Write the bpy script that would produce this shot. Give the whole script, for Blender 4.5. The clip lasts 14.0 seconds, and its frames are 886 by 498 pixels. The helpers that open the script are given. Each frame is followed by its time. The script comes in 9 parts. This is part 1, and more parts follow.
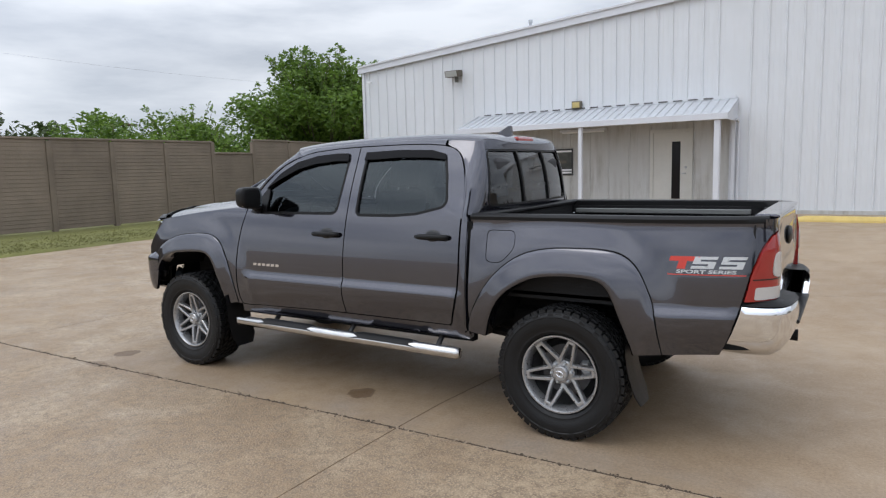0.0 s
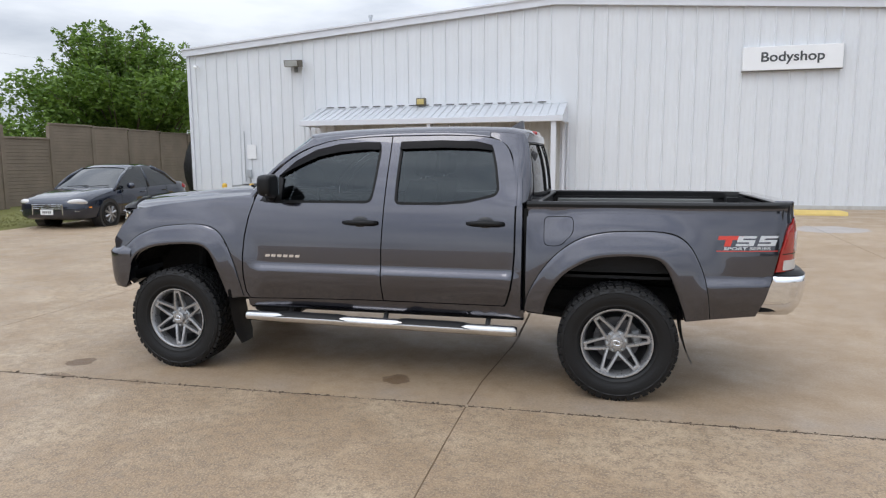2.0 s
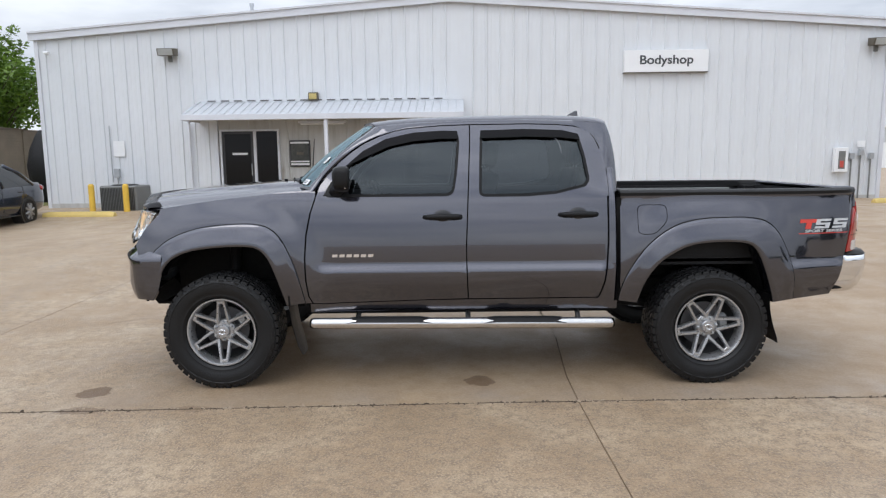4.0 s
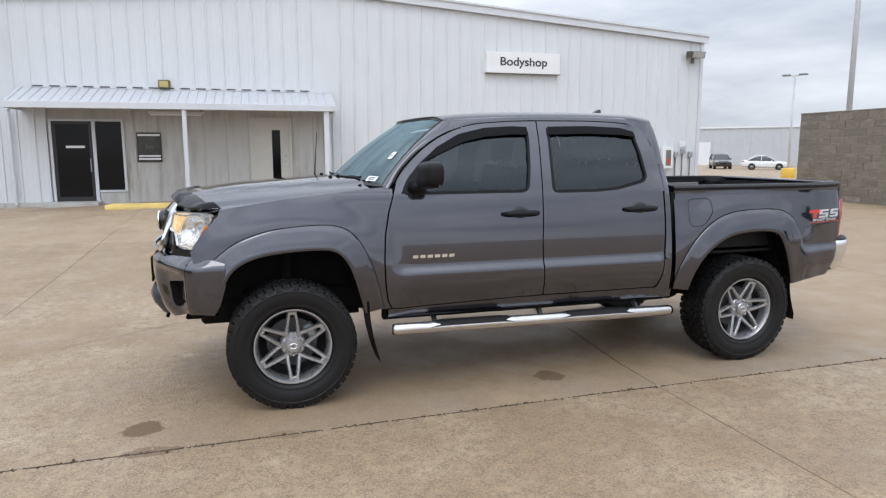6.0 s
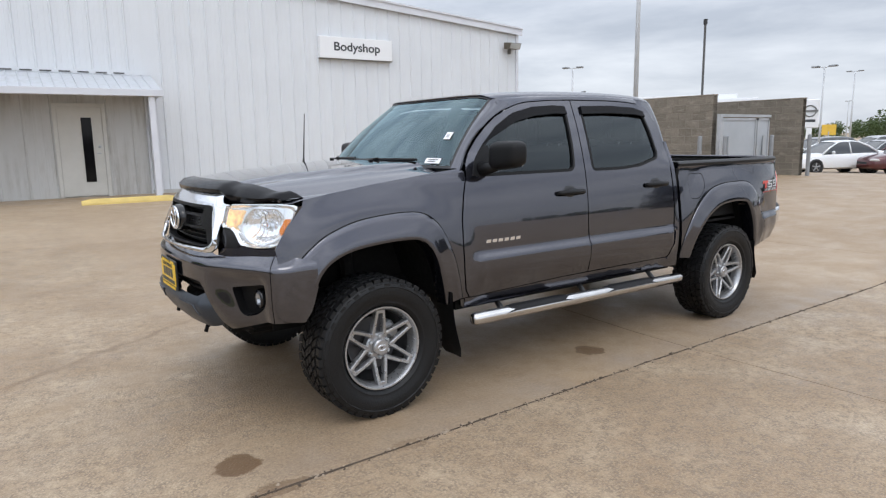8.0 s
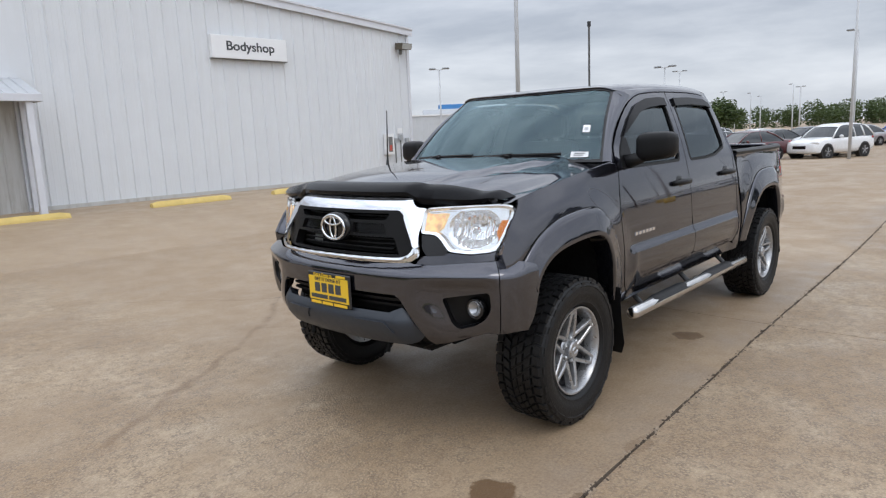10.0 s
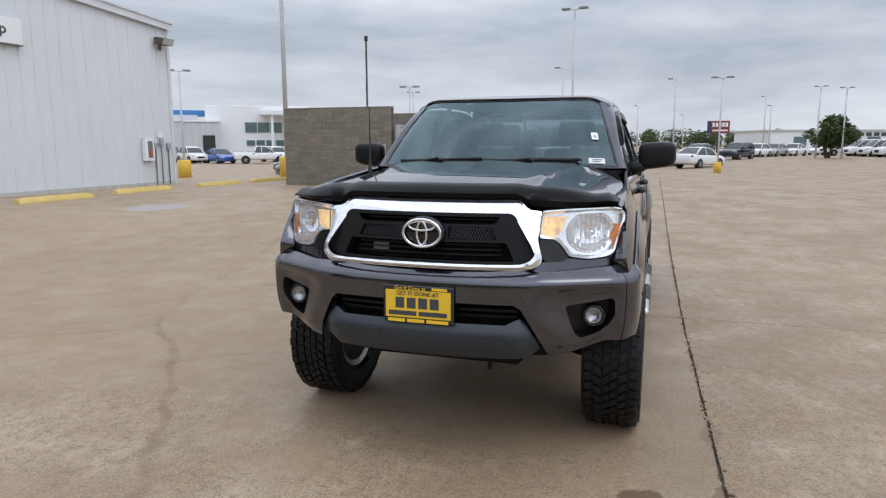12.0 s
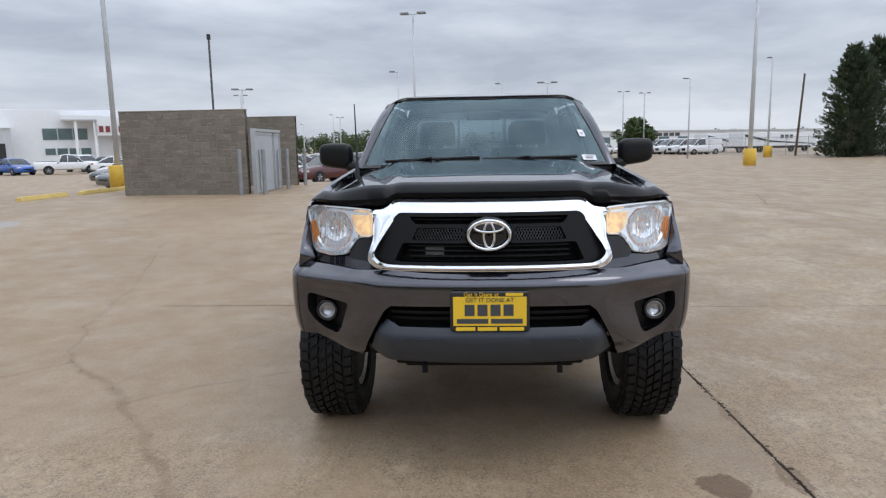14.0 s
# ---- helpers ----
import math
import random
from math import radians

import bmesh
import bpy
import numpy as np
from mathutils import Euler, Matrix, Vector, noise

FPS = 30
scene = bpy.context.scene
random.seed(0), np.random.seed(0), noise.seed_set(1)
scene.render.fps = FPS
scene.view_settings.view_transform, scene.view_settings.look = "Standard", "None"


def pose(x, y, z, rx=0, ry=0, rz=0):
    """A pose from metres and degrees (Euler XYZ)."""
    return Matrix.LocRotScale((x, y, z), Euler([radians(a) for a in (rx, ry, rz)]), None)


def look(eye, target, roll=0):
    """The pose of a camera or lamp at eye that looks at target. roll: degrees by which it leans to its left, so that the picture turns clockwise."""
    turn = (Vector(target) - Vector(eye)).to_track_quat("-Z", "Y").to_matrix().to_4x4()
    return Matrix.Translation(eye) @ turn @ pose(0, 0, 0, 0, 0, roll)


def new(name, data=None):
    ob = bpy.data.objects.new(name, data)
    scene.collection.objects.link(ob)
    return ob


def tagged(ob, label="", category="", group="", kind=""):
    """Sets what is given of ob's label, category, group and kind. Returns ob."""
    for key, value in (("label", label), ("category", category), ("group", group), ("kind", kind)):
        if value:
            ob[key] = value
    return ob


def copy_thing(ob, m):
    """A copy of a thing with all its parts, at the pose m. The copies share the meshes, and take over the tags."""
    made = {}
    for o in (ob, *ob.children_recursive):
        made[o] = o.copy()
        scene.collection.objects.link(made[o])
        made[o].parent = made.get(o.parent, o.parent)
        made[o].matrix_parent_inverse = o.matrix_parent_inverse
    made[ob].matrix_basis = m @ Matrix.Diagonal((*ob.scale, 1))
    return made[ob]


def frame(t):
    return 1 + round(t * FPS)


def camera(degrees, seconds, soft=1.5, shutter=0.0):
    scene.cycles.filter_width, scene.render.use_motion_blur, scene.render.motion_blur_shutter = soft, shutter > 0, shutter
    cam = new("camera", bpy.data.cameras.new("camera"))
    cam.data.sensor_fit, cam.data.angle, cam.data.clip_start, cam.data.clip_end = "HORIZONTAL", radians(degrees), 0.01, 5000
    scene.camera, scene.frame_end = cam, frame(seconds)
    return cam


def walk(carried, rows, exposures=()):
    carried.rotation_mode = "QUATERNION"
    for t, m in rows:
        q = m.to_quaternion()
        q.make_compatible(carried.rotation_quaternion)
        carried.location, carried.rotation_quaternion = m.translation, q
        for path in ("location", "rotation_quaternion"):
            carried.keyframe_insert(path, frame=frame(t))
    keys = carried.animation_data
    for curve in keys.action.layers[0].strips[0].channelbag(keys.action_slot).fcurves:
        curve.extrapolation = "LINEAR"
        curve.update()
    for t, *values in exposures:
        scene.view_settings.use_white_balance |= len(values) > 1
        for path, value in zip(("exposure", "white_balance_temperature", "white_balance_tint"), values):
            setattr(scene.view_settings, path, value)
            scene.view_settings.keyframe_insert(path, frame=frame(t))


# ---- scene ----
cam = camera(67.6, 14.0, 1.25)
PATH = [
    (0, (3.018, -4.361, 1.568), (1.965, -2.678, 1.326), -1.5),
    (0.5, (2.697, -4.667, 1.566), (1.761, -2.917, 1.321), -1.4),
    (1, (2.319, -4.886, 1.55), (1.529, -3.067, 1.296), -0.8),
    (1.5, (1.959, -5.022, 1.565), (1.303, -3.15, 1.312), -0.5),
    (2, (1.512, -5.214, 1.565), (1.044, -3.288, 1.297), -0.3),
    (2.5, (1.135, -5.247, 1.534), (0.76, -3.302, 1.254), -0.1),
    (3, (0.704, -5.246, 1.547), (0.457, -3.279, 1.282), -0.3),
    (3.5, (0.282, -5.267, 1.545), (0.134, -3.29, 1.282), -0.3),
    (4, (-0.149, -5.185, 1.519), (-0.147, -3.204, 1.243), -0.6),
    (4.2, (-0.31, -5.134, 1.531), (-0.27, -3.155, 1.249), -0.8),
    (6.3, (-2.095, -4.727, 1.526), (-1.434, -2.863, 1.226), 0.1),
    (6.5, (-2.244, -4.648, 1.52), (-1.527, -2.806, 1.212), 0.2),
    (7, (-2.599, -4.393, 1.502), (-1.77, -2.601, 1.184), 0.1),
    (7.5, (-2.99, -4.155, 1.487), (-1.982, -2.457, 1.168), -0.4),
    (8, (-3.33, -3.893, 1.485), (-2.188, -2.285, 1.157), -0.9),
    (8.5, (-3.629, -3.572, 1.495), (-2.377, -2.05, 1.155), -1.5),
    (9, (-3.973, -3.241, 1.489), (-2.626, -1.8, 1.157), -2.0),
    (9.2, (-4.094, -3.122, 1.496), (-2.728, -1.699, 1.169), -2.1),
    (11.3, (-4.952, -1.557, 1.451), (-3.195, -0.667, 1.109), -1.0),
    (11.5, (-5.002, -1.397, 1.436), (-3.199, -0.598, 1.106), -0.4),
    (12, (-5.114, -0.964, 1.457), (-3.233, -0.361, 1.144), -0.1),
    (12.5, (-5.094, -0.617, 1.44), (-3.19, -0.094, 1.117), -1.4),
    (13, (-5.074, -0.297, 1.433), (-3.133, 0.06, 1.111), -1.9),
    (13.5, (-5.108, -0.029, 1.441), (-3.138, 0.138, 1.134), -1.5),
    (14, (-5.113, 0.048, 1.436), (-3.139, 0.152, 1.13), -1.0),
]
walk(cam, [(t, look(eye, target, roll)) for t, eye, target, roll in PATH], [(0.0, -0.25, 6500, 10), (1.5, -0.10, 6500, 10), (3.0, -0.09, 6500, 10), (6.5, -0.02, 6500, 10), (9.0, -0.14, 6500, 10), (11.5, -0.34, 6450, 10), (14.0, -0.34, 6330, 10)])

# ---- light: overcast sky with a weak, wide sun ----
world = bpy.data.worlds.new("overcast")
scene.world = world
world.use_nodes = True
wn, wl = world.node_tree.nodes, world.node_tree.links
wn.clear()
sky = wn.new("ShaderNodeTexSky")
sky.sky_type = "NISHITA"
sky.sun_disc = False
sky.sun_elevation, sky.sun_rotation = radians(52), radians(200)
w_map = wn.new("ShaderNodeTexCoord")
w_scale = wn.new("ShaderNodeMapping")
w_scale.inputs["Scale"].default_value = (1.0, 1.0, 4.2)
w_noise = wn.new("ShaderNodeTexNoise")
w_noise.inputs["Scale"].default_value = 2.7
w_noise.inputs["Detail"].default_value = 7
w_noise.inputs["Roughness"].default_value = 0.55
w_noise.inputs["Distortion"].default_value = 0.12
w_ramp = wn.new("ShaderNodeValToRGB")
w_ramp.color_ramp.elements[0].position, w_ramp.color_ramp.elements[0].color = 0.34, (0.535, 0.585, 0.675, 1)
w_ramp.color_ramp.elements[1].position, w_ramp.color_ramp.elements[1].color = 0.64, (0.90, 0.945, 1.02, 1)
w_sky = wn.new("ShaderNodeVectorMath")
w_sky.operation = "SCALE"
w_sky.inputs[3].default_value = 0.10
w_mix = wn.new("ShaderNodeMix")
w_mix.data_type = "RGBA"
w_mix.inputs[0].default_value = 0.90
w_sep = wn.new("ShaderNodeSeparateXYZ")
w_up = wn.new("ShaderNodeMapRange")
w_up.inputs[1].default_value, w_up.inputs[2].default_value, w_up.inputs[3].default_value, w_up.inputs[4].default_value = 0.15, 0.75, 1.0, 2.1
w_lum = wn.new("ShaderNodeVectorMath")
w_lum.operation = "SCALE"
# the cloud is thinner, and brighter, towards -x and -y
w_dir = wn.new("ShaderNodeVectorMath")
w_dir.operation = "DOT_PRODUCT"
w_dir.inputs[1].default_value = (0.70, 0.714, 0.0)
wl.new(w_map.outputs["Generated"], w_dir.inputs[0])
w_thin = wn.new("ShaderNodeMapRange")
w_thin.inputs[1].default_value, w_thin.inputs[2].default_value, w_thin.inputs[3].default_value, w_thin.inputs[4].default_value = 0.0, -0.80, 1.10, 1.43
w_glow = wn.new("ShaderNodeVectorMath")
w_glow.operation = "SCALE"
w_bg = wn.new("ShaderNodeBackground")
w_bg.inputs["Strength"].default_value = 1.0
w_out = wn.new("ShaderNodeOutputWorld")
wl.new(w_map.outputs["Generated"], w_scale.inputs[0])
wl.new(w_scale.outputs[0], w_noise.inputs["Vector"])
wl.new(w_noise.outputs["Fac"], w_ramp.inputs[0])
wl.new(sky.outputs[0], w_sky.inputs[0])
wl.new(w_sky.outputs[0], w_mix.inputs[6])
wl.new(w_ramp.outputs[0], w_mix.inputs[7])
wl.new(w_map.outputs["Generated"], w_sep.inputs[0])
wl.new(w_sep.outputs[2], w_up.inputs[0])
wl.new(w_mix.outputs[2], w_lum.inputs[0])
wl.new(w_up.outputs[0], w_lum.inputs[3])
wl.new(w_dir.outputs["Value"], w_thin.inputs[0])
wl.new(w_lum.outputs[0], w_glow.inputs[0])
wl.new(w_thin.outputs[0], w_glow.inputs[3])
wl.new(w_glow.outputs[0], w_bg.inputs[0])
wl.new(w_bg.outputs[0], w_out.inputs[0])

sun_data = bpy.data.lights.new("sun", "SUN")
sun_data.energy, sun_data.angle, sun_data.color = 0.5, radians(25), (1.0, 0.96, 0.9)
sun = new("sun", sun_data)
sun.matrix_world = look((-8, -14, 26), (0, 0, 0))
scene.view_settings.exposure = 0.0

# ---- materials ----


def node_mat(name):
    m = bpy.data.materials.new(name)
    m.use_nodes = True
    return m, m.node_tree.nodes, m.node_tree.links, m.node_tree.nodes["Principled BSDF"]


def mix_rgb(n, l, fac, a, b, mode="MIX"):
    x = n.new("ShaderNodeMix")
    x.data_type, x.blend_type = "RGBA", mode
    for sock, v in ((x.inputs[0], fac), (x.inputs[6], a), (x.inputs[7], b)):
        if hasattr(v, "links"):
            l.new(v, sock)
        else:
            sock.default_value = v
    return x.outputs[2]


def noise_out(n, l, scale, detail=4, rough=0.55, vec=None, ramp=None):
    x = n.new("ShaderNodeTexNoise")
    x.inputs["Scale"].default_value, x.inputs["Detail"].default_value, x.inputs["Roughness"].default_value = scale, detail, rough
    if vec is None:
        vec = n.new("ShaderNodeNewGeometry").outputs["Position"]
    l.new(vec, x.inputs["Vector"])
    if ramp is None:
        return x.outputs["Fac"]
    r = n.new("ShaderNodeMapRange")
    r.inputs[1].default_value, r.inputs[2].default_value = ramp
    l.new(x.outputs["Fac"], r.inputs[0])
    return r.outputs[0]


def bump_in(n, l, bsdf, height, strength, dist=0.01):
    b = n.new("ShaderNodeBump")
    b.inputs["Strength"].default_value, b.inputs["Distance"].default_value = strength, dist
    l.new(height, b.inputs["Height"])
    l.new(b.outputs[0], bsdf.inputs["Normal"])


def rgb(c, k=1.0):
    return (min(c[0] * k, 1), min(c[1] * k, 1), min(c[2] * k, 1), 1)


def material(name, color, rough=0.5, metal=0.0, var=0.12, scale=1.5, fine=30, bump=0.0, coat=0.0, piece=0.0, spec=0.5):
    """A surface with variation at two scales, and from piece to piece where asked."""
    m, n, l, p = node_mat(name)
    big = noise_out(n, l, scale, 5, 0.6, ramp=(0.3, 0.7))
    small = noise_out(n, l, fine, 3, 0.6, ramp=(0.3, 0.7))
    c = mix_rgb(n, l, big, rgb(color, 1 - var), rgb(color, 1 + var))
    c = mix_rgb(n, l, 0.35 * min(1, var * 4), c, mix_rgb(n, l, small, rgb(color, 1 - 1.4 * var), rgb(color, 1 + 1.2 * var)))
    if piece:
        o = n.new("ShaderNodeObjectInfo")
        k = n.new("ShaderNodeMapRange")
        k.inputs[3].default_value, k.inputs[4].default_value = 1 - piece, 1 + piece
        l.new(o.outputs["Random"], k.inputs[0])
        v = n.new("ShaderNodeVectorMath")
        v.operation = "SCALE"
        l.new(c, v.inputs[0])
        l.new(k.outputs[0], v.inputs[3])
        c = v.outputs[0]
    l.new(c, p.inputs["Base Color"])
    k = n.new("ShaderNodeMapRange")
    k.inputs[3].default_value, k.inputs[4].default_value = max(rough * 0.85, 0.01), min(rough * 1.15, 1)
    l.new(small, k.inputs[0])
    l.new(k.outputs[0], p.inputs["Roughness"])
    p.inputs["Metallic"].default_value = metal
    p.inputs["Coat Weight"].default_value = coat
    p.inputs["Coat Roughness"].default_value = 0.04
    p.inputs["Specular IOR Level"].default_value = spec
    if bump:
        bump_in(n, l, p, small, bump)
    return m


def glow(name, color, strength):
    m, n, l, p = node_mat(name)
    p.inputs["Base Color"].default_value = rgb(color)
    p.inputs["Emission Color"].default_value = rgb(color)
    p.inputs["Emission Strength"].default_value = strength
    return m


def thin_glass(name, tint, rough=0.02, ior=1.8, sheen=(1, 1, 1)):
    """A tinted pane: what lies behind shows through, darkened, under a clear reflection."""
    m, n, l, p = node_mat(name)
    n.remove(p)
    t = n.new("ShaderNodeBsdfTransparent")
    t.inputs[0].default_value = rgb(tint)
    g = n.new("ShaderNodeBsdfGlossy")
    g.inputs["Roughness"].default_value = rough
    g.inputs[0].default_value = rgb(sheen)
    f = n.new("ShaderNodeFresnel")
    f.inputs[0].default_value = ior
    mx = n.new("ShaderNodeMixShader")
    l.new(f.outputs[0], mx.inputs[0])
    l.new(t.outputs[0], mx.inputs[1])
    l.new(g.outputs[0], mx.inputs[2])
    l.new(mx.outputs[0], n["Material Output"].inputs[0])
    return m


def math_node(n, l, op, a, b=None):
    x = n.new("ShaderNodeMath")
    x.operation = op
    for sock, v in ((x.inputs[0], a), (x.inputs[1], b)):
        if v is None:
            continue
        if hasattr(v, "links"):
            l.new(v, sock)
        else:
            sock.default_value = v
    return x.outputs[0]


def concrete_mat():
    m, n, l, p = node_mat("lot_concrete")
    pos = n.new("ShaderNodeNewGeometry").outputs["Position"]
    sep = n.new("ShaderNodeSeparateXYZ")
    l.new(pos, sep.inputs[0])
    wide = noise_out(n, l, 0.35, 6, 0.6, pos, (0.32, 0.68))
    mid = noise_out(n, l, 1.9, 6, 0.65, pos, (0.35, 0.68))
    grain = noise_out(n, l, 60, 3, 0.7, pos, (0.3, 0.7))
    # worn slabs with pale stone showing, on the near side of the long joint
    edge = math_node(n, l, "ADD", sep.outputs[1], math_node(n, l, "ADD", math_node(n, l, "MULTIPLY", math_node(n, l, "MINIMUM", sep.outputs[0], 0.5), -0.026), math_node(n, l, "MULTIPLY", math_node(n, l, "MAXIMUM", math_node(n, l, "SUBTRACT", sep.outputs[0], 0.5), 0.0), -0.010)))
    worn = n.new("ShaderNodeMapRange")
    worn.inputs[1].default_value, worn.inputs[2].default_value = -1.235, -1.25
    l.new(edge, worn.inputs[0])
    base = mix_rgb(n, l, wide, (0.262, 0.180, 0.104, 1), (0.392, 0.294, 0.188, 1))
    base = mix_rgb(n, l, math_node(n, l, "MULTIPLY", mid, 0.60), base, (0.238, 0.155, 0.083, 1))
    # pale stony wear broken by smoother brown paths
    paths = noise_out(n, l, 0.75, 7, 0.68, pos, (0.43, 0.58))
    rough_slab = mix_rgb(n, l, paths, (0.300, 0.205, 0.116, 1), (0.505, 0.402, 0.275, 1))
    rough_slab = mix_rgb(n, l, math_node(n, l, "MULTIPLY", mid, 0.35), rough_slab, (0.365, 0.250, 0.140, 1))
    speck = n.new("ShaderNodeTexVoronoi")
    speck.inputs["Scale"].default_value = 70
    l.new(pos, speck.inputs["Vector"])
    stones = n.new("ShaderNodeMapRange")
    stones.inputs[1].default_value, stones.inputs[2].default_value = 0.25, 0.55
    l.new(speck.outputs["Distance"], stones.inputs[0])
    rough_slab = mix_rgb(n, l, math_node(n, l, "MULTIPLY", math_node(n, l, "MULTIPLY", stones.outputs[0], noise_out(n, l, 14, 4, 0.7, pos, (0.36, 0.60))), 0.9), rough_slab, (0.140, 0.100, 0.064, 1))
    rough_slab = mix_rgb(n, l, math_node(n, l, "MULTIPLY", noise_out(n, l, 95, 3, 0.7, pos, (0.56, 0.68)), 0.55), rough_slab, (0.62, 0.51, 0.37, 1))
    # grey-lilac film washed along the joint on the smooth side
    film = n.new("ShaderNodeMapRange")
    film.inputs[1].default_value, film.inputs[2].default_value = 0.34, 0.0
    l.new(math_node(n, l, "ABSOLUTE", math_node(n, l, "ADD", edge, 1.13)), film.inputs[0])
    film = math_node(n, l, "MULTIPLY", film.outputs[0], noise_out(n, l, 0.9, 5, 0.65, pos, (0.40, 0.66)))
    base = mix_rgb(n, l, math_node(n, l, "MULTIPLY", film, 0.85), base, (0.245, 0.222, 0.205, 1))
    # small dark pits and rusty freckles
    pits = noise_out(n, l, 7.5, 5, 0.75, pos, (0.54, 0.74))
    base = mix_rgb(n, l, math_node(n, l, "MULTIPLY", pits, 0.55), base, (0.195, 0.125, 0.068, 1))
    pale = noise_out(n, l, 26, 4, 0.75, pos, (0.52, 0.72))
    base = mix_rgb(n, l, math_node(n, l, "MULTIPLY", pale, 0.40), base, (0.47, 0.375, 0.26, 1))
    # before the nose the smooth slab has worn through in patches too
    ahead = n.new("ShaderNodeMapRange")
    ahead.inputs[1].default_value, ahead.inputs[2].default_value = -1.5, -2.3
    l.new(sep.outputs[0], ahead.inputs[0])
    ahead = math_node(n, l, "MULTIPLY", ahead.outputs[0], noise_out(n, l, 1.1, 6, 0.65, pos, (0.36, 0.50)))
    bare = math_node(n, l, "MAXIMUM", worn.outputs[0], ahead)
    c = mix_rgb(n, l, bare, base, rough_slab)
    # the strip of slabs by the building was poured paler
    strip = n.new("ShaderNodeMapRange")
    strip.inputs[1].default_value, strip.inputs[2].default_value, strip.inputs[3].default_value, strip.inputs[4].default_value = 6.55, 6.62, 0.0, 0.22
    l.new(sep.outputs[1], strip.inputs[0])
    c = mix_rgb(n, l, strip.outputs[0], c, (0.52, 0.42, 0.30, 1))
    c = mix_rgb(n, l, 0.38, c, mix_rgb(n, l, grain, (0.15, 0.115, 0.08, 1), (0.44, 0.365, 0.27, 1)))
    # brown tidemarks and rubber marks
    ring = noise_out(n, l, 0.9, 3, 0.5, pos)
    ring = math_node(n, l, "ABSOLUTE", math_node(n, l, "SUBTRACT", ring, 0.5))
    tide = n.new("ShaderNodeMapRange")
    tide.inputs[1].default_value, tide.inputs[2].default_value, tide.inputs[3].default_value, tide.inputs[4].default_value = 0.0, 0.05, 0.10, 0.0
    l.new(ring, tide.inputs[0])
    c = mix_rgb(n, l, tide.outputs[0], c, (0.165, 0.112, 0.066, 1))
    # damp brown stains that follow the cracks
    flat = n.new("ShaderNodeVectorMath")
    flat.operation = "MULTIPLY"
    flat.inputs[1].default_value = (1, 1, 0)
    l.new(pos, flat.inputs[0])
    sway = n.new("ShaderNodeTexNoise")
    sway.inputs["Scale"].default_value, sway.inputs["Detail"].default_value = 3.2, 5
    l.new(flat.outputs[0], sway.inputs["Vector"])
    bend = n.new("ShaderNodeVectorMath")
    bend.operation = "MULTIPLY_ADD"
    l.new(sway.outputs["Color"], bend.inputs[0])
    bend.inputs[1].default_value = (0.22, 0.22, 0)
    shift = n.new("ShaderNodeVectorMath")
    shift.operation = "SUBTRACT"
    l.new(flat.outputs[0], shift.inputs[0])
    shift.inputs[1].default_value = (0.11, 0.11, 0)
    l.new(shift.outputs[0], bend.inputs[2])

    def along(pts):
        best = None
        for (ax, ay), (bx, by) in zip(pts, pts[1:]):
            ln = (bx - ax) ** 2 + (by - ay) ** 2
            pa = n.new("ShaderNodeVectorMath")
            pa.operation = "SUBTRACT"
            l.new(bend.outputs[0], pa.inputs[0])
            pa.inputs[1].default_value = (ax, ay, 0)
            dt = n.new("ShaderNodeVectorMath")
            dt.operation = "DOT_PRODUCT"
            l.new(pa.outputs[0], dt.inputs[0])
            dt.inputs[1].default_value = ((bx - ax) / ln, (by - ay) / ln, 0)
            cl = n.new("ShaderNodeClamp")
            l.new(dt.outputs["Value"], cl.inputs[0])
            sc = n.new("ShaderNodeVectorMath")
            sc.operation = "SCALE"
            sc.inputs[0].default_value = (bx - ax, by - ay, 0)
            l.new(cl.outputs[0], sc.inputs[3])
            df = n.new("ShaderNodeVectorMath")
            df.operation = "DISTANCE"
            l.new(pa.outputs[0], df.inputs[0])
            l.new(sc.outputs[0], df.inputs[1])
            best = df.outputs["Value"] if best is None else math_node(n, l, "MINIMUM", best, df.outputs["Value"])
        return best

    for pts, w, k in (([(4.46, 4.74), (1.63, 3.72), (0.71, 3.46), (0.07, 3.31), (-0.82, 2.88)], 0.034, 0.42),
                      ([(-0.82, 2.88), (-1.55, 2.09), (-2.19, 1.63), (-2.55, 1.37), (-3.3, 0.9)], 0.050, 0.62),
                      ([(-0.82, 2.88), (-1.09, 3.09), (-1.51, 3.70), (-2.2, 4.4)], 0.034, 0.40),
                      ([(-1.55, 2.09), (-1.39, 1.93), (-1.13, 1.43), (-0.7, 0.7)], 0.040, 0.44)):
        d = along(pts)
        soft = n.new("ShaderNodeMapRange")
        soft.interpolation_type = "SMOOTHSTEP"
        soft.inputs[1].default_value, soft.inputs[2].default_value, soft.inputs[3].default_value, soft.inputs[4].default_value = 0.2 * w, w, k, 0.0
        l.new(d, soft.inputs[0])
        c = mix_rgb(n, l, math_node(n, l, "MULTIPLY", soft.outputs[0], noise_out(n, l, 5, 4, 0.6, pos, (0.2, 0.6))), c, (0.175, 0.115, 0.064, 1))
        thin = n.new("ShaderNodeMapRange")
        thin.inputs[1].default_value, thin.inputs[2].default_value, thin.inputs[3].default_value, thin.inputs[4].default_value = 0.002, 0.006, 0.75, 0.0
        l.new(d, thin.inputs[0])
        c = mix_rgb(n, l, math_node(n, l, "MULTIPLY", thin.outputs[0], noise_out(n, l, 2.3, 4, 0.6, pos, (0.52, 0.60))), c, (0.070, 0.048, 0.030, 1))
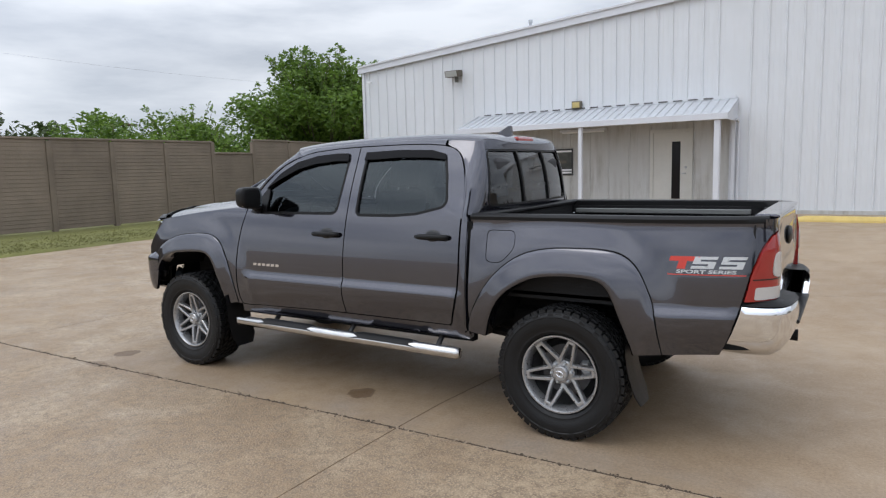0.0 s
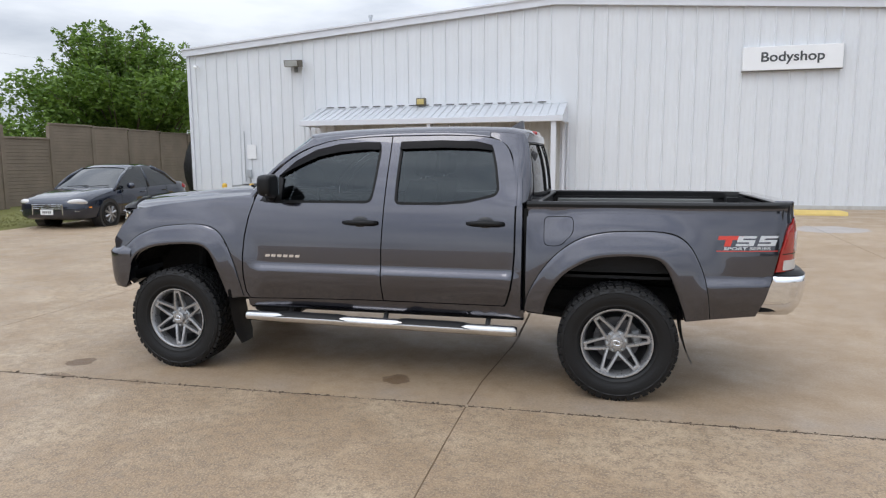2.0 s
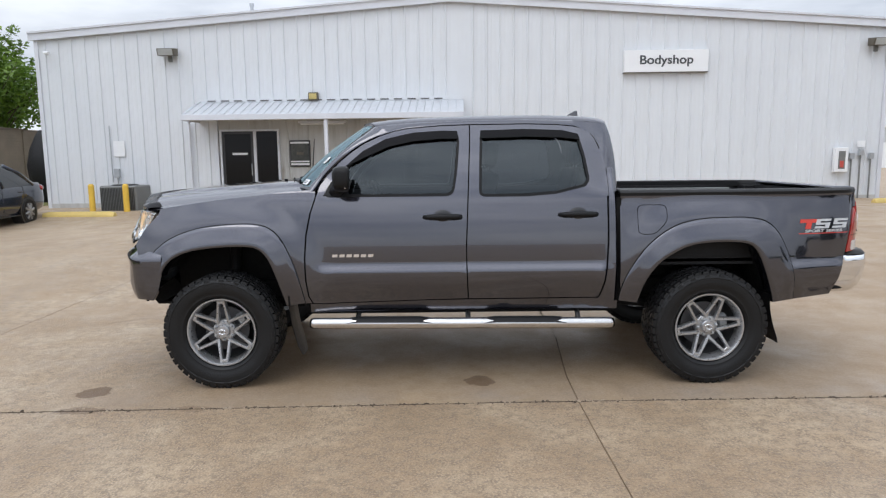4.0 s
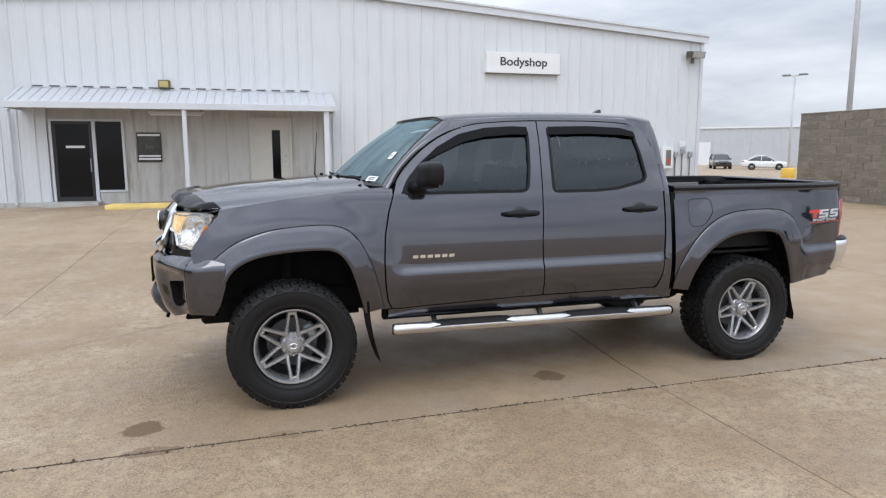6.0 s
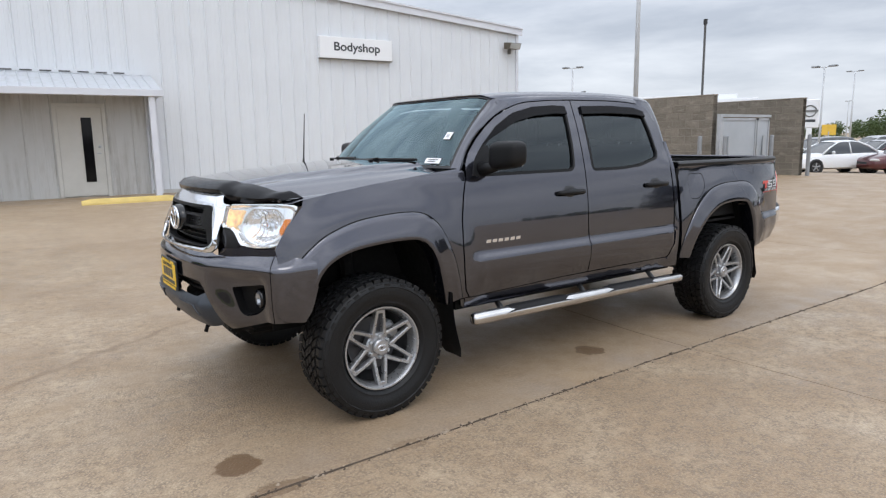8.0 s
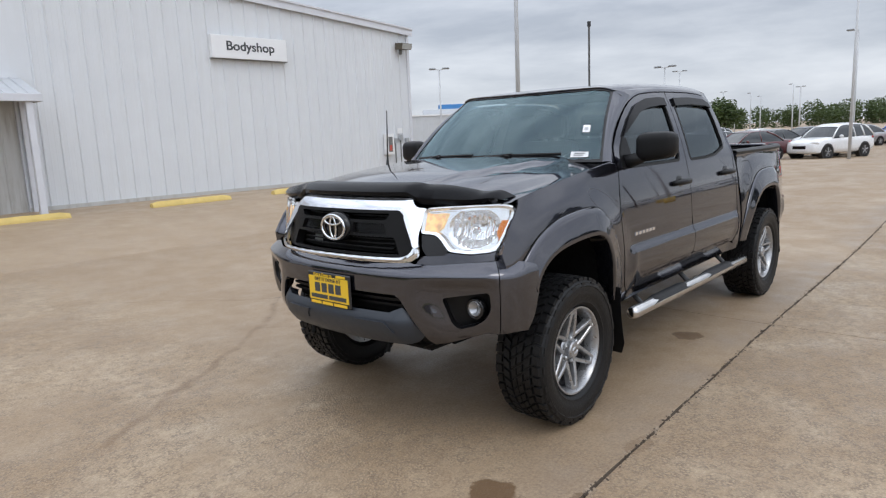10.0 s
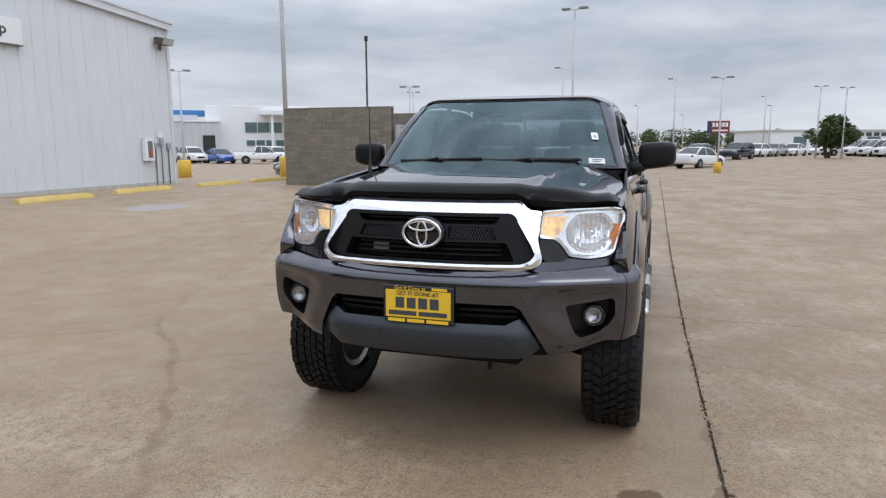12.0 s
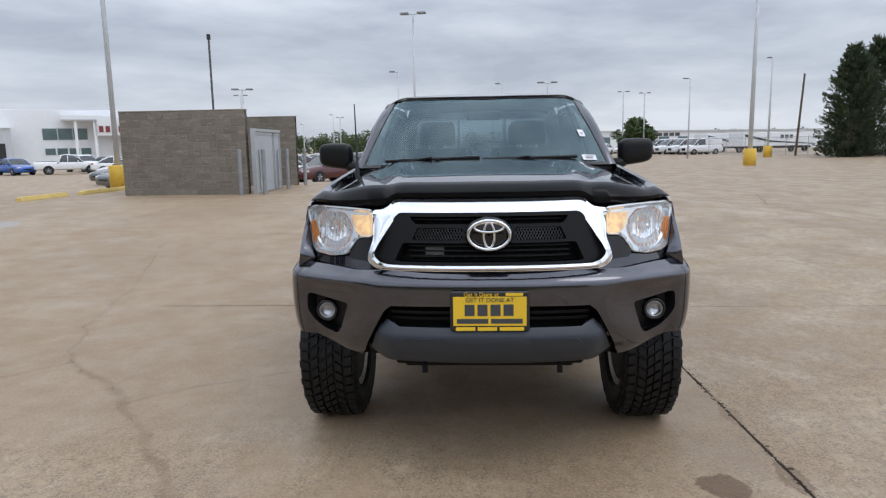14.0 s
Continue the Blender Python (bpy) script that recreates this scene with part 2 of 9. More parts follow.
    # oil spots, and one broad pale blue-grey patch: centre x, y, radius, stretch, strength
    for x, y, r, s, k in ((0.10, -0.83, 0.10, 1.0, 0.75), (-2.46, -0.98, 0.105, 1.0, 0.88), (-2.38, -1.30, 0.06, 2.4, 0.55),
                          (-1.15, 0.2, 0.10, 1.6, 0.2), (5.65, 8.45, 0.55, 1.1, 0.55), (-1.7, -1.29, 0.05, 2.5, 0.35)):
        o = n.new("ShaderNodeVectorMath")
        o.operation = "SUBTRACT"
        l.new(pos, o.inputs[0])
        o.inputs[1].default_value = (x, y, 0)
        q = n.new("ShaderNodeVectorMath")
        q.operation = "MULTIPLY"
        l.new(o.outputs[0], q.inputs[0])
        q.inputs[1].default_value = (1 / s, 1, 0)
        g = n.new("ShaderNodeVectorMath")
        g.operation = "LENGTH"
        l.new(q.outputs[0], g.inputs[0])
        wob = math_node(n, l, "ADD", g.outputs["Value"], math_node(n, l, "MULTIPLY", math_node(n, l, "SUBTRACT", noise_out(n, l, 9 / (r * 10), 4, 0.6, pos), 0.5), r * 1.3))
        f = n.new("ShaderNodeMapRange")
        f.inputs[1].default_value, f.inputs[2].default_value, f.inputs[3].default_value, f.inputs[4].default_value = r * 0.90, r * 1.03, k, 0.0
        l.new(wob, f.inputs[0])
        c = mix_rgb(n, l, f.outputs[0], c, (0.115, 0.066, 0.030, 1) if r < 0.5 else (0.36, 0.39, 0.44, 1))
    c = mix_rgb(n, l, 1.0, c, (1.0, 0.958, 0.925, 1), "MULTIPLY")
    l.new(c, p.inputs["Base Color"])
    k = n.new("ShaderNodeMapRange")
    k.inputs[3].default_value, k.inputs[4].default_value = 0.42, 0.75
    l.new(mid, k.inputs[0])
    l.new(k.outputs[0], p.inputs["Roughness"])
    h = math_node(n, l, "ADD", math_node(n, l, "MULTIPLY", grain, 0.5), math_node(n, l, "MULTIPLY", math_node(n, l, "MULTIPLY", stones.outputs[0], bare), 0.8))
    bump_in(n, l, p, h, 0.55, 0.004)
    return m


M_CONCRETE = concrete_mat()
M_JOINT = material("joint_dirt", (0.075, 0.054, 0.038), 0.9, var=0.35, scale=6, fine=60, bump=0.4)
M_CHIP = material("concrete_crumbs", (0.33, 0.26, 0.19), 0.9, var=0.3, scale=40)
M_CRACK = material("crack_dirt", (0.190, 0.132, 0.082), 0.9, var=0.25, scale=4, fine=70)


def streaked(name, color, stain, amount, rough=0.5):
    """Sheet metal with rain streaks that run down it, and a little dust."""
    m, n, l, p = node_mat(name)
    mp = n.new("ShaderNodeMapping")
    mp.inputs["Scale"].default_value = (1.0, 1.0, 0.10)
    l.new(n.new("ShaderNodeNewGeometry").outputs["Position"], mp.inputs[0])
    run = noise_out(n, l, 7.0, 6, 0.65, mp.outputs[0], (0.44, 0.68))
    patch = noise_out(n, l, 0.9, 5, 0.6, ramp=(0.35, 0.75))
    c = mix_rgb(n, l, patch, rgb(color, 0.965), rgb(color, 1.03))
    c = mix_rgb(n, l, math_node(n, l, "MULTIPLY", math_node(n, l, "MULTIPLY", run, patch), amount), c, rgb(stain))
    l.new(c, p.inputs["Base Color"])
    p.inputs["Roughness"].default_value = rough
    return m


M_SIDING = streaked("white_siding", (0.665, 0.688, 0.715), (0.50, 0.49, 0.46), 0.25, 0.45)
# aged and streaked; the canopy's shade is also put into its base colour
M_SIDING_DIM = streaked("aged_dimmed_siding", (0.50, 0.50, 0.485), (0.23, 0.20, 0.155), 1.0)
M_TRIM = material("white_trim", (0.62, 0.635, 0.675), 0.4, var=0.05, scale=2)
M_CANOPY = streaked("dull_canopy_sheet", (0.50, 0.52, 0.55), (0.30, 0.29, 0.26), 0.5)
M_DOORPAINT = material("white_door_paint", (0.54, 0.53, 0.49), 0.45, var=0.06, scale=2.5, fine=25)
M_YELLOW = material("yellow_kerb_paint", (0.66, 0.50, 0.17), 0.7, var=0.16, scale=3, fine=45, bump=0.3)
M_BOLLARD = material("yellow_post_paint", (0.72, 0.46, 0.06), 0.5, var=0.12, scale=3, fine=30)


def block_mat():
    """Rough split-face block: brown-grey, with pale mortar smears along the courses and dark damp."""
    m, n, l, p = node_mat("grey_block")
    pos = n.new("ShaderNodeNewGeometry").outputs["Position"]
    mp = n.new("ShaderNodeMapping")
    mp.inputs["Scale"].default_value = (1.0, 1.0, 3.2)
    l.new(pos, mp.inputs[0])
    o = n.new("ShaderNodeObjectInfo")
    c = mix_rgb(n, l, o.outputs["Random"], (0.165, 0.142, 0.112, 1), (0.245, 0.214, 0.172, 1))
    c = mix_rgb(n, l, math_node(n, l, "MULTIPLY", noise_out(n, l, 3.0, 6, 0.7, mp.outputs[0], (0.54, 0.68)), 0.75), c, (0.40, 0.362, 0.305, 1))
    c = mix_rgb(n, l, math_node(n, l, "MULTIPLY", noise_out(n, l, 1.7, 6, 0.65, mp.outputs[0], (0.50, 0.68)), 0.7), c, (0.105, 0.088, 0.066, 1))
    grit = noise_out(n, l, 42, 4, 0.7, pos, (0.3, 0.7))
    c = mix_rgb(n, l, 0.35, c, mix_rgb(n, l, grit, (0.09, 0.078, 0.062, 1), (0.33, 0.295, 0.245, 1)))
    l.new(c, p.inputs["Base Color"])
    p.inputs["Roughness"].default_value = 0.92
    bump_in(n, l, p, grit, 0.8, 0.012)
    return m


M_BLOCK = block_mat()
M_MORTAR = material("mortar", (0.26, 0.23, 0.19), 0.95, var=0.2, scale=4, fine=60, bump=0.3)
M_FENCE = material("fence_concrete", (0.200, 0.160, 0.122), 0.85, var=0.2, scale=1.3, fine=24, bump=0.3, piece=0.10)
M_GALV = material("galvanised_steel", (0.46, 0.48, 0.50), 0.45, metal=0.6, var=0.1, scale=4)
M_PIPE = material("weathered_pipe", (0.26, 0.27, 0.28), 0.6, metal=0.3, var=0.2, scale=5)
M_POLE = material("pole_paint", (0.50, 0.515, 0.53), 0.4, var=0.06, scale=2)
M_DARKPOLE = material("dark_pole", (0.09, 0.09, 0.09), 0.6, var=0.15)
M_WOODPOLE = material("weathered_pole", (0.12, 0.085, 0.06), 0.85, var=0.25, bump=0.4)
M_DARKGLASS = material("dark_glazing", (0.006, 0.006, 0.007), 0.08, var=0.1, spec=0.2)
M_BLACK = material("black_paint", (0.02, 0.02, 0.021), 0.4, var=0.15)
M_PRINT = material("poster_print", (0.045, 0.048, 0.04), 0.4, var=0.5, scale=3, fine=12)
M_WHITE = material("white_plate", (0.78, 0.79, 0.80), 0.4, var=0.03)
M_LETTER = material("dark_letter", (0.05, 0.055, 0.06), 0.5, var=0.05)
M_GRASS = material("grass", (0.155, 0.155, 0.045), 0.9, var=0.3, scale=1.2, fine=30, bump=0.5)
M_BARK = material("bark", (0.10, 0.075, 0.055), 0.9, var=0.25, fine=18, bump=0.6)
M_LAMPGLASS = material("lamp_lens", (0.42, 0.43, 0.42), 0.2, var=0.1)
M_BRONZE = material("bronze_housing", (0.10, 0.085, 0.06), 0.5, var=0.15)
M_AMBERLENS = material("yellowed_lens", (0.48, 0.38, 0.14), 0.35, var=0.2)
M_AC = material("cabinet_grey", (0.16, 0.165, 0.16), 0.5, var=0.1)


def leaf_mat(name, dark, light):
    m, n, l, p = node_mat(name)
    g = n.new("ShaderNodeNewGeometry")
    big = noise_out(n, l, 0.7, 3, 0.5, ramp=(0.3, 0.7))
    f = math_node(n, l, "ADD", math_node(n, l, "MULTIPLY", g.outputs["Random Per Island"], 0.6), math_node(n, l, "MULTIPLY", big, 0.4))
    c = mix_rgb(n, l, f, rgb(dark), rgb(light))
    l.new(c, p.inputs["Base Color"])
    p.inputs["Roughness"].default_value = 0.55
    t = n.new("ShaderNodeBsdfTranslucent")
    l.new(c, t.inputs[0])
    mx = n.new("ShaderNodeMixShader")
    mx.inputs[0].default_value = 0.3
    l.new(p.outputs[0], mx.inputs[1])
    l.new(t.outputs[0], mx.inputs[2])
    l.new(mx.outputs[0], n["Material Output"].inputs[0])
    return m


M_LEAF = leaf_mat("spring_leaves", (0.040, 0.090, 0.013), (0.20, 0.32, 0.042))
M_LEAF_FAR = leaf_mat("far_leaves", (0.036, 0.062, 0.018), (0.095, 0.135, 0.042))
M_CEDAR = leaf_mat("cedar_leaves", (0.018, 0.034, 0.018), (0.075, 0.095, 0.042))

# ---- mesh helpers ----


def finish(name, bm, mat, parent=None, label="", smooth=False, auto=None):
    me = bpy.data.meshes.new(name)
    if auto is not None:
        for f in bm.faces:
            f.smooth = True
        for e in bm.edges:
            if len(e.link_faces) == 2 and e.calc_face_angle(0) > radians(auto):
                e.smooth = False
    elif smooth:
        for f in bm.faces:
            f.smooth = True
    bm.to_mesh(me)
    bm.free()
    me.materials.append(mat)
    ob = new(name, me)
    if parent is not None:
        ob.parent = parent
    if label:
        tagged(ob, label)
    return ob


def part(name, bm, mat, parent, label="", smooth=False, auto=None):
    return finish(name, bm, mat, parent, label, smooth, auto)


def box(bm, x0, x1, y0, y1, z0, z1, bevel=0.0, m=None, seg=1):
    vs = [bm.verts.new((x, y, z)) for x in (x0, x1) for y in (y0, y1) for z in (z0, z1)]
    fs = [bm.faces.new([vs[i] for i in q]) for q in ((0, 1, 3, 2), (4, 6, 7, 5), (0, 4, 5, 1), (2, 3, 7, 6), (0, 2, 6, 4), (1, 5, 7, 3))]
    if bevel:
        es = list({e for f in fs for e in f.edges})
        r = bmesh.ops.bevel(bm, geom=es, offset=bevel, segments=seg, affect="EDGES", profile=0.6)
        vs = list({v for f in r["faces"] for v in f.verts} | {v for v in vs if v.is_valid})
    if m is not None:
        bmesh.ops.transform(bm, matrix=m, verts=[v for v in vs if v.is_valid])
    return bm


def new_box(*a, **k):
    return box(bmesh.new(), *a, **k)


def tube(bm, pts, r, seg=10, cap=True):
    """A round bar along the points; r is one radius or one for each point."""
    pts = [Vector(q) for q in pts]
    rs = r if isinstance(r, (list, tuple)) else [r] * len(pts)
    rings, side = [], None
    for i, q in enumerate(pts):
        d = (pts[min(i + 1, len(pts) - 1)] - pts[max(i - 1, 0)]).normalized()
        if side is None:
            side = d.orthogonal().normalized()
        side = (side - d * side.dot(d)).normalized()
        up = d.cross(side)
        rings.append([bm.verts.new(q + rs[i] * (math.cos(a) * side + math.sin(a) * up)) for a in (2 * math.pi * k / seg for k in range(seg))])
    for a, b in zip(rings, rings[1:]):
        for k in range(seg):
            bm.faces.new((a[k], a[(k + 1) % seg], b[(k + 1) % seg], b[k]))
    if cap:
        bm.faces.new(rings[0][::-1])
        bm.faces.new(rings[-1])
    return bm


def lathe(bm, prof, seg=48, axis="Y", centre=(0, 0, 0), closed=True):
    """Turns (radius, offset) pairs round an axis."""
    rings = []
    for r, o in prof:
        ring = []
        for k in range(seg):
            a = 2 * math.pi * k / seg
            c, s = r * math.cos(a), r * math.sin(a)
            q = {"Y": (c, o, s), "X": (o, c, s), "Z": (c, s, o)}[axis]
            ring.append(bm.verts.new(Vector(centre) + Vector(q)))
        rings.append(ring)
    pairs = list(zip(rings, rings[1:])) + ([(rings[-1], rings[0])] if closed else [])
    for a, b in pairs:
        for k in range(seg):
            bm.faces.new((a[k], a[(k + 1) % seg], b[(k + 1) % seg], b[k]))
    bmesh.ops.recalc_face_normals(bm, faces=bm.faces)
    return bm


def extrude_poly(bm, pts, depth, m=None):
    """A flat plate from 2D points (x, z), depth along +y."""
    a = [bm.verts.new((x, 0, z)) for x, z in pts]
    b = [bm.verts.new((x, depth, z)) for x, z in pts]
    bm.faces.new(a)
    bm.faces.new(b[::-1])
    k = len(pts)
    for i in range(k):
        bm.faces.new((a[i], b[i], b[(i + 1) % k], a[(i + 1) % k]))
    bmesh.ops.recalc_face_normals(bm, faces=bm.faces)
    if m is not None:
        bmesh.ops.transform(bm, matrix=m, verts=a + b)
    return bm


def empty(name, m, label, category, group="", kind=""):
    e = new(name)
    e.empty_display_size = 0.2
    e.matrix_world = m
    return tagged(e, label, category, group, kind)


def text_mesh(name, body, size, m, mat, parent, extrude=0.004, align="CENTER", label="", sx=1.0, bold=0.0):
    cu = bpy.data.curves.new("lettering", "FONT")
    cu.body, cu.size, cu.extrude, cu.align_x, cu.align_y, cu.offset = body, size, extrude, align, "CENTER", bold
    tmp = bpy.data.objects.new("lettering", cu)
    scene.collection.objects.link(tmp)
    bpy.context.view_layer.update()
    me = bpy.data.meshes.new_from_object(tmp.evaluated_get(bpy.context.evaluated_depsgraph_get()))
    bpy.data.objects.remove(tmp)
    me.transform(m @ Matrix.Diagonal((sx, 1, 1, 1)))
    me.name = name
    me.materials.clear()
    me.materials.append(mat)
    ob = new(name, me)
    ob.parent = parent
    if label:
        tagged(ob, label)
    return ob


def ss(a, b, v):
    t = min(max((v - a) / (b - a), 0.0), 1.0)
    return t * t * (3 - 2 * t)


def ground_z(x, y):
    """The lot dips gently round the truck and falls away far off."""
    r = math.hypot(x, y)
    rise = 0.27 * ss(3.2, 12.5, r) * (1 - ss(17, 30, r)) * (1 - 0.35 * ss(-3, -8, x) * ss(9, 13, y)) * (1 - ss(-3, -9, y))
    rise *= 1 - 0.9 * ss(-4, -9, x) * ss(-5, 0, y) * (1 - ss(10.2, 12.6, y))
    fall = -0.42 * ss(18, 36, r) * ss(-12, 2, y) * ss(0, 15, x) * (1 - ss(90, 140, r))
    return rise + fall

# ---- ground: one sheet with recessed joints ----


def joint_y(x):
    """The long open joint bends a little beside the rear wheels."""
    x = max(-12, min(14, x))
    return -1.245 + 0.026 * min(x, 0.5) + 0.010 * max(x - 0.5, 0)


def build_ground():
    rng = random.Random(3)
    xs = [-3000, -900, -300, -120, -70, -45, -32] + [-24 + 0.5 * i for i in range(16)] + [-16 + 0.2 * i for i in range(160)] + [16 + 0.6 * i for i in range(20)] + [30, 36, 44, 55, 70, 95, 140, 300, 900, 3000]
    ys = [-3000, -900, -300, -120, -60, -35, -22, -15] + [-11 + 0.25 * i for i in range(100)] + [14 + 0.8 * i for i in range(12)] + [26, 34, 45, 60, 90, 140, 300, 900, 3000]
    for j in (-4.05, 0.70, 5.45, 10.2, -8.8):
        xs = [v for v in xs if abs(v - j) > 0.05] + [j - 0.005, j, j + 0.005]
    ys = [v for v in ys if abs(v + 1.30) > 0.34]
    for j in (6.6,):
        ys = [v for v in ys if abs(v - j) > 0.05] + [j - 0.01, j, j + 0.01]
    ys += [-1.33, -1.3075, -1.30, -1.2925, -1.27]
    xs, ys = sorted(xs), sorted(ys)
    jx = {-4.05: 0.5, 0.70: 0.35, 5.45: 0.7, 10.2: 0.5, -8.8: 0.5}
    verts = []
    for y in ys:
        for x in xs:
            px, py, dz = x, y, 0.0
            if -1.34 < y < -1.26:
                py = y + 1.30 + joint_y(x) + 0.006 * noise.noise((x * 2.3, 1, 0)) + rng.uniform(-0.003, 0.003)
                if y == -1.30:
                    dz -= 0.010
            for j, k in jx.items():
                if abs(x - j) < 0.012:
                    px = x + (0.12 * ss(-1.15, 0.6, y) - 0.01) * (j == 0.70) + 0.006 * noise.noise((y * 2.1, j, 0)) + rng.uniform(-0.002, 0.002)
                    if x == j:
                        dz -= 0.018 * k
            if y == 6.6:
                dz -= 0.004
            if abs(px) < 200 and abs(py) < 200:
                dz += ground_z(px, py)
            verts.append((px, py, dz))
    w = len(xs)
    faces = [(j * w + i, j * w + i + 1, (j + 1) * w + i + 1, (j + 1) * w + i) for j in range(len(ys) - 1) for i in range(w - 1)]
    me = bpy.data.meshes.new("ground")
    me.from_pydata(verts, [], faces)
    me.materials.append(M_CONCRETE)
    me.materials.append(M_JOINT)
    me.materials.append(M_CRACK)
    for poly in me.polygons:
        j, i = divmod(poly.index, w - 1)
        near = -1.31 < ys[j] < -1.295
        if near and abs(xs[i]) < 30 and abs(ys[j]) < 30:
            poly.material_index = 1
        elif abs(xs[i] - 0.697) < 0.004 and -12 < ys[j] < 11:
            poly.material_index = 2
    ob = new("ground", me)
    return tagged(ob, "tan stained concrete lot with dark expansion joints", "ground", kind="structure")


build_ground()


def crack(pts, width, seed):
    """A narrow weathered crack that follows the slab."""
    rng = random.Random(seed)
    line = []
    for (x0, y0), (x1, y1) in zip(pts, pts[1:]):
        k = max(2, int(math.hypot(x1 - x0, y1 - y0) / 0.07))
        line += [(x0 + (x1 - x0) * i / k + rng.gauss(0, 0.013), y0 + (y1 - y0) * i / k + rng.gauss(0, 0.013)) for i in range(k)]
    bm = bmesh.new()
    prev = None
    for i, (x, y) in enumerate(line):
        a, b = line[max(i - 1, 0)], line[min(i + 1, len(line) - 1)]
        d = Vector((b[0] - a[0], b[1] - a[1], 0)).normalized()
        s = Vector((-d.y, d.x, 0)) * width * rng.uniform(0.35, 1.0)
        q = Vector((x, y, ground_z(x, y) + 0.003))
        row = [bm.verts.new(q - s), bm.verts.new(q + s)]
        if prev:
            bm.faces.new((prev[0], prev[1], row[1], row[0]))
        prev = row
    ob = finish("pavement_crack", bm, M_CRACK)
    return tagged(ob, "thin weathered crack across the concrete slab", "crack", "cracks in the lot", "structure")




def joint_crumbs():
    """Grit, chips and dead grass caught along the open joint."""
    rng = random.Random(77)
    for nm, mat, k, lab in (("joint_grit", M_JOINT, 520, "dark grit packed along the open joint"), ("joint_chips", M_CHIP, 300, "pale concrete crumbs along the open joint")):
        bm = bmesh.new()
        for i in range(k):
            x = rng.uniform(-6.5, 6.0)
            x += 0.25 * noise.noise((x * 1.3, 4, 0))
            y = joint_y(x) + rng.gauss(0, 0.011) + (0.012 if mat is M_CHIP else 0)
            r = rng.uniform(0.003, 0.008) * (1.0 if rng.random() < 0.85 else 1.6)
            bmesh.ops.create_cone(bm, cap_ends=True, segments=5, radius1=r, radius2=r * 0.5, depth=r * 0.8,
                                  matrix=Matrix.Translation((x, y, ground_z(x, y) + r * 0.25)) @ Matrix.Rotation(rng.uniform(0, 6.3), 4, "Z") @ Matrix.Diagonal((rng.uniform(0.8, 2.2), 1, 1, 1)))
        ob = finish(nm, bm, mat)
        tagged(ob, lab, "grit", kind="stuff")


joint_crumbs()

crack([(9, -2.2), (12, -4.5), (16, -6.2)], 0.016, 5)
crack([(6, -6.5), (9, -6.0), (13, -7.4)], 0.016, 6)

# grass strip by the fence
bm = bmesh.new()
rows = []
for i in range(90):
    y = -9 + 0.4 * i
    edge = -11.22 - 0.07 * y + 0.05 * noise.noise((y, 0, 0))
    row = []
    for k, x in enumerate((edge + 0.02, edge - 0.03, edge - 0.5, edge - 1.4, edge - 2.6, edge - 4, -22, -60)):
        row.append(bm.verts.new((min(x, edge + 0.02), y, ground_z(x, y) + (0.0 if k == 0 else 0.05 + 0.015 * noise.noise((x, y, 3))))))
    rows.append(row)
for a, b in zip(rows, rows[1:]):
    for k in range(7):
        bm.faces.new((a[k], b[k], b[k + 1], a[k + 1]))
tagged(finish("lawn", bm, M_GRASS, smooth=True), "patchy dry grass strip beside the fence", "grass", kind="structure")


def blades():
    rng = random.Random(8)
    verts, faces = [], []
    for _ in range(16000):
        y = rng.uniform(-2, 14)
        e = -11.22 - 0.07 * y
        x = e - 0.03 - abs(rng.gauss(0, 1.6))
        if x < -16:
            continue
        z = ground_z(x, y) + 0.045
        h, a, lean = rng.uniform(0.012, 0.04), rng.uniform(0, 6.28), rng.uniform(-0.03, 0.03)
        dx, dy = 0.012 * math.cos(a), 0.012 * math.sin(a)
        k = len(verts)
        verts += [(x - dx, y - dy, z), (x + dx, y + dy, z), (x + lean, y + lean, z + h)]
        faces.append((k, k + 1, k + 2))
    me = bpy.data.meshes.new("grass_blades")
    me.from_pydata(verts, [], faces)
    me.materials.append(M_GRASS)
    tagged(new("grass_blades", me), "short uneven grass blades on the strip", "grass", kind="stuff")


blades()

# ---- body shop building ----
BLD = pose(0, 13.53, 0, 0, 0, -1.7)
XL, XR, EAVE, PEAK, XM = -11.43, 11.95, 4.90, 5.72, 0.1


def roof_z(x):
    return EAVE + (PEAK - EAVE) * (1 - abs(x - XM) / (XR - XM)) if x > XM else EAVE + (PEAK - EAVE) * (1 - abs(x - XM) / (XM - XL))


def siding(x0, x1, zb, ztop, y, step, rib=0.032, w=0.030, soft=0.018):
    """Ribbed sheet wall: real ribs that stand proud of the sheet. zb, ztop: functions of x."""
    bm = bmesh.new()
    cols = []
    xs = [x0]
    k = math.ceil(x0 / step)
    while k * step < x1 - 0.06:
        c = k * step
        if c > x0 + 0.06:
            xs += [(c - w, 0), (c - w + soft, 1), (c + w - soft, 1), (c + w, 0)]
            for m in (0.33, 0.67):
                if c + step * m + 0.02 < x1 - 0.06:
                    q = c + step * m
                    xs += [(q - 0.016, 0), (q, 0.12), (q + 0.016, 0)]
        k += 1
    xs = [(x0, 0)] + xs[1:] + [(x1, 0)]
    for x, up in xs:
        cols.append((bm.verts.new((x, y - rib * up, zb(x))), bm.verts.new((x, y - rib * up, ztop(x)))))
    for a, b in zip(cols, cols[1:]):
        bm.faces.new((a[0], b[0], b[1], a[1]))
    return bm


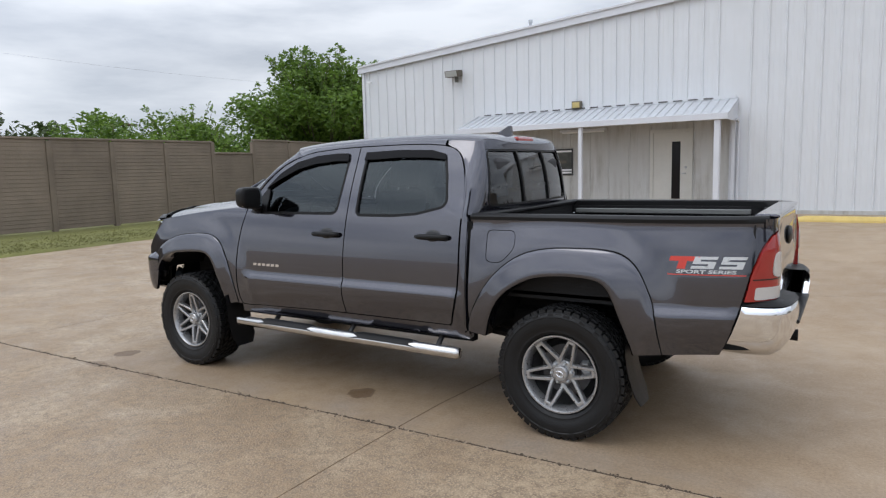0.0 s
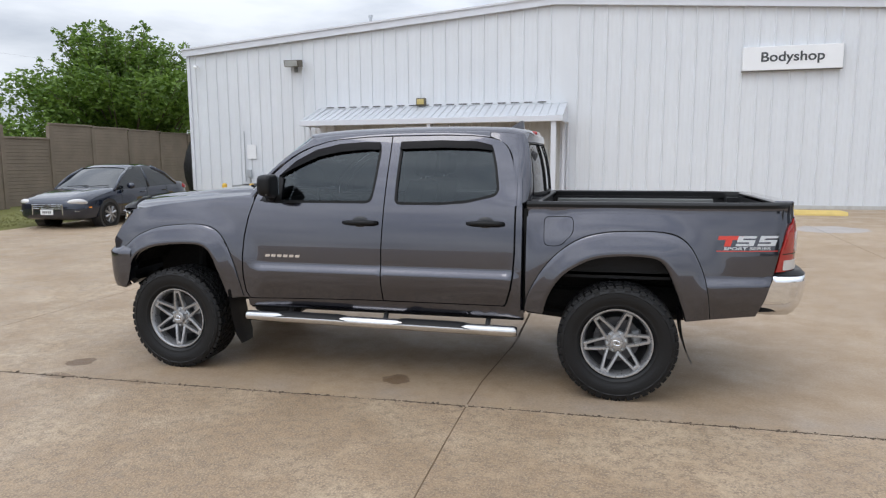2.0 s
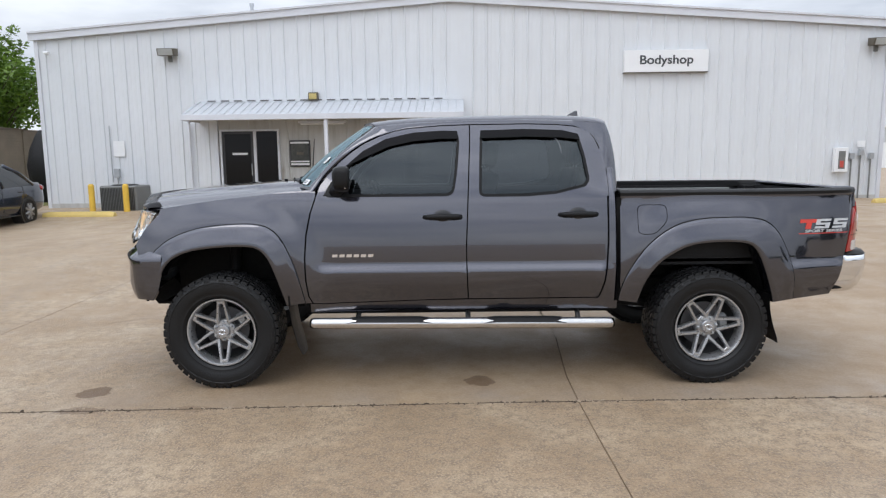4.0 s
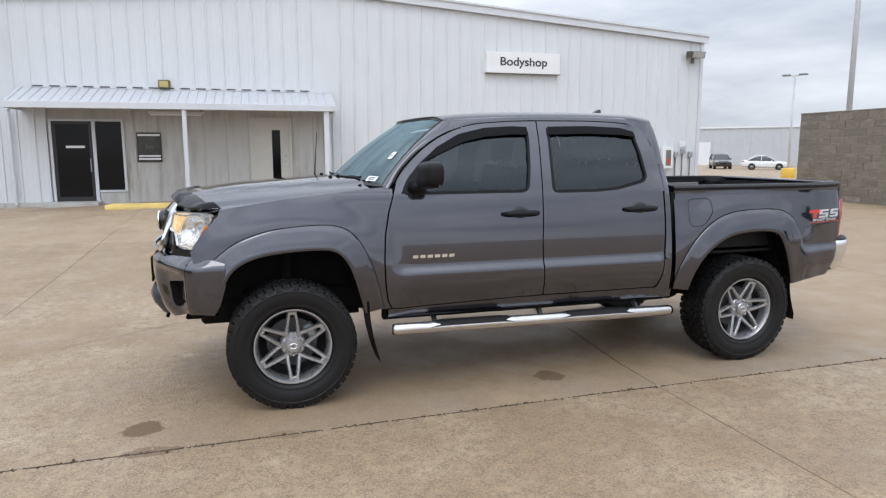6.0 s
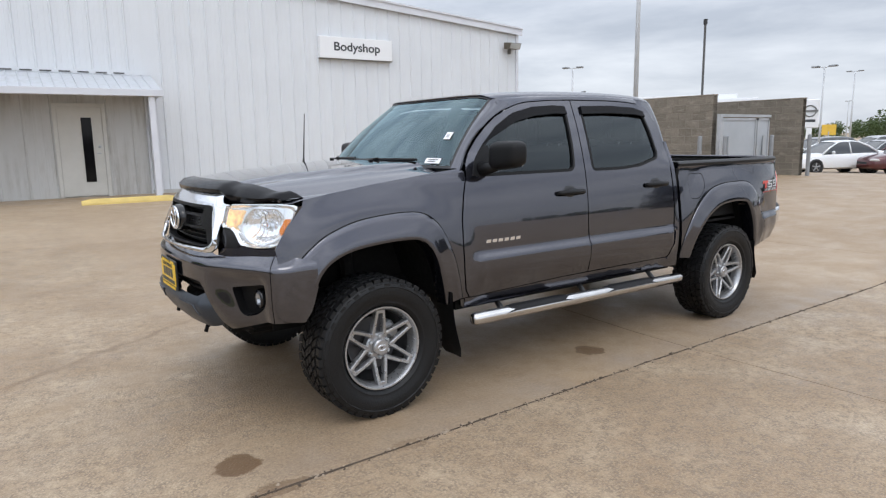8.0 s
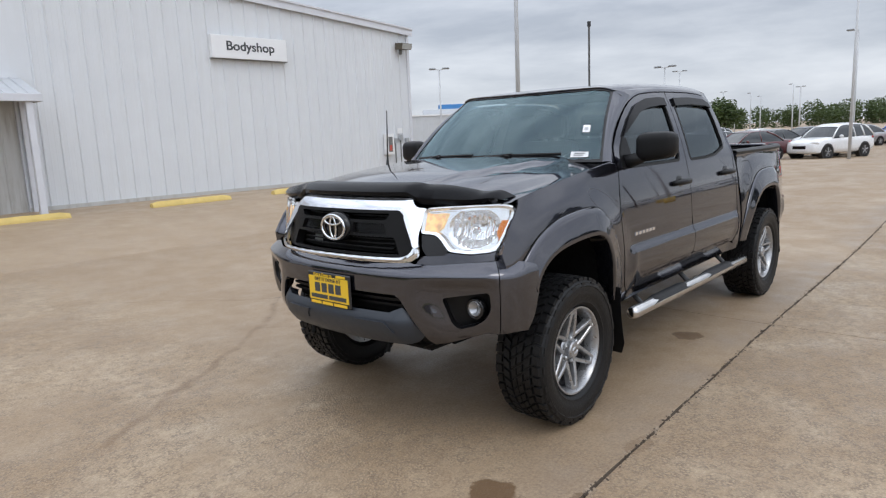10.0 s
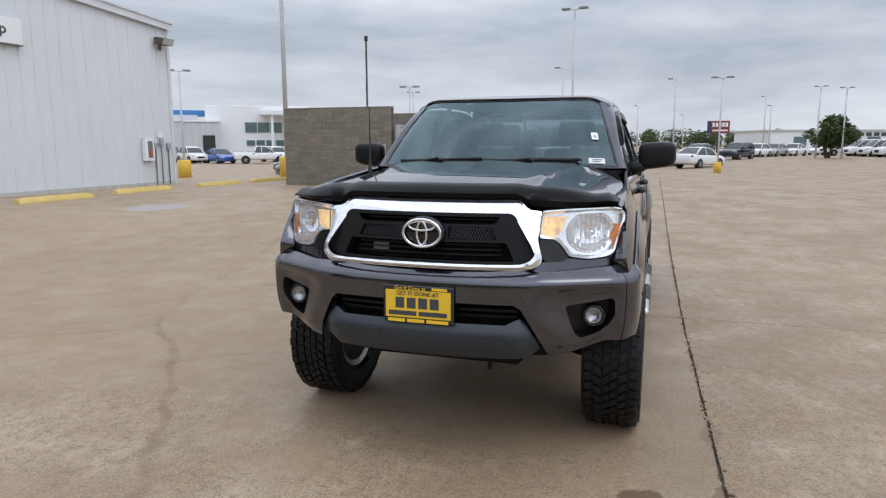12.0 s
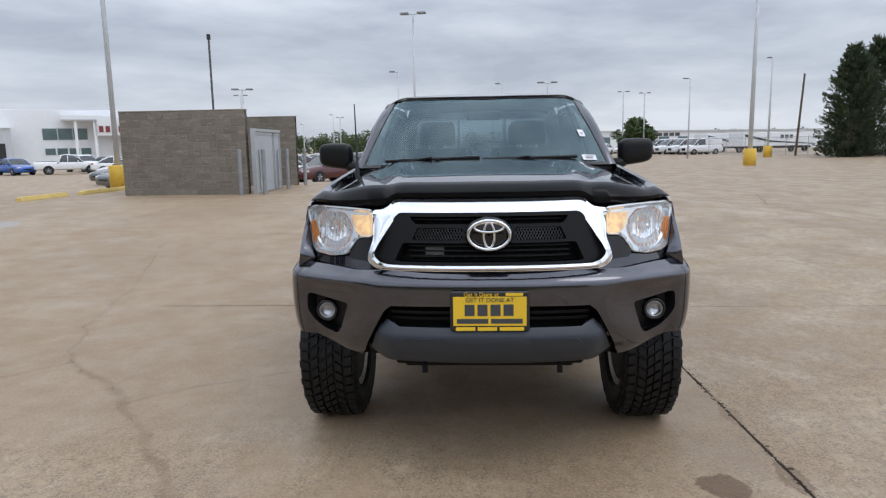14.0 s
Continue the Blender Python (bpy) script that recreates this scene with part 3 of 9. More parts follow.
bld = empty("body_shop", BLD, "white ribbed metal workshop building with a low gable", "building", kind="structure")
OX0, OX1, OZ = -6.45, 0.32, 2.95
STEP = 0.372
for a, b, z0, z1 in ((XL, OX0, lambda x: -0.3, roof_z), (OX0, OX1, lambda x: OZ, roof_z), (OX1, XR, lambda x: -0.3, roof_z)):
    part("wall_front", siding(a, b, z0, z1, 0, STEP), M_SIDING, bld)
part("wall_under_canopy", siding(OX0, OX1, lambda x: -0.3, lambda x: OZ, 0.06, STEP * 1.5, rib=0.018, w=0.03), M_SIDING_DIM, bld, "aged off-white ribbed sheet, coloured darker for the canopy's shade")
for x, s in ((OX0, -1), (OX1, 1)):
    part("reveal", new_box(x - 0.02, x + 0.02, -0.035, 0.10, -0.3, OZ), M_TRIM, bld)
bm = bmesh.new()
box(bm, XL, XL + 0.1, 0.01, 26, -0.3, EAVE - 0.02)
part("wall_west", bm, M_SIDING, bld)
part("wall_east", new_box(XR - 0.1, XR, 0.01, 26, -0.3, EAVE - 0.02), M_SIDING, bld)
bm = bmesh.new()
extrude_poly(bm, [(XL, -0.3), (XR, -0.3), (XR, EAVE), (XM, PEAK), (XL, EAVE)], 0.1, Matrix.Translation((0, 26, 0)))
part("wall_back", bm, M_SIDING, bld)
for x0, x1 in ((XL - 0.12, XM), (XM, XR + 0.12)):
    bm = bmesh.new()
    z0, z1 = (EAVE - 0.0, PEAK + 0.04) if x0 < XM - 1 else (PEAK + 0.04, EAVE - 0.0)
    extrude_poly(bm, [(x0, z0 + 0.02), (x1, z1 + 0.02), (x1, z1 + 0.10), (x0, z0 + 0.10)], 26.2, Matrix.Translation((0, -0.08, 0)))
    part("roof", bm, M_TRIM, bld)
    bm = bmesh.new()
    extrude_poly(bm, [(x0, z0 - 0.09), (x1, z1 - 0.09), (x1, z1 + 0.13), (x0, z0 + 0.13)], 0.03, Matrix.Translation((0, -0.115, 0)))
    part("rake_trim", bm, M_TRIM, bld)
    bm = bmesh.new()
    extrude_poly(bm, [(x0, z0 + 0.10), (x1, z1 + 0.10), (x1, z1 + 0.15), (x0, z0 + 0.15)], 0.09, Matrix.Translation((0, -0.15, 0)))
    part("rake_trim", bm, M_TRIM, bld)
for x0 in (XL - 0.015, XR - 0.09):
    part("corner_trim", new_box(x0, x0 + 0.105, -0.042, 0.06, -0.3, EAVE), M_TRIM, bld)
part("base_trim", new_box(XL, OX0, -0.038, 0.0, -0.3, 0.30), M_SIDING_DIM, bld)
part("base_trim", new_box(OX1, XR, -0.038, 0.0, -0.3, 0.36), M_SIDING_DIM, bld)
# roof vents
for x, z, h in ((-5.6, 5.25, 0.62), (-10.2, 4.95, 0.35)):
    bm = bmesh.new()
    tube(bm, [(x, 1.0, z), (x, 1.0, z + h)], 0.045, 10)
    tube(bm, [(x, 1.0, z + h), (x, 1.0, z + h + 0.08)], 0.065, 10)
    tagged(part("roof_vent", bm, M_GALV, bld), "thin grey vent pipe on the roof")

# canopy
CX0, CX1, CZ0, CZ1, CD = -6.95, 0.48, 2.63, 3.06, 1.25
can = empty("entrance_canopy", BLD, "white ribbed metal lean-to canopy over the doors", "canopy", kind="structure")
bm = bmesh.new()
extrude_poly(bm, [(0, CZ1), (-CD, CZ0), (-CD, CZ0 + 0.035), (0, CZ1 + 0.035)], CX1 - CX0, Matrix.Translation((CX0, 0, 0)) @ Matrix(((0, 1, 0, 0), (1, 0, 0, 0), (0, 0, 1, 0), (0, 0, 0, 1))))
part("canopy_roof", bm, M_CANOPY, can)
k = 0
x = CX0 + 0.08
while x < CX1 - 0.05:
    bm = bmesh.new()
    tube(bm, [(x, -0.01, CZ1 + 0.045), (x, -CD + 0.03, CZ0 + 0.045)], 0.020, 6)
    part("roof_rib", bm, M_CANOPY, can)
    x += 0.21
for k in range(int((CX1 - CX0 - 0.4) / STEP)):
    x = CX0 + 0.30 + STEP * k
    part("closure_gap", new_box(x, x + STEP * 0.62, -0.075, -0.05, CZ1 + 0.045, CZ1 + 0.075), M_DARKPOLE, can)
part("fascia", new_box(CX0, CX1, -CD - 0.03, -CD + 0.01, CZ0 - 0.10, CZ0 + 0.05, 0.006), M_TRIM, can)
part("flashing", new_box(CX0 + 0.25, CX1 - 0.05, -0.06, -0.005, CZ1 + 0.02, CZ1 + 0.11), M_SIDING, can)
for i, x in enumerate((CX0 + 0.02, CX1 - 0.02)):
    bm = bmesh.new()
    extrude_poly(bm, [(0, CZ1 + 0.02), (-CD, CZ0 + 0.02), (-CD, CZ0 - 0.1), (0, CZ0 - 0.1)], 0.03, Matrix.Translation((x - 0.015, 0, 0)) @ Matrix(((0, 1, 0, 0), (1, 0, 0, 0), (0, 0, 1, 0), (0, 0, 0, 1))))
    part("end_panel", bm, M_TRIM, can)
part("soffit_beam", new_box(CX0 + 0.05, CX1 - 0.05, -CD + 0.02, -CD + 0.1, CZ0 - 0.1, CZ0 - 0.01), M_TRIM, can)
for x, w in ((-3.13, 0.05), (0.24, 0.065)):
    part("post", new_box(x - w, x + w, -CD + 0.02, -CD + 0.02 + 2 * w, 0.0, CZ0 - 0.09, 0.008), M_TRIM, can)
part("wall_post", new_box(0.36, 0.45, -0.13, -0.04, 0.0, CZ0 + 0.1, 0.008), M_TRIM, can)
bm = bmesh.new()
tube(bm, [(-7.2, -0.10, 0.25), (-7.2, -0.10, 2.5), (-7.1, -0.3, 2.58)], 0.035, 8)
part("downspout", bm, M_TRIM, can)
bm = bmesh.new()
tube(bm, [(0.52, -0.10, 0.25), (0.52, -0.10, 2.5), (0.50, -0.3, 2.58)], 0.03, 8)
part("downspout", bm, M_TRIM, can)


def local(name, bm, mat, label, category, group="", kind=""):
    ob = finish(name, bm, mat)
    ob.matrix_world = BLD
    return tagged(ob, label, category, group, kind)


# strip light under the canopy
sl = empty("strip_light", BLD, "white fluorescent strip light under the canopy", "lamp")
part("housing", new_box(-4.05, -2.75, -0.42, -0.28, 2.47, 2.53, 0.01), M_TRIM, sl)
part("diffuser", new_box(-4.0, -2.8, -0.40, -0.30, 2.43, 2.468, 0.012), M_WHITE, sl)

# glass entrance door with side light
gd = empty("door_1", BLD, "dark glass entrance door with a side light and pale frame", "door", kind="structure")
part("door_frame", new_box(-6.40, -6.34, -0.0, 0.10, 0.2, 2.34), M_TRIM, gd)
part("door_frame", new_box(-5.44, -5.36, -0.0, 0.10, 0.2, 2.34), M_TRIM, gd)
part("door_frame", new_box(-4.76, -4.70, -0.0, 0.10, 0.55, 2.34), M_TRIM, gd)
part("door_frame", new_box(-6.34, -4.76, -0.0, 0.10, 2.29, 2.34), M_TRIM, gd)
part("sill", new_box(-5.36, -4.76, -0.0, 0.10, 0.53, 0.58), M_TRIM, gd)
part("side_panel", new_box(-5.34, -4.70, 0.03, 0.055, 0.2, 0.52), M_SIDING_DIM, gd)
part("door_leaf", new_box(-6.335, -5.445, 0.03, 0.07, 0.30, 2.285), M_BLACK, gd)
part("pane", new_box(-6.26, -5.52, 0.022, 0.029, 0.42, 2.21), M_DARKGLASS, gd)
part("pane", new_box(-5.355, -4.765, 0.03, 0.045, 0.585, 2.285), M_DARKGLASS, gd)
bm = bmesh.new()
tube(bm, [(-5.50, -0.03, 1.05), (-5.50, -0.03, 1.38)], 0.012, 8)
part("pull_handle", bm, M_GALV, gd)
part("door_sticker", new_box(-6.05, -5.62, 0.017, 0.021, 1.63, 1.69), M_WHITE, gd)
part("threshold", new_box(-6.55, -5.3, -0.5, 0.05, 0.1, 0.31, 0.01), M_SIDING_DIM, gd)

# white steel door with a narrow pane
wd = empty("door_2", BLD, "white steel door with a tall narrow dark pane", "door", kind="structure")
part("door_frame", new_box(-1.66, -1.58, -0.0, 0.10, 0.2, 2.42), M_DOORPAINT, wd)
part("door_frame", new_box(-0.66, -0.58, -0.0, 0.10, 0.2, 2.42), M_DOORPAINT, wd)
part("door_frame", new_box(-1.58, -0.66, -0.0, 0.10, 2.34, 2.42), M_DOORPAINT, wd)
part("door_leaf", new_box(-1.575, -0.665, 0.02, 0.06, 0.30, 2.335), M_DOORPAINT, wd)
part("pane", new_box(-1.10, -0.885, 0.012, 0.021, 0.62, 2.10), M_DARKGLASS, wd)
bm = bmesh.new()
tube(bm, [(-0.75, 0.02, 1.28), (-0.75, -0.05, 1.28), (-0.83, -0.05, 1.28)], 0.014, 8)
part("lever_handle", bm, M_GALV, wd)
part("lock", new_box(-0.78, -0.72, 0.0, 0.021, 1.40, 1.46, 0.01), M_GALV, wd)

po = empty("poster", BLD, "dark framed notice with pale bands on the wall", "poster")
part("frame", new_box(-4.42, -3.84, 0.0, 0.03, 1.28, 2.02, 0.008), M_BLACK, po)
part("print", new_box(-4.37, -3.89, -0.006, 0.001, 1.33, 1.97), M_PRINT, po)
part("band", new_box(-4.39, -3.87, -0.011, -0.007, 1.93, 1.98), M_WHITE, po)
part("band", new_box(-4.39, -3.87, -0.011, -0.007, 1.33, 1.38), M_WHITE, po)
part("band", new_box(-4.39, -3.87, -0.011, -0.007, 1.41, 1.45), M_WHITE, po)
for k in range(4):
    part("print_bar", new_box(-4.22 + 0.05 * k, -4.19 + 0.05 * k + 0.012, -0.010, -0.007, 1.62, 1.70 - 0.01 * (k % 2)), M_BRONZE, po)

# wall fittings
for x, rz in ((-7.62, 0), (11.55, 0)):
    fl = empty("flood_light", BLD @ pose(x, 0, 4.42), "grey wall-pack flood light high on the siding", "lamp", "wall flood lights")
    part("bracket", new_box(-0.05, 0.05, -0.10, -0.03, -0.22, 0.02, 0.01), M_AC, fl)
    bm = bmesh.new()
    extrude_poly(bm, [(-0.08, 0.13), (-0.40, 0.09), (-0.34, -0.09), (-0.08, -0.07)], 0.46, Matrix.Translation((-0.23, 0, 0)) @ Matrix(((0, 1, 0, 0), (1, 0, 0, 0), (0, 0, 1, 0), (0, 0, 0, 1))))
    part("housing", bm, M_BRONZE, fl)
    bm = bmesh.new()
    extrude_poly(bm, [(-0.405, 0.075), (-0.41, 0.07), (-0.352, -0.085), (-0.345, -0.08)], 0.40, Matrix.Translation((-0.20, 0, 0)) @ Matrix(((0, 1, 0, 0), (1, 0, 0, 0), (0, 0, 1, 0), (0, 0, 0, 1))))
    part("lens", bm, M_LAMPGLASS, fl)
cl = empty("porch_light", BLD @ pose(-3.67, 0, 3.21), "small bronze porch light with a yellowed lens", "lamp")
part("housing", new_box(-0.14, 0.14, -0.16, -0.03, -0.11, 0.11, 0.02), M_BRONZE, cl)
part("lens", new_box(-0.11, 0.10, -0.178, -0.158, -0.075, 0.075, 0.01), M_AMBERLENS, cl)
cm = empty("security_camera", BLD @ pose(-11.05, 0, 4.46), "small white bullet camera on the siding", "camera")
bm = bmesh.new()
tube(bm, [(0, -0.03, 0.05), (0, -0.12, 0.05)], 0.02, 8)
part("arm", bm, M_WHITE, cm)
bm = bmesh.new()
tube(bm, [(-0.06, -0.13, 0.03), (0.10, -0.20, 0.0)], 0.045, 10)
part("body", bm, M_WHITE, cm)
local("notice_plate", new_box(-9.42, -9.10, -0.045, -0.030, 1.62, 2.06, 0.004), M_WHITE, "blank white notice plate on the siding", "sign")
el = empty("electric_riser", BLD, "grey conduit with a small switch box", "conduit")
bm = bmesh.new()
tube(bm, [(-9.50, -0.05, 0.9), (-9.50, -0.05, 2.48)], 0.016, 8)
part("conduit", bm, M_GALV, el)
bm = bmesh.new()
tube(bm, [(-9.35, -0.05, 0.4), (-9.35, -0.05, 1.1)], 0.016, 8)
part("conduit", bm, M_GALV, el)
part("switch_box", new_box(-9.42, -9.27, -0.13, -0.03, 1.03, 1.28, 0.008), M_GALV, el)
# sign
sg = empty("wall_sign", BLD, "white box sign with the dark word Bodyshop", "sign")
SX0, SX1, SZ0, SZ1 = 4.83, 7.09, 3.735, 4.315
part("panel", new_box(SX0, SX1, -0.16, -0.03, SZ0, SZ1, 0.008), M_WHITE, sg)
part("rim", new_box(SX0 - 0.012, SX1 + 0.012, -0.14, -0.028, SZ0 - 0.015, SZ0 - 0.001), M_AC, sg)
part("rim", new_box(SX1 + 0.001, SX1 + 0.016, -0.14, -0.028, SZ0, SZ1), M_GALV, sg)
text_mesh("lettering", "Bodyshop", 0.325, Matrix.Translation(((SX0 + SX1) / 2, -0.164, (SZ0 + SZ1) / 2 + 0.02)) @ pose(0, 0, 0, 90), M_LETTER, sg, 0.003, sx=1.12, bold=0.006)

# meter cabinet and risers by the far corner
mc = empty("extinguisher_cabinet", BLD, "white wall cabinet with a small window", "cabinet")
part("body", new_box(10.62, 10.98, -0.16, -0.03, 0.99, 1.66, 0.01), M_WHITE, mc)
part("pane", new_box(10.72, 10.90, -0.166, -0.158, 1.08, 1.56), M_AC, mc)
part("red_plate", new_box(10.76, 10.86, -0.171, -0.167, 1.12, 1.30), material("red_plate", (0.5, 0.08, 0.06)), mc)
for x, z in ((11.12, 1.36), (11.36, 1.46), (11.64, 1.36)):
    rs = empty("conduit_riser", BLD, "grey conduit with a small junction box", "conduit", "risers by the corner")
    bm = bmesh.new()
    tube(bm, [(x, -0.06, 0.2), (x, -0.06, z)], 0.02, 8)
    part("conduit", bm, M_AC, rs)
    part("junction_box", new_box(x - 0.06, x + 0.06, -0.12, -0.03, z - 0.02, z + 0.15, 0.008), M_GALV, rs)
local("notice_plate", new_box(11.26, 11.48, -0.045, -0.030, 1.66, 1.84), M_WHITE, "small white notice plate above the conduits", "sign")
for z in (3.4, 2.6):
    local("wall_bracket", new_box(XR, XR + 0.12, 0.3, 0.4, z, z + 0.12, 0.01), M_GALV, "small grey bracket on the corner", "bracket", "corner brackets")

# air conditioner and its guard posts
ac = empty("air_conditioner", BLD @ pose(-8.75, -0.85, 0.12), "dark grey condenser unit on the ground", "air conditioner")
part("casing", new_box(-0.5, 0.5, -0.42, 0.42, 0.0, 0.72, 0.03), M_AC, ac)
for k in range(22):
    part("louvre", new_box(-0.46 + 0.042 * k, -0.445 + 0.042 * k, -0.435, -0.419, 0.06, 0.66), M_BLACK, ac)
part("fan_grille", lathe(bmesh.new(), [(0.33, 0.72), (0.33, 0.745), (0.05, 0.76), (0.05, 0.72)], 24, "Z"), M_BLACK, ac)
for x, y in ((-9.42, -1.35), (-8.42, -1.5)):
    bp = empty("guard_post", BLD @ pose(x, y, 0.1), "yellow steel guard post before the condenser", "bollard", "guard posts")
    bm = bmesh.new()
    tube(bm, [(0, 0, 0), (0, 0, 0.76), (0, 0, 0.80)], [0.075, 0.075, 0.045], 14)
    part("post", bm, M_BOLLARD, bp)


def wheel_stop(x, y, rz, length=1.83):
    z = ground_z(x, y)
    ob = empty("wheel_stop", pose(x, y, z - 0.01, 0, 0, rz), "worn yellow concrete wheel stop", "wheel stop", "wheel stops")
    bm = bmesh.new()
    h = length / 2
    prof = [(-0.09, 0), (-0.085, 0.05), (-0.055, 0.125), (0.055, 0.125), (0.085, 0.05), (0.09, 0)]
    rows = []
    for i in range(13):
        t = -h + length * i / 12
        e = 0.75 if i in (0, 12) else 1
        rows.append([bm.verts.new((t, py + 0.004 * noise.noise((x + t * 3, py * 9, y)), pz * e + 0.004 * noise.noise((t * 4, pz * 9, x)))) for py, pz in prof])
    for a, b in zip(rows, rows[1:]):
        for k in range(5):
            bm.faces.new((a[k], b[k], b[k + 1], a[k + 1]))
    bm.faces.new(rows[0])
    bm.faces.new(rows[-1][::-1])
    bmesh.ops.recalc_face_normals(bm, faces=bm.faces)
    part("kerb_block", bm, M_YELLOW, ob)


for x, y, r in ((-9.3, 11.5, -2), (-3.95, 11.55, -2), (-0.6, 11.35, -2), (2.9, 11.4, -2), (5.9, 11.3, -2), (8.7, 11.5, -2), (11.55, 11.3, -2), (13.8, 11.1, -2), (16.0, 11.3, -2)):
    wheel_stop(x, y, r)

# ---- block enclosure with steel gates ----


def block_wall(name, m, length, courses, label):
    """Staggered blocks with mortar behind; origin at the foot of one end, along +x, face towards -y."""
    w = empty(name, m, label, "wall", kind="structure")
    L, Hh, T = 0.40, 0.203, 0.19
    part("core", new_box(0.006, length - 0.006, 0.006, T - 0.006, -0.3, courses * Hh - 0.004), M_MORTAR, w)
    cache = {}
    rng = random.Random(len(name) + courses)
    for c in range(courses):
        x = 0.0 if c % 2 == 0 else -L / 2
        while x < length - 0.02:
            a, b = max(x, 0), min(x + L, length)
            if b - a > 0.05:
                key = round(b - a, 2)
                if key not in cache:
                    bm = new_box(0.006, key - 0.006, 0, T, 0.006, Hh - 0.006, 0.006)
                    me = bpy.data.meshes.new("block")
                    bm.to_mesh(me)
                    bm.free()
                    me.materials.append(M_BLOCK)
                    cache[key] = me
                ob = new("block", cache[key])
                ob.parent = w
                ob.location = (a, rng.uniform(-0.010, 0.004), c * Hh)
            x += L
    part("cap", new_box(-0.01, length + 0.01, -0.01, T + 0.01, courses * Hh, courses * Hh + 0.03, 0.006), M_MORTAR, w)
    return w


ENC_Z = 0.24
block_wall("wall_enclosure_west", pose(12.3, 9.52, ENC_Z, 0, 0, -90), 3.40, 11, "weathered grey concrete block enclosure wall")
block_wall("wall_enclosure_east", pose(16.45, 9.52, ENC_Z, 0, 0, -90), 3.60, 11, "weathered grey concrete block enclosure wall")
block_wall("wall_enclosure_back", pose(12.495, 9.32, ENC_Z, 0, 0, 0), 3.95, 11, "weathered grey concrete block enclosure wall")
for k, (x0, x1) in enumerate(((12.44, 14.05), (14.10, 14.70))):
    g = empty("steel_gate", pose(x0, 5.95, ENC_Z), "pale grey sheet steel gate leaf", "gate", "enclosure gates")
    wdt = x1 - x0
    part("sheet", new_box(0.03, wdt - 0.03, 0.0, 0.02, 0.08, 1.62), material("gate_sheet", (0.42, 0.45, 0.48), 0.45, 0.3, 0.08), g)
    for q in ((0, 0.05, 0.05, 1.66), (wdt - 0.05, wdt, 0.05, 1.66), (0, wdt, 0.05, 0.10), (0, wdt, 1.61, 1.66)):
        part("gate_frame", new_box(q[0], q[1], -0.025, 0.03, q[2], q[3]), M_GALV, g)
    part("gate_bar", new_box(0.28, 0.36, -0.04, -0.02, 0.1, 1.2), M_GALV, g)
part_x = empty("gate_post", pose(12.31, 5.95, ENC_Z), "grey steel gate post beside the block wall", "post")
part("post", new_box(0, 0.1, -0.05, 0.05, -0.1, 1.76), M_GALV, part_x)
part("cross_bar", new_box(0.1, 2.45, -0.03, 0.03, 1.69, 1.76), M_GALV, part_x)
for x, y in ((11.88, 6.18), (12.10, 5.62), (14.29, 5.62), (16.40, 5.65)):
    bp = empty("pipe_post", pose(x, y, ENC_Z - 0.02), "weathered grey steel pipe post by the enclosure", "bollard", "pipe posts")
    bm = bmesh.new()
    tube(bm, [(0, 0, -0.1), (0, 0, 1.21), (0, 0, 1.24)], [0.055, 0.055, 0.03], 12)
    part("post", bm, M_PIPE, bp)

# ---- precast fence ----


def fence():
    f = empty("boundary_fence", pose(-16.2, 0, 0), "brown-grey precast fence with plank-textured panels", "fence", kind="structure")
    cache = {}
    y = -9.2
    k = 0
    W = 1.86
    while y < 26:
        low = 11.6 < y + W / 2 < 13.2
        top = 2.22 if low else 2.64
        z0 = ground_z(-16.2, y) - 0.02
        if low not in cache:
            bm = bmesh.new()
            rows = []
            z, i = 0.0, 0
            while z < top - 0.2:
                rows += [(z, -0.0), (z + 0.010, 0.009), (z + 0.105, 0.003)]
                z += 0.11
            for a, b in zip(rows, rows[1:]):
                v = [bm.verts.new(c) for c in ((a[1] + 0.03, 0.06, a[0]), (a[1] + 0.03, W - 0.06, a[0]), (b[1] + 0.03, W - 0.06, b[0]), (b[1] + 0.03, 0.06, b[0]))]
                bm.faces.new(v)
            box(bm, -0.03, 0.03, 0.06, W - 0.06, 0, rows[-1][0])
            me = bpy.data.meshes.new("panel")
            bm.to_mesh(me)
            bm.free()
            me.materials.append(M_FENCE)
            cap = bpy.data.meshes.new("cap_rail")
            bm = new_box(-0.06, 0.07, 0.0, W, 0, 0.06, 0.008)
            bm.to_mesh(cap)
            bm.free()
            cap.materials.append(M_FENCE)
            cache[low] = (me, cap, rows[-1][0])
        me, cap, h = cache[low]
        ob = new("panel", me)
        ob.parent, ob.location = f, (0, y, z0 + 0.12)
        ob = new("cap_rail", cap)
        ob.parent, ob.location = f, (0, y, z0 + 0.12 + h)
        key = "post%d" % (low or (11.6 < y - W / 2 < 13.2))
        if key not in cache:
            bm = new_box(-0.06, 0.085, -0.075, 0.075, 0, 2.66, 0.012)
            me = bpy.data.meshes.new("post")
            bm.to_mesh(me)
            bm.free()
            me.materials.append(M_FENCE)
            cache[key] = me
        ob = new("post", cache[key])
        ob.parent, ob.location = f, (0, y, z0 - 0.05)
        y += W
        k += 1


fence()

# ---- light poles ----


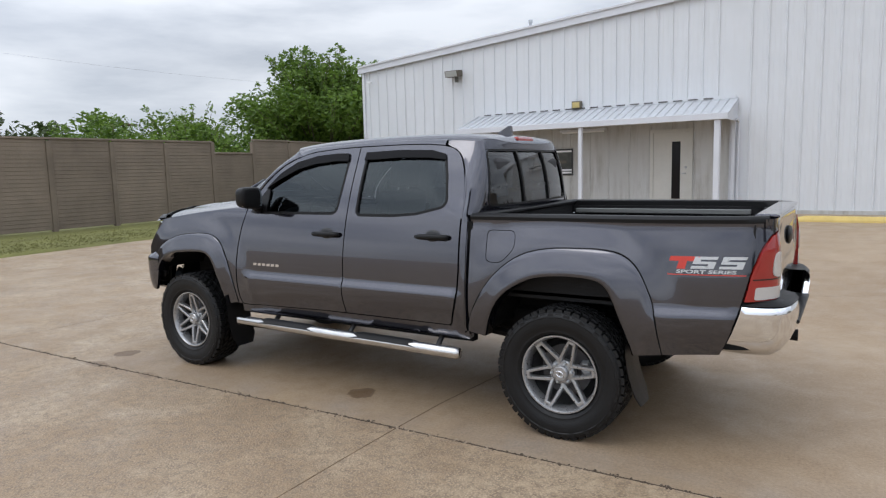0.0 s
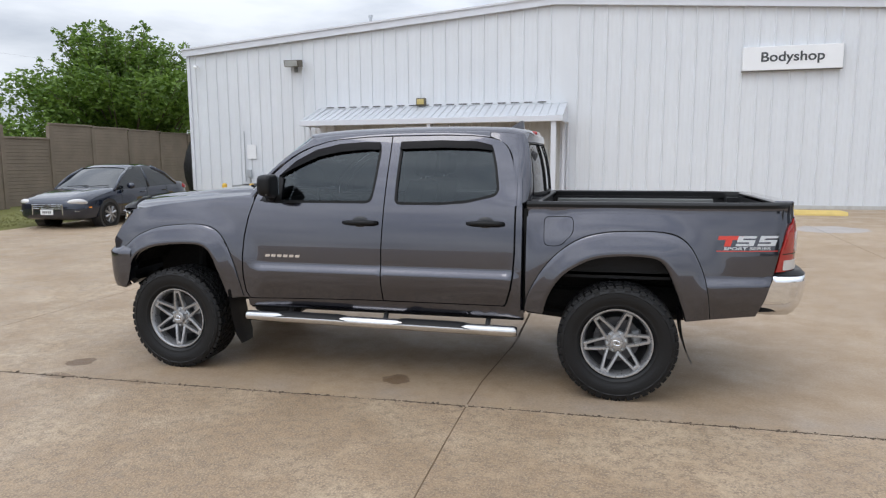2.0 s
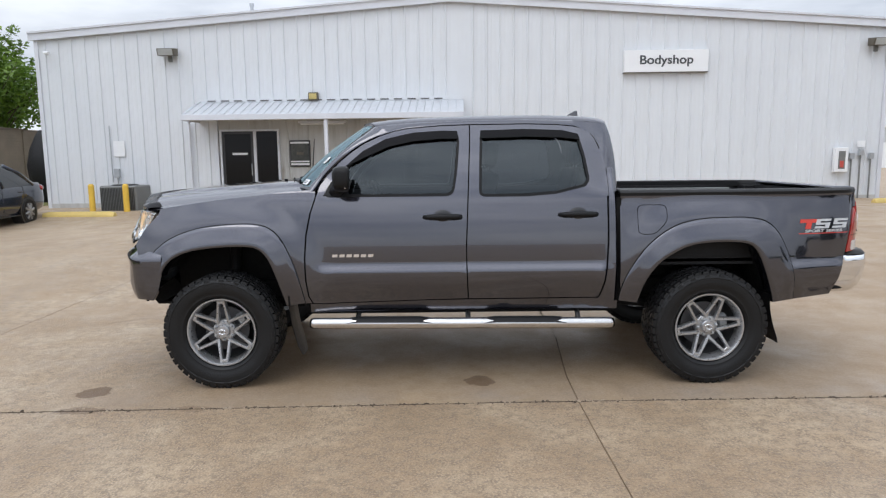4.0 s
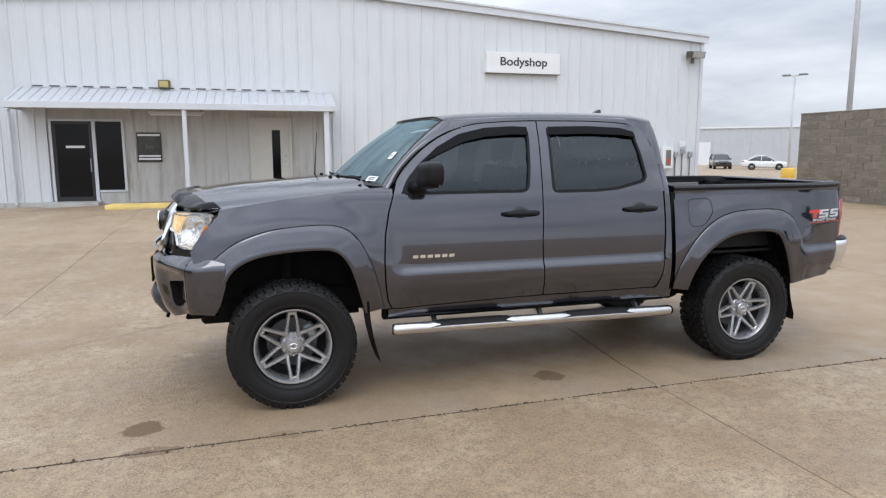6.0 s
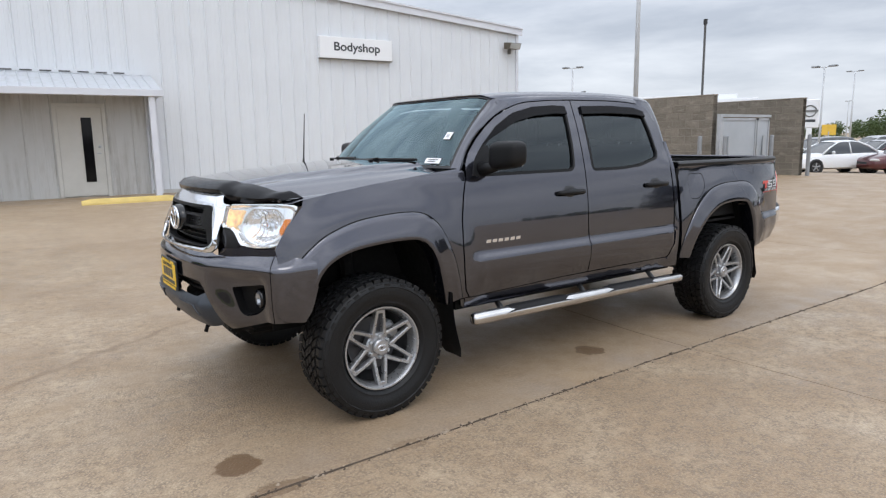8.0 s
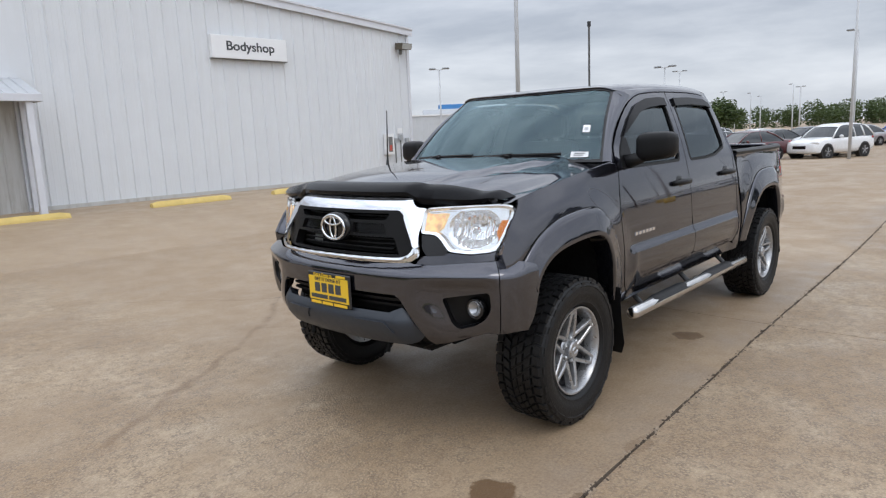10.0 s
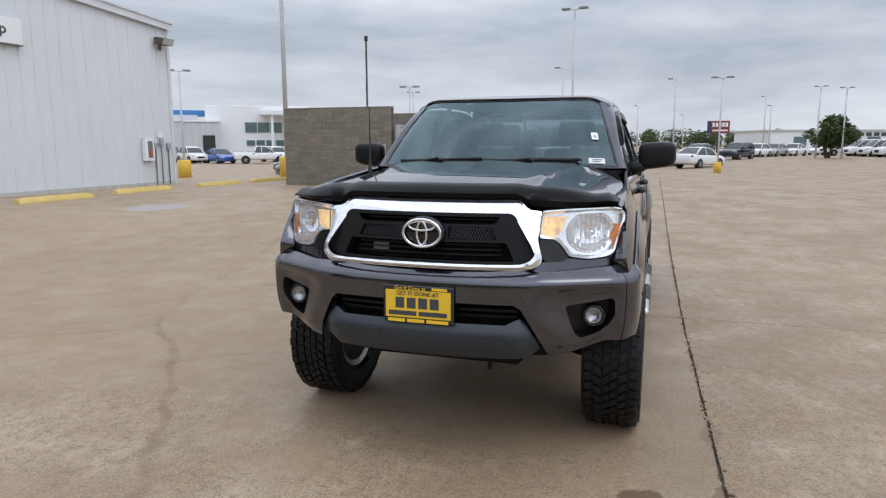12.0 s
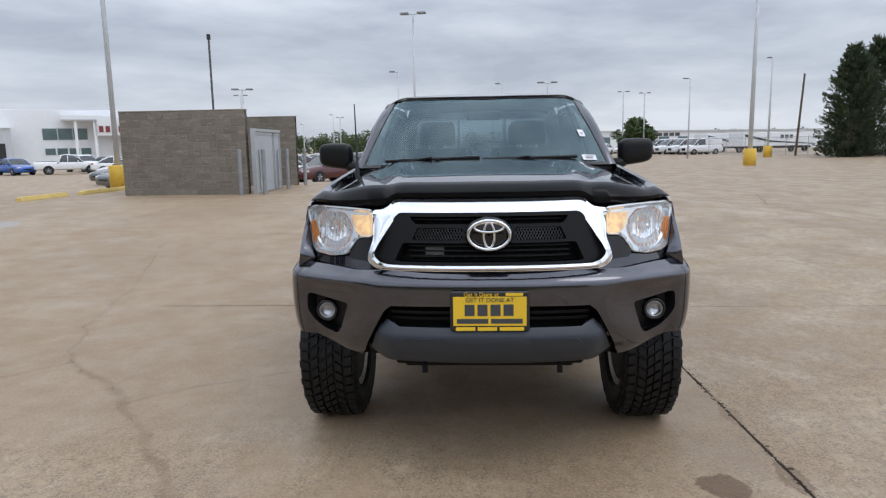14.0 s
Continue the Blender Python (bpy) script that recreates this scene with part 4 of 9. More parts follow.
def light_pole(x, y, h, arms=1, base=True, rz=0.0, r=0.09):
    z = ground_z(x, y)
    p = empty("light_pole", pose(x, y, z, 0, 0, rz), "tall pale steel lot light pole" + (" on a yellow base" if base else ""), "street lamp", "lot light poles")
    bm = bmesh.new()
    tube(bm, [(0, 0, 0), (0, 0, h)], [r, r * 0.6], 10)
    part("pole", bm, M_POLE, p, smooth=True)
    if base:
        bm = bmesh.new()
        q = 0.29 if r == 0.095 else 0.22 if r == 0.06 else 0.36
        tube(bm, [(0, 0, -0.1), (0, 0, 2.7 * q), (0, 0, 2.78 * q)], [q, q, q * 0.94], 18)
        part("base", bm, M_BOLLARD, p, "yellow painted concrete base", auto=40)
    for s in ((-1, 1) if arms == 2 else (1,)):
        bm = bmesh.new()
        tube(bm, [(0, 0, h - 0.05), (s * 0.3, 0, h)], 0.03, 6)
        part("arm", bm, M_POLE, p)
        part("lamp_head", new_box(min(s * 0.22, s * 0.62), max(s * 0.22, s * 0.62), -0.15, 0.15, h - 0.03, h + 0.06, 0.02), M_PIPE, p)
    return p


for x, y, h, a, b, rz, r in ((16.76, 12.12, 12.0, 2, True, 20, 0.095), (35.8, -16.3, 12.5, 2, True, 60, 0.14), (27.5, 3.0, 7.9, 2, False, 80, 0.07), (34.5, 13.9, 5.4, 2, False, 100, 0.06),
                             (26.95, 24.96, 6.0, 2, True, 120, 0.07), (56, 21.6, 6.8, 2, False, 100, 0.08), (37.5, -4.4, 5.5, 2, True, 90, 0.06), (42.5, 5.5, 7.1, 1, False, 90, 0.07),
                             (49.9, -2.1, 6.7, 1, False, 90, 0.07), (68.2, -15.7, 6.9, 2, False, 80, 0.09), (68, -17.9, 6.7, 2, False, 80, 0.09), (56, -18.9, 7.0, 1, False, 90, 0.08),
                             (56, -25.9, 8.6, 1, True, 120, 0.10), (106.4, 43.8, 6.4, 2, False, 60, 0.10), (137.2, 47.4, 5.9, 2, False, 60, 0.10), (100.1, 32.5, 6.6, 2, False, 60, 0.10),
                             (119.6, 37.0, 5.8, 1, False, 60, 0.10), (101.2, 28.9, 6.2, 1, False, 60, 0.10), (106.4, 29.0, 5.8, 1, False, 60, 0.10), (88.1, 20.0, 6.5, 1, False, 60, 0.09), (83.5, 18.1, 5.9, 2, False, 60, 0.09),
                             (114.6, 8.9, 7.7, 1, False, 60, 0.11), (104.9, 2.2, 7.7, 1, False, 60, 0.10), (105.0, -4.6, 6.0, 1, False, 120, 0.10), (94.1, -14.5, 7.7, 1, False, 60, 0.10), (89.1, -14.5, 6.2, 1, False, 120, 0.09)):
    light_pole(x, y, h, a, b, rz, r)
dp = empty("dark_mast", pose(14.1, 7.65, ENC_Z), "slim dark mast standing in the block enclosure", "mast")
bm = bmesh.new()
tube(bm, [(0, 0, -0.1), (0, 0, 4.35)], 0.032, 8)
part("mast", bm, M_DARKPOLE, dp)
bm = bmesh.new()
tube(bm, [(0, 0, 4.33), (0, 0, 4.47)], 0.055, 10)
part("cap", bm, M_BLACK, dp)

# ---- trees ----


def leaves(clumps, count, size, seed, flat=0.5):
    """Small folded leaves scattered through clumps (x, y, z, radius)."""
    rng = random.Random(seed)
    verts, faces = [], []
    tot = sum(c[3] ** 2 for c in clumps)
    for cx, cy, cz, r in clumps:
        for _ in range(int(count * r * r / tot)):
            d = Vector((rng.gauss(0, 1), rng.gauss(0, 1), rng.gauss(0, 1))).normalized() * r * rng.uniform(0.35, 1.08) ** 0.6
            c = Vector((cx, cy, cz)) + d
            a = Vector((rng.gauss(0, 1), rng.gauss(0, 1), rng.gauss(0, flat))).normalized()
            b = a.cross(Vector((rng.gauss(0, 1), rng.gauss(0, 1), rng.gauss(0, 1)))).normalized()
            s = size * rng.uniform(0.6, 1.35)
            k = len(verts)
            verts += [c - a * s, c - b * s * 0.45 + a * s * 0.1, c + a * s, c + b * s * 0.45 + a * s * 0.1]
            faces.append((k, k + 1, k + 2, k + 3))
    return verts, faces


def leaf_object(name, clumps, count, size, seed, mat, parent=None):
    v, f = leaves(clumps, count, size, seed)
    me = bpy.data.meshes.new(name)
    me.from_pydata(v, [], f)
    me.materials.append(mat)
    ob = new(name, me)
    if parent:
        ob.parent = parent
    return ob


def broadleaf(x, y, h, r, seed, count, size, label, mat=M_LEAF, stems=3, shoots=0):
    rng = random.Random(seed)
    z = ground_z(x, y) if abs(x) < 60 else 0
    t = empty("tree", pose(x, y, z), label, "tree")
    bm = bmesh.new()
    clumps = []
    for s in range(stems):
        a0 = rng.uniform(0, 6.28)
        b = Vector((0.15 * math.cos(a0), 0.15 * math.sin(a0), 0))
        top = Vector((r * 0.35 * math.cos(a0), r * 0.35 * math.sin(a0), h * 0.6))
        tube(bm, [b - Vector((0, 0, 0.2)), b.lerp(top, 0.5), top], [0.05 * r, 0.036 * r, 0.02 * r], 8)
        for i in range(9):
            q = b.lerp(top, rng.uniform(0.35, 1))
            a = rng.uniform(0, 6.28)
            u = rng.uniform(0.25, 1)
            e = Vector((r * u * math.cos(a), r * u * math.sin(a), h * (0.30 + 0.64 * rng.random() * (1 - 0.45 * u * u))))
            if e.z < q.z:
                e.z = q.z + 0.2
            tube(bm, [q, q.lerp(e, 0.5) + Vector((0, 0, 0.05 * h)), e], [0.016 * r, 0.011 * r, 0.004 * r], 6)
            clumps.append((e.x, e.y, e.z, r * rng.uniform(0.16, 0.32)))
            m = q.lerp(e, 0.6)
            clumps.append((m.x, m.y, m.z, r * rng.uniform(0.15, 0.28)))
    for i in range(14):
        a = rng.uniform(0, 6.28)
        u = rng.uniform(0.0, 0.85)
        clumps.append((r * u * math.cos(a), r * u * math.sin(a), h * (0.97 - 0.5 * u * u - 0.12 * rng.random()), r * rng.uniform(0.08, 0.2)))
    for i in range(shoots):
        # long whips that stand out of the crown, leafy towards their tips
        a, u = rng.uniform(0, 6.28), rng.uniform(0.15, 0.85)
        q = Vector((r * u * math.cos(a), r * u * math.sin(a), h * (0.80 - 0.46 * u * u)))
        d = Vector((math.cos(a) * (0.25 + 0.75 * u), math.sin(a) * (0.25 + 0.75 * u), rng.uniform(0.55, 1.25))).normalized() * r * rng.uniform(0.26, 0.60)
        tube(bm, [q - d * 0.6, q + d * 0.4, q + d], [0.007 * r, 0.004 * r, 0.002 * r], 5)
        for k in range(5):
            p = q + d * (0.1 + 0.22 * k)
            clumps.append((p.x, p.y, p.z, r * rng.uniform(0.030, 0.055)))
    part("trunk", bm, M_BARK, t, smooth=True)
    leaf_object("crown", clumps, count, size, seed + 5, mat, t)
    return t


broadleaf(-18.9, 20.2, 6.9, 3.7, 11, 46000, 0.105, "bushy green spring tree behind the fence", stems=5, shoots=130)
broadleaf(-26, 17.5, 4.3, 3.4, 12, 16000, 0.11, "green leafy tree behind the fence", stems=4, shoots=60)
broadleaf(-22.5, 25, 6.6, 3.6, 13, 14000, 0.11, "green leafy tree behind the fence", stems=4, shoots=40)
broadleaf(-20.0, 13.4, 3.5, 2.1, 19, 7000, 0.10, "dense green shrub behind the fence", stems=3, shoots=30)
broadleaf(-33, 17.0, 5.0, 3.0, 14, 5000, 0.15, "green leafy tree beyond the fence", stems=3)
broadleaf(-38, 20.5, 5.6, 3.4, 15, 5000, 0.16, "green leafy tree beyond the fence", stems=3)
broadleaf(-45, 16.5, 6.0, 3.2, 16, 3500, 0.18, "thin dark tree beyond the fence", M_LEAF_FAR, stems=3)
broadleaf(-42, 19.0, 5.6, 2.6, 17, 3500, 0.18, "dark rounded tree beyond the fence", M_LEAF_FAR, stems=3)
broadleaf(-29, 20.5, 4.4, 3.0, 18, 5000, 0.15, "green leafy tree behind the fence", stems=3)
broadleaf(70, -17.2, 4.2, 2.5, 21, 6000, 0.2, "round green tree in the far lot", M_LEAF_FAR, stems=3)
broadleaf(95, 31, 5.0, 3.6, 22, 4000, 0.24, "round green tree beyond the parked cars", M_LEAF_FAR, stems=3)


def far_woods():
    rng = random.Random(31)
    clumps = []
    for i in range(330):
        a = radians(rng.uniform(-48, 50))
        d = rng.uniform(190, 250)
        h = rng.uniform(2.6, 3.8) + 1.2 * max(0, math.sin(a * 5 + 1))
        for k in range(2):
            clumps.append((d * math.cos(a), d * math.sin(a), h * (0.4 + 0.45 * k), h * rng.uniform(0.4, 0.62)))
    for i in range(80):
        a = radians(rng.uniform(128, 176))
        d = rng.uniform(48, 75)
        h = rng.uniform(2.6, 3.6)
        clumps.append((d * math.cos(a), d * math.sin(a), h * 0.6, h * 0.55))
    ob = leaf_object("far_woods", clumps, 110000, 0.36, 33, M_LEAF_FAR)
    tagged(ob, "low green line of woods far beyond the lot", "woods", kind="stuff")


far_woods()


def conifer(x, y, h, r, seed):
    rng = random.Random(seed)
    t = empty("cedar_tree", pose(x, y, 0), "dense dark green cedar at the lot's edge", "tree", "cedars")
    bm = bmesh.new()
    tube(bm, [(0, 0, -0.2), (0, 0, h * 0.9)], [0.2, 0.03], 8)
    v, f = [], []
    for i in range(520):
        u = rng.random() ** 1.2
        z0 = h * (0.01 + 0.92 * u)
        a = rng.uniform(0, 6.28)
        ln = (r * min(1.0, 0.72 + 1.4 * u) * (1 - u) ** 0.66 + 0.25) * rng.uniform(0.55, 1.06)
        tip = Vector((ln * math.cos(a), ln * math.sin(a), z0 + (0.02 + 0.5 * min(u * 2, 1)) * ln + rng.uniform(-0.3, 0.6) * min(1, 0.2 + u * 4)))
        root = Vector((0, 0, z0))
        if i % 8 == 0:
            tube(bm, [root, tip * 0.8 + root * 0.2], [0.05, 0.012], 5)
        # upswept sprays along the branch
        for k in range(44):
            w = 0.30 + 0.72 * rng.random() ** 0.7
            c = root.lerp(tip, w) + Vector((rng.gauss(0, 1), rng.gauss(0, 1), rng.gauss(0, 1))) * 0.24 * (1.25 - w)
            d = ((tip - root).normalized() + Vector((rng.gauss(0, 0.5), rng.gauss(0, 0.5), 0.5 + rng.gauss(0, 0.4)))).normalized()
            e = d.cross(Vector((rng.gauss(0, 1), rng.gauss(0, 1), rng.gauss(0, 1)))).normalized()
            s = rng.uniform(0.12, 0.26)
            n = len(v)
            v += [c - d * s * 0.4, c + e * s * 0.22, c + d * s, c - e * s * 0.22]
            f.append((n, n + 1, n + 2, n + 3))
    part("trunk", bm, M_BARK, t)
    me = bpy.data.meshes.new("crown")
    me.from_pydata(v, [], f)
    me.materials.append(M_CEDAR)
    new("crown", me).parent = t


conifer(52.5, -31.0, 9.2, 3.0, 41)
conifer(55.5, -34.6, 10.2, 3.6, 43)
conifer(53.5, -38.4, 9.8, 3.8, 45)

# utility poles
for x, y, h, lean, lab in ((60, -30.2, 7.6, 3, "leaning weathered wooden pole by the fence"), (-46, 27.2, 5.9, 0, "wooden utility pole beyond the fence")):
    up = empty("utility_pole", pose(x, y, 0, lean, 0, 0), lab, "utility pole")
    bm = bmesh.new()
    tube(bm, [(0, 0, -0.3), (0, 0, h)], [0.12, 0.09], 8)
    part("pole", bm, M_WOODPOLE, up)
    if lean == 0:
        part("cross_arm", new_box(-0.5, 0.5, -0.9, 0.9, h - 0.35, h - 0.22), M_WOODPOLE, up)

# ---- pickup truck: front towards -x, driver's side towards -y ----
from mathutils.geometry import delaunay_2d_cdt


def paint_mat(name, color, rough=0.32, metal=0.55, ior=1.6):
    m, n, l, p = node_mat(name)
    pos = n.new("ShaderNodeTexCoord").outputs["Object"]
    flake = noise_out(n, l, 900, 1, 0.5, pos, (0.35, 0.65))
    dust = noise_out(n, l, 2.2, 5, 0.6, pos, (0.45, 0.8))
    c = mix_rgb(n, l, flake, rgb(color, 0.8), rgb(color, 1.25))
    c = mix_rgb(n, l, math_node(n, l, "MULTIPLY", dust, 0.03), c, (0.30, 0.27, 0.22, 1))
    l.new(c, p.inputs["Base Color"])
    p.inputs["Metallic"].default_value = metal
    p.inputs["Roughness"].default_value = rough
    p.inputs["Coat Weight"].default_value = 1.0
    p.inputs["Coat IOR"].default_value = ior
    p.inputs["Specular Tint"].default_value = (0.45, 0.45, 0.48, 1)
    k = n.new("ShaderNodeMapRange")
    k.inputs[3].default_value, k.inputs[4].default_value = 0.015, 0.05
    l.new(dust, k.inputs[0])
    l.new(k.outputs[0], p.inputs["Coat Roughness"])
    return m


M_PAINT = paint_mat("grey_metallic_paint", (0.042, 0.043, 0.058), 0.17, 0.90, 1.76)
M_CHROME = material("chrome", (0.82, 0.83, 0.85), 0.10, 1.0, var=0.02)
M_ALLOY = material("satin_alloy", (0.40, 0.405, 0.415), 0.30, 0.75, var=0.08, scale=8, fine=60)
# darker alloy copy: the shade behind the spokes is put into its colour
M_ALLOY_DARK = material("shaded_alloy", (0.10, 0.10, 0.105), 0.5, 0.6, var=0.15)
M_RUBBER = material("tyre_rubber", (0.0062, 0.0064, 0.0070), 0.50, var=0.3, scale=6, fine=80, bump=0.12, spec=0.32)
M_PLASTIC = material("black_plastic", (0.0075, 0.0075, 0.008), 0.42, var=0.15, scale=6, fine=120, bump=0.08, spec=0.22)
M_GLOSSBLACK = material("gloss_black", (0.010, 0.010, 0.011), 0.12, var=0.1)
M_SMOKE = material("smoked_acrylic", (0.005, 0.005, 0.006), 0.20, var=0.1, spec=0.12)
M_DARK = material("dark_underside_and_gaps", (0.006, 0.006, 0.006), 0.8, var=0.3, spec=0.2)
M_LINER = material("bed_liner", (0.010, 0.010, 0.011), 0.6, var=0.2, fine=140, bump=0.25, spec=0.3)
# greyer, rougher chrome that tones down bright reflections on the side steps
M_STEP = material("toned_chrome", (0.60, 0.59, 0.58), 0.19, 1.0, var=0.08, scale=9)
M_VALANCE = material("grey_valance", (0.024, 0.030, 0.040), 0.40, var=0.08, scale=5)
M_SEAT = material("seat_cloth", (0.045, 0.045, 0.048), 0.9, var=0.15, fine=90)
M_TAILRED = material("tail_lamp_red", (0.30, 0.016, 0.013), 0.10, var=0.06, coat=0.8)
M_TAILCLEAR = material("tail_lamp_clear", (0.50, 0.48, 0.46), 0.10, var=0.12, fine=50, coat=0.8)
M_AMBER = material("amber_lens", (0.80, 0.26, 0.03), 0.15, var=0.08, coat=0.6)
M_LIT = glow("lit_parking_lamp", (1.0, 0.62, 0.24), 0.62)
lit_n, lit_l = M_LIT.node_tree.nodes, M_LIT.node_tree.links
# the lamp burns unevenly behind its ribbed reflector
lit_l.new(math_node(lit_n, lit_l, "ADD", math_node(lit_n, lit_l, "MULTIPLY", noise_out(lit_n, lit_l, 24, 3, 0.7, None, (0.36, 0.62)), 0.65), 0.32), lit_n["Principled BSDF"].inputs["Emission Strength"])
M_LIT.node_tree.nodes["Principled BSDF"].inputs["Base Color"].default_value = (0.58, 0.46, 0.34, 1)
M_REFLECT = material("lamp_reflector", (0.92, 0.93, 0.94), 0.10, 0.82, var=0.03, scale=14, fine=60)
M_FOG = material("fog_lamp_glass", (0.42, 0.43, 0.45), 0.12, 0.7, var=0.25, scale=30, fine=90)
M_LENS = thin_glass("clear_lens", (0.96, 0.97, 0.98), 0.01, 1.35)
M_TINT = thin_glass("tinted_side_glass", (0.13, 0.14, 0.15), 0.02, 1.6, (0.86, 0.96, 1.0))
M_SCREEN = thin_glass("windscreen_glass", (0.46, 0.58, 0.63), 0.01, 1.95, (0.70, 0.93, 1.0))
M_REARGLASS = thin_glass("rear_glass", (0.30, 0.32, 0.335), 0.02, 1.7)
M_PLATE = material("yellow_plate", (0.80, 0.52, 0.03), 0.4, var=0.04)
M_DECALRED = material("decal_red", (0.55, 0.045, 0.03), 0.35, var=0.05)
M_DECALGREY = material("decal_silver", (0.52, 0.53, 0.54), 0.3, 0.3, var=0.05)


def fillet(pts, r, n=4):
    """A closed 2D outline with its corners rounded."""
    out = []
    k = len(pts)
    for i in range(k):
        a, b, c = Vector(pts[i - 1]), Vector(pts[i]), Vector(pts[(i + 1) % k])
        u, v = a - b, c - b
        if u.angle(v, 0) > 2.9:
            out.append(tuple(b))
            continue
        d = min(r, 0.45 * u.length, 0.45 * v.length)
        p, q = b + u.normalized() * d, b + v.normalized() * d
        for j in range(n + 1):
            t = j / n
            out.append(tuple((1 - t) ** 2 * p + 2 * t * (1 - t) * b + t * t * q))
    return out


def spline(pts, per=6):
    """Catmull-Rom through the points (any dimension)."""
    pts = [Vector(p) for p in pts]
    out = []
    for i in range(len(pts) - 1):
        a, b, c, d = pts[max(i - 1, 0)], pts[i], pts[i + 1], pts[min(i + 2, len(pts) - 1)]
        for j in range(per):
            t = j / per
            out.append(0.5 * ((2 * b) + (c - a) * t + (2 * a - 5 * b + 4 * c - d) * t * t + (3 * b - a - 3 * c + d) * t ** 3))
    out.append(pts[-1])
    return [tuple(p) for p in out]


def resample(pts, n):
    pts = [Vector(p) for p in pts]
    ls = [0.0]
    for a, b in zip(pts, pts[1:]):
        ls.append(ls[-1] + (b - a).length)
    out, k = [], 0
    for i in range(n):
        d = ls[-1] * i / (n - 1)
        while k < len(ls) - 2 and ls[k + 1] < d:
            k += 1
        t = (d - ls[k]) / max(ls[k + 1] - ls[k], 1e-9)
        out.append(pts[k].lerp(pts[k + 1], min(max(t, 0), 1)))
    return out


def inside(p, poly):
    x, y = p
    r = False
    for (ax, ay), (bx, by) in zip(poly, poly[1:] + poly[:1]):
        if (ay > y) != (by > y) and x < (bx - ax) * (y - ay) / (by - ay) + ax:
            r = not r
    return r


def dense(poly, step):
    out = []
    for a, b in zip(poly, poly[1:] + poly[:1]):
        k = max(1, math.ceil(math.dist(a, b) / step))
        out += [(a[0] + (b[0] - a[0]) * i / k, a[1] + (b[1] - a[1]) * i / k) for i in range(k)]
    return out


def panel(name, outline, fmap, out, mat, parent, holes=(), step=0.05, lip=0.016, label="", mirror=False, e=0.010, rows=()):
    """A curved sheet: a 2D outline with holes, laid onto the surface fmap(u, v), with its edges turned in; rows: heights of finer creases."""
    loops = [dense([tuple(p[:2]) for p in q], step * 0.7) for q in (outline, *holes)]
    pts, edges = [], []
    for q in loops:
        k = len(pts)
        pts += [Vector(p) for p in q]
        edges += [(k + i, k + (i + 1) % len(q)) for i in range(len(q))]
    us, vs = [p.x for p in pts], [p.y for p in pts]
    rim = np.array([(p.x, p.y) for p in pts])
    u = min(us) + step / 2
    while u < max(us):
        v = min(vs) + step / 2
        levels = list(rows)
        while v < max(vs):
            if all(abs(v - r) > 0.4 * step for r in rows):
                levels.append(v)
            v += step
        for v in levels:
            if inside((u, v), loops[0]) and not any(inside((u, v), q) for q in loops[1:]) and ((rim - (u, v)) ** 2).sum(1).min() > (0.45 * step) ** 2:
                pts.append(Vector((u, v)))
        u += step
    vo, eo, fo, *_ = delaunay_2d_cdt(pts, edges, [], 0, 1e-6)
    fo = [f for f in fo if inside(tuple(sum((vo[i] for i in f), Vector((0, 0))) / 3), loops[0]) and not any(inside(tuple(sum((vo[i] for i in f), Vector((0, 0))) / 3), q) for q in loops[1:])]
    flip = -1 if mirror else 1
    pos, nor = [], []
    for p in vo:
        a = fmap(p.x, p.y)
        n = (fmap(p.x + e, p.y) - fmap(p.x - e, p.y)).cross(fmap(p.x, p.y + e) - fmap(p.x, p.y - e)).normalized()
        if n.dot(Vector(out)) < 0:
            n = -n
        pos.append(Vector((a.x, a.y * flip, a.z)))
        nor.append(Vector((n.x, n.y * flip, n.z)))
    faces = []
    for f in fo:
        a, b, c = (pos[i] for i in f)
        faces.append(tuple(f) if (b - a).cross(c - a).dot(nor[f[0]]) > 0 else tuple(f)[::-1])
    if lip:
        seen = {}
        for f in faces:
            for i in range(3):
                k = (f[i], f[(i + 1) % 3])
                seen[tuple(sorted(k))] = None if tuple(sorted(k)) in seen else k
        for k in list(seen.values()):
            if k is None:
                continue
            a, b = k
            o = nor[a].cross(pos[a] - pos[b]).normalized()
            j = len(pos)
            pos += [pos[a].copy(), pos[b].copy(), pos[b] - nor[b] * lip, pos[a] - nor[a] * lip]
            nor += [o] * 4
            faces.append((j + 1, j, j + 3, j + 2))
    me = bpy.data.meshes.new(name)
    me.from_pydata([tuple(p) for p in pos], [], faces)
    me.polygons.foreach_set("use_smooth", [True] * len(me.polygons))
    me.normals_split_custom_set_from_vertices([tuple(n) for n in nor])
    me.materials.append(mat)
    ob = new(name, me)
    ob.parent = parent
    if label:
        tagged(ob, label)
    return ob


def loft(name, curves, mat, parent, n=24, label="", mirror=False, auto=35, close=False):
    """A sheet through curves, each resampled to n points."""
    bm = bmesh.new()
    rows = []
    for c in curves:
        rows.append([bm.verts.new((p.x, -p.y if mirror else p.y, p.z)) for p in resample(c, n)])
    if close:
        rows.append(rows[0])
    for a, b in zip(rows, rows[1:]):
        for i in range(n - 1):
            bm.faces.new((a[i], a[i + 1], b[i + 1], b[i]))
    bmesh.ops.remove_doubles(bm, verts=bm.verts, dist=1e-5)
    bmesh.ops.recalc_face_normals(bm, faces=bm.faces)
    return finish(name, bm, mat, parent, label, auto=auto)


def lerp_table(tab, v):
    if v <= tab[0][0]:
        return tab[0][1]
    for (a, p), (b, q) in zip(tab, tab[1:]):
        if v <= b:
            t = (v - a) / (b - a)
            return p + (q - p) * t
    return tab[-1][1]


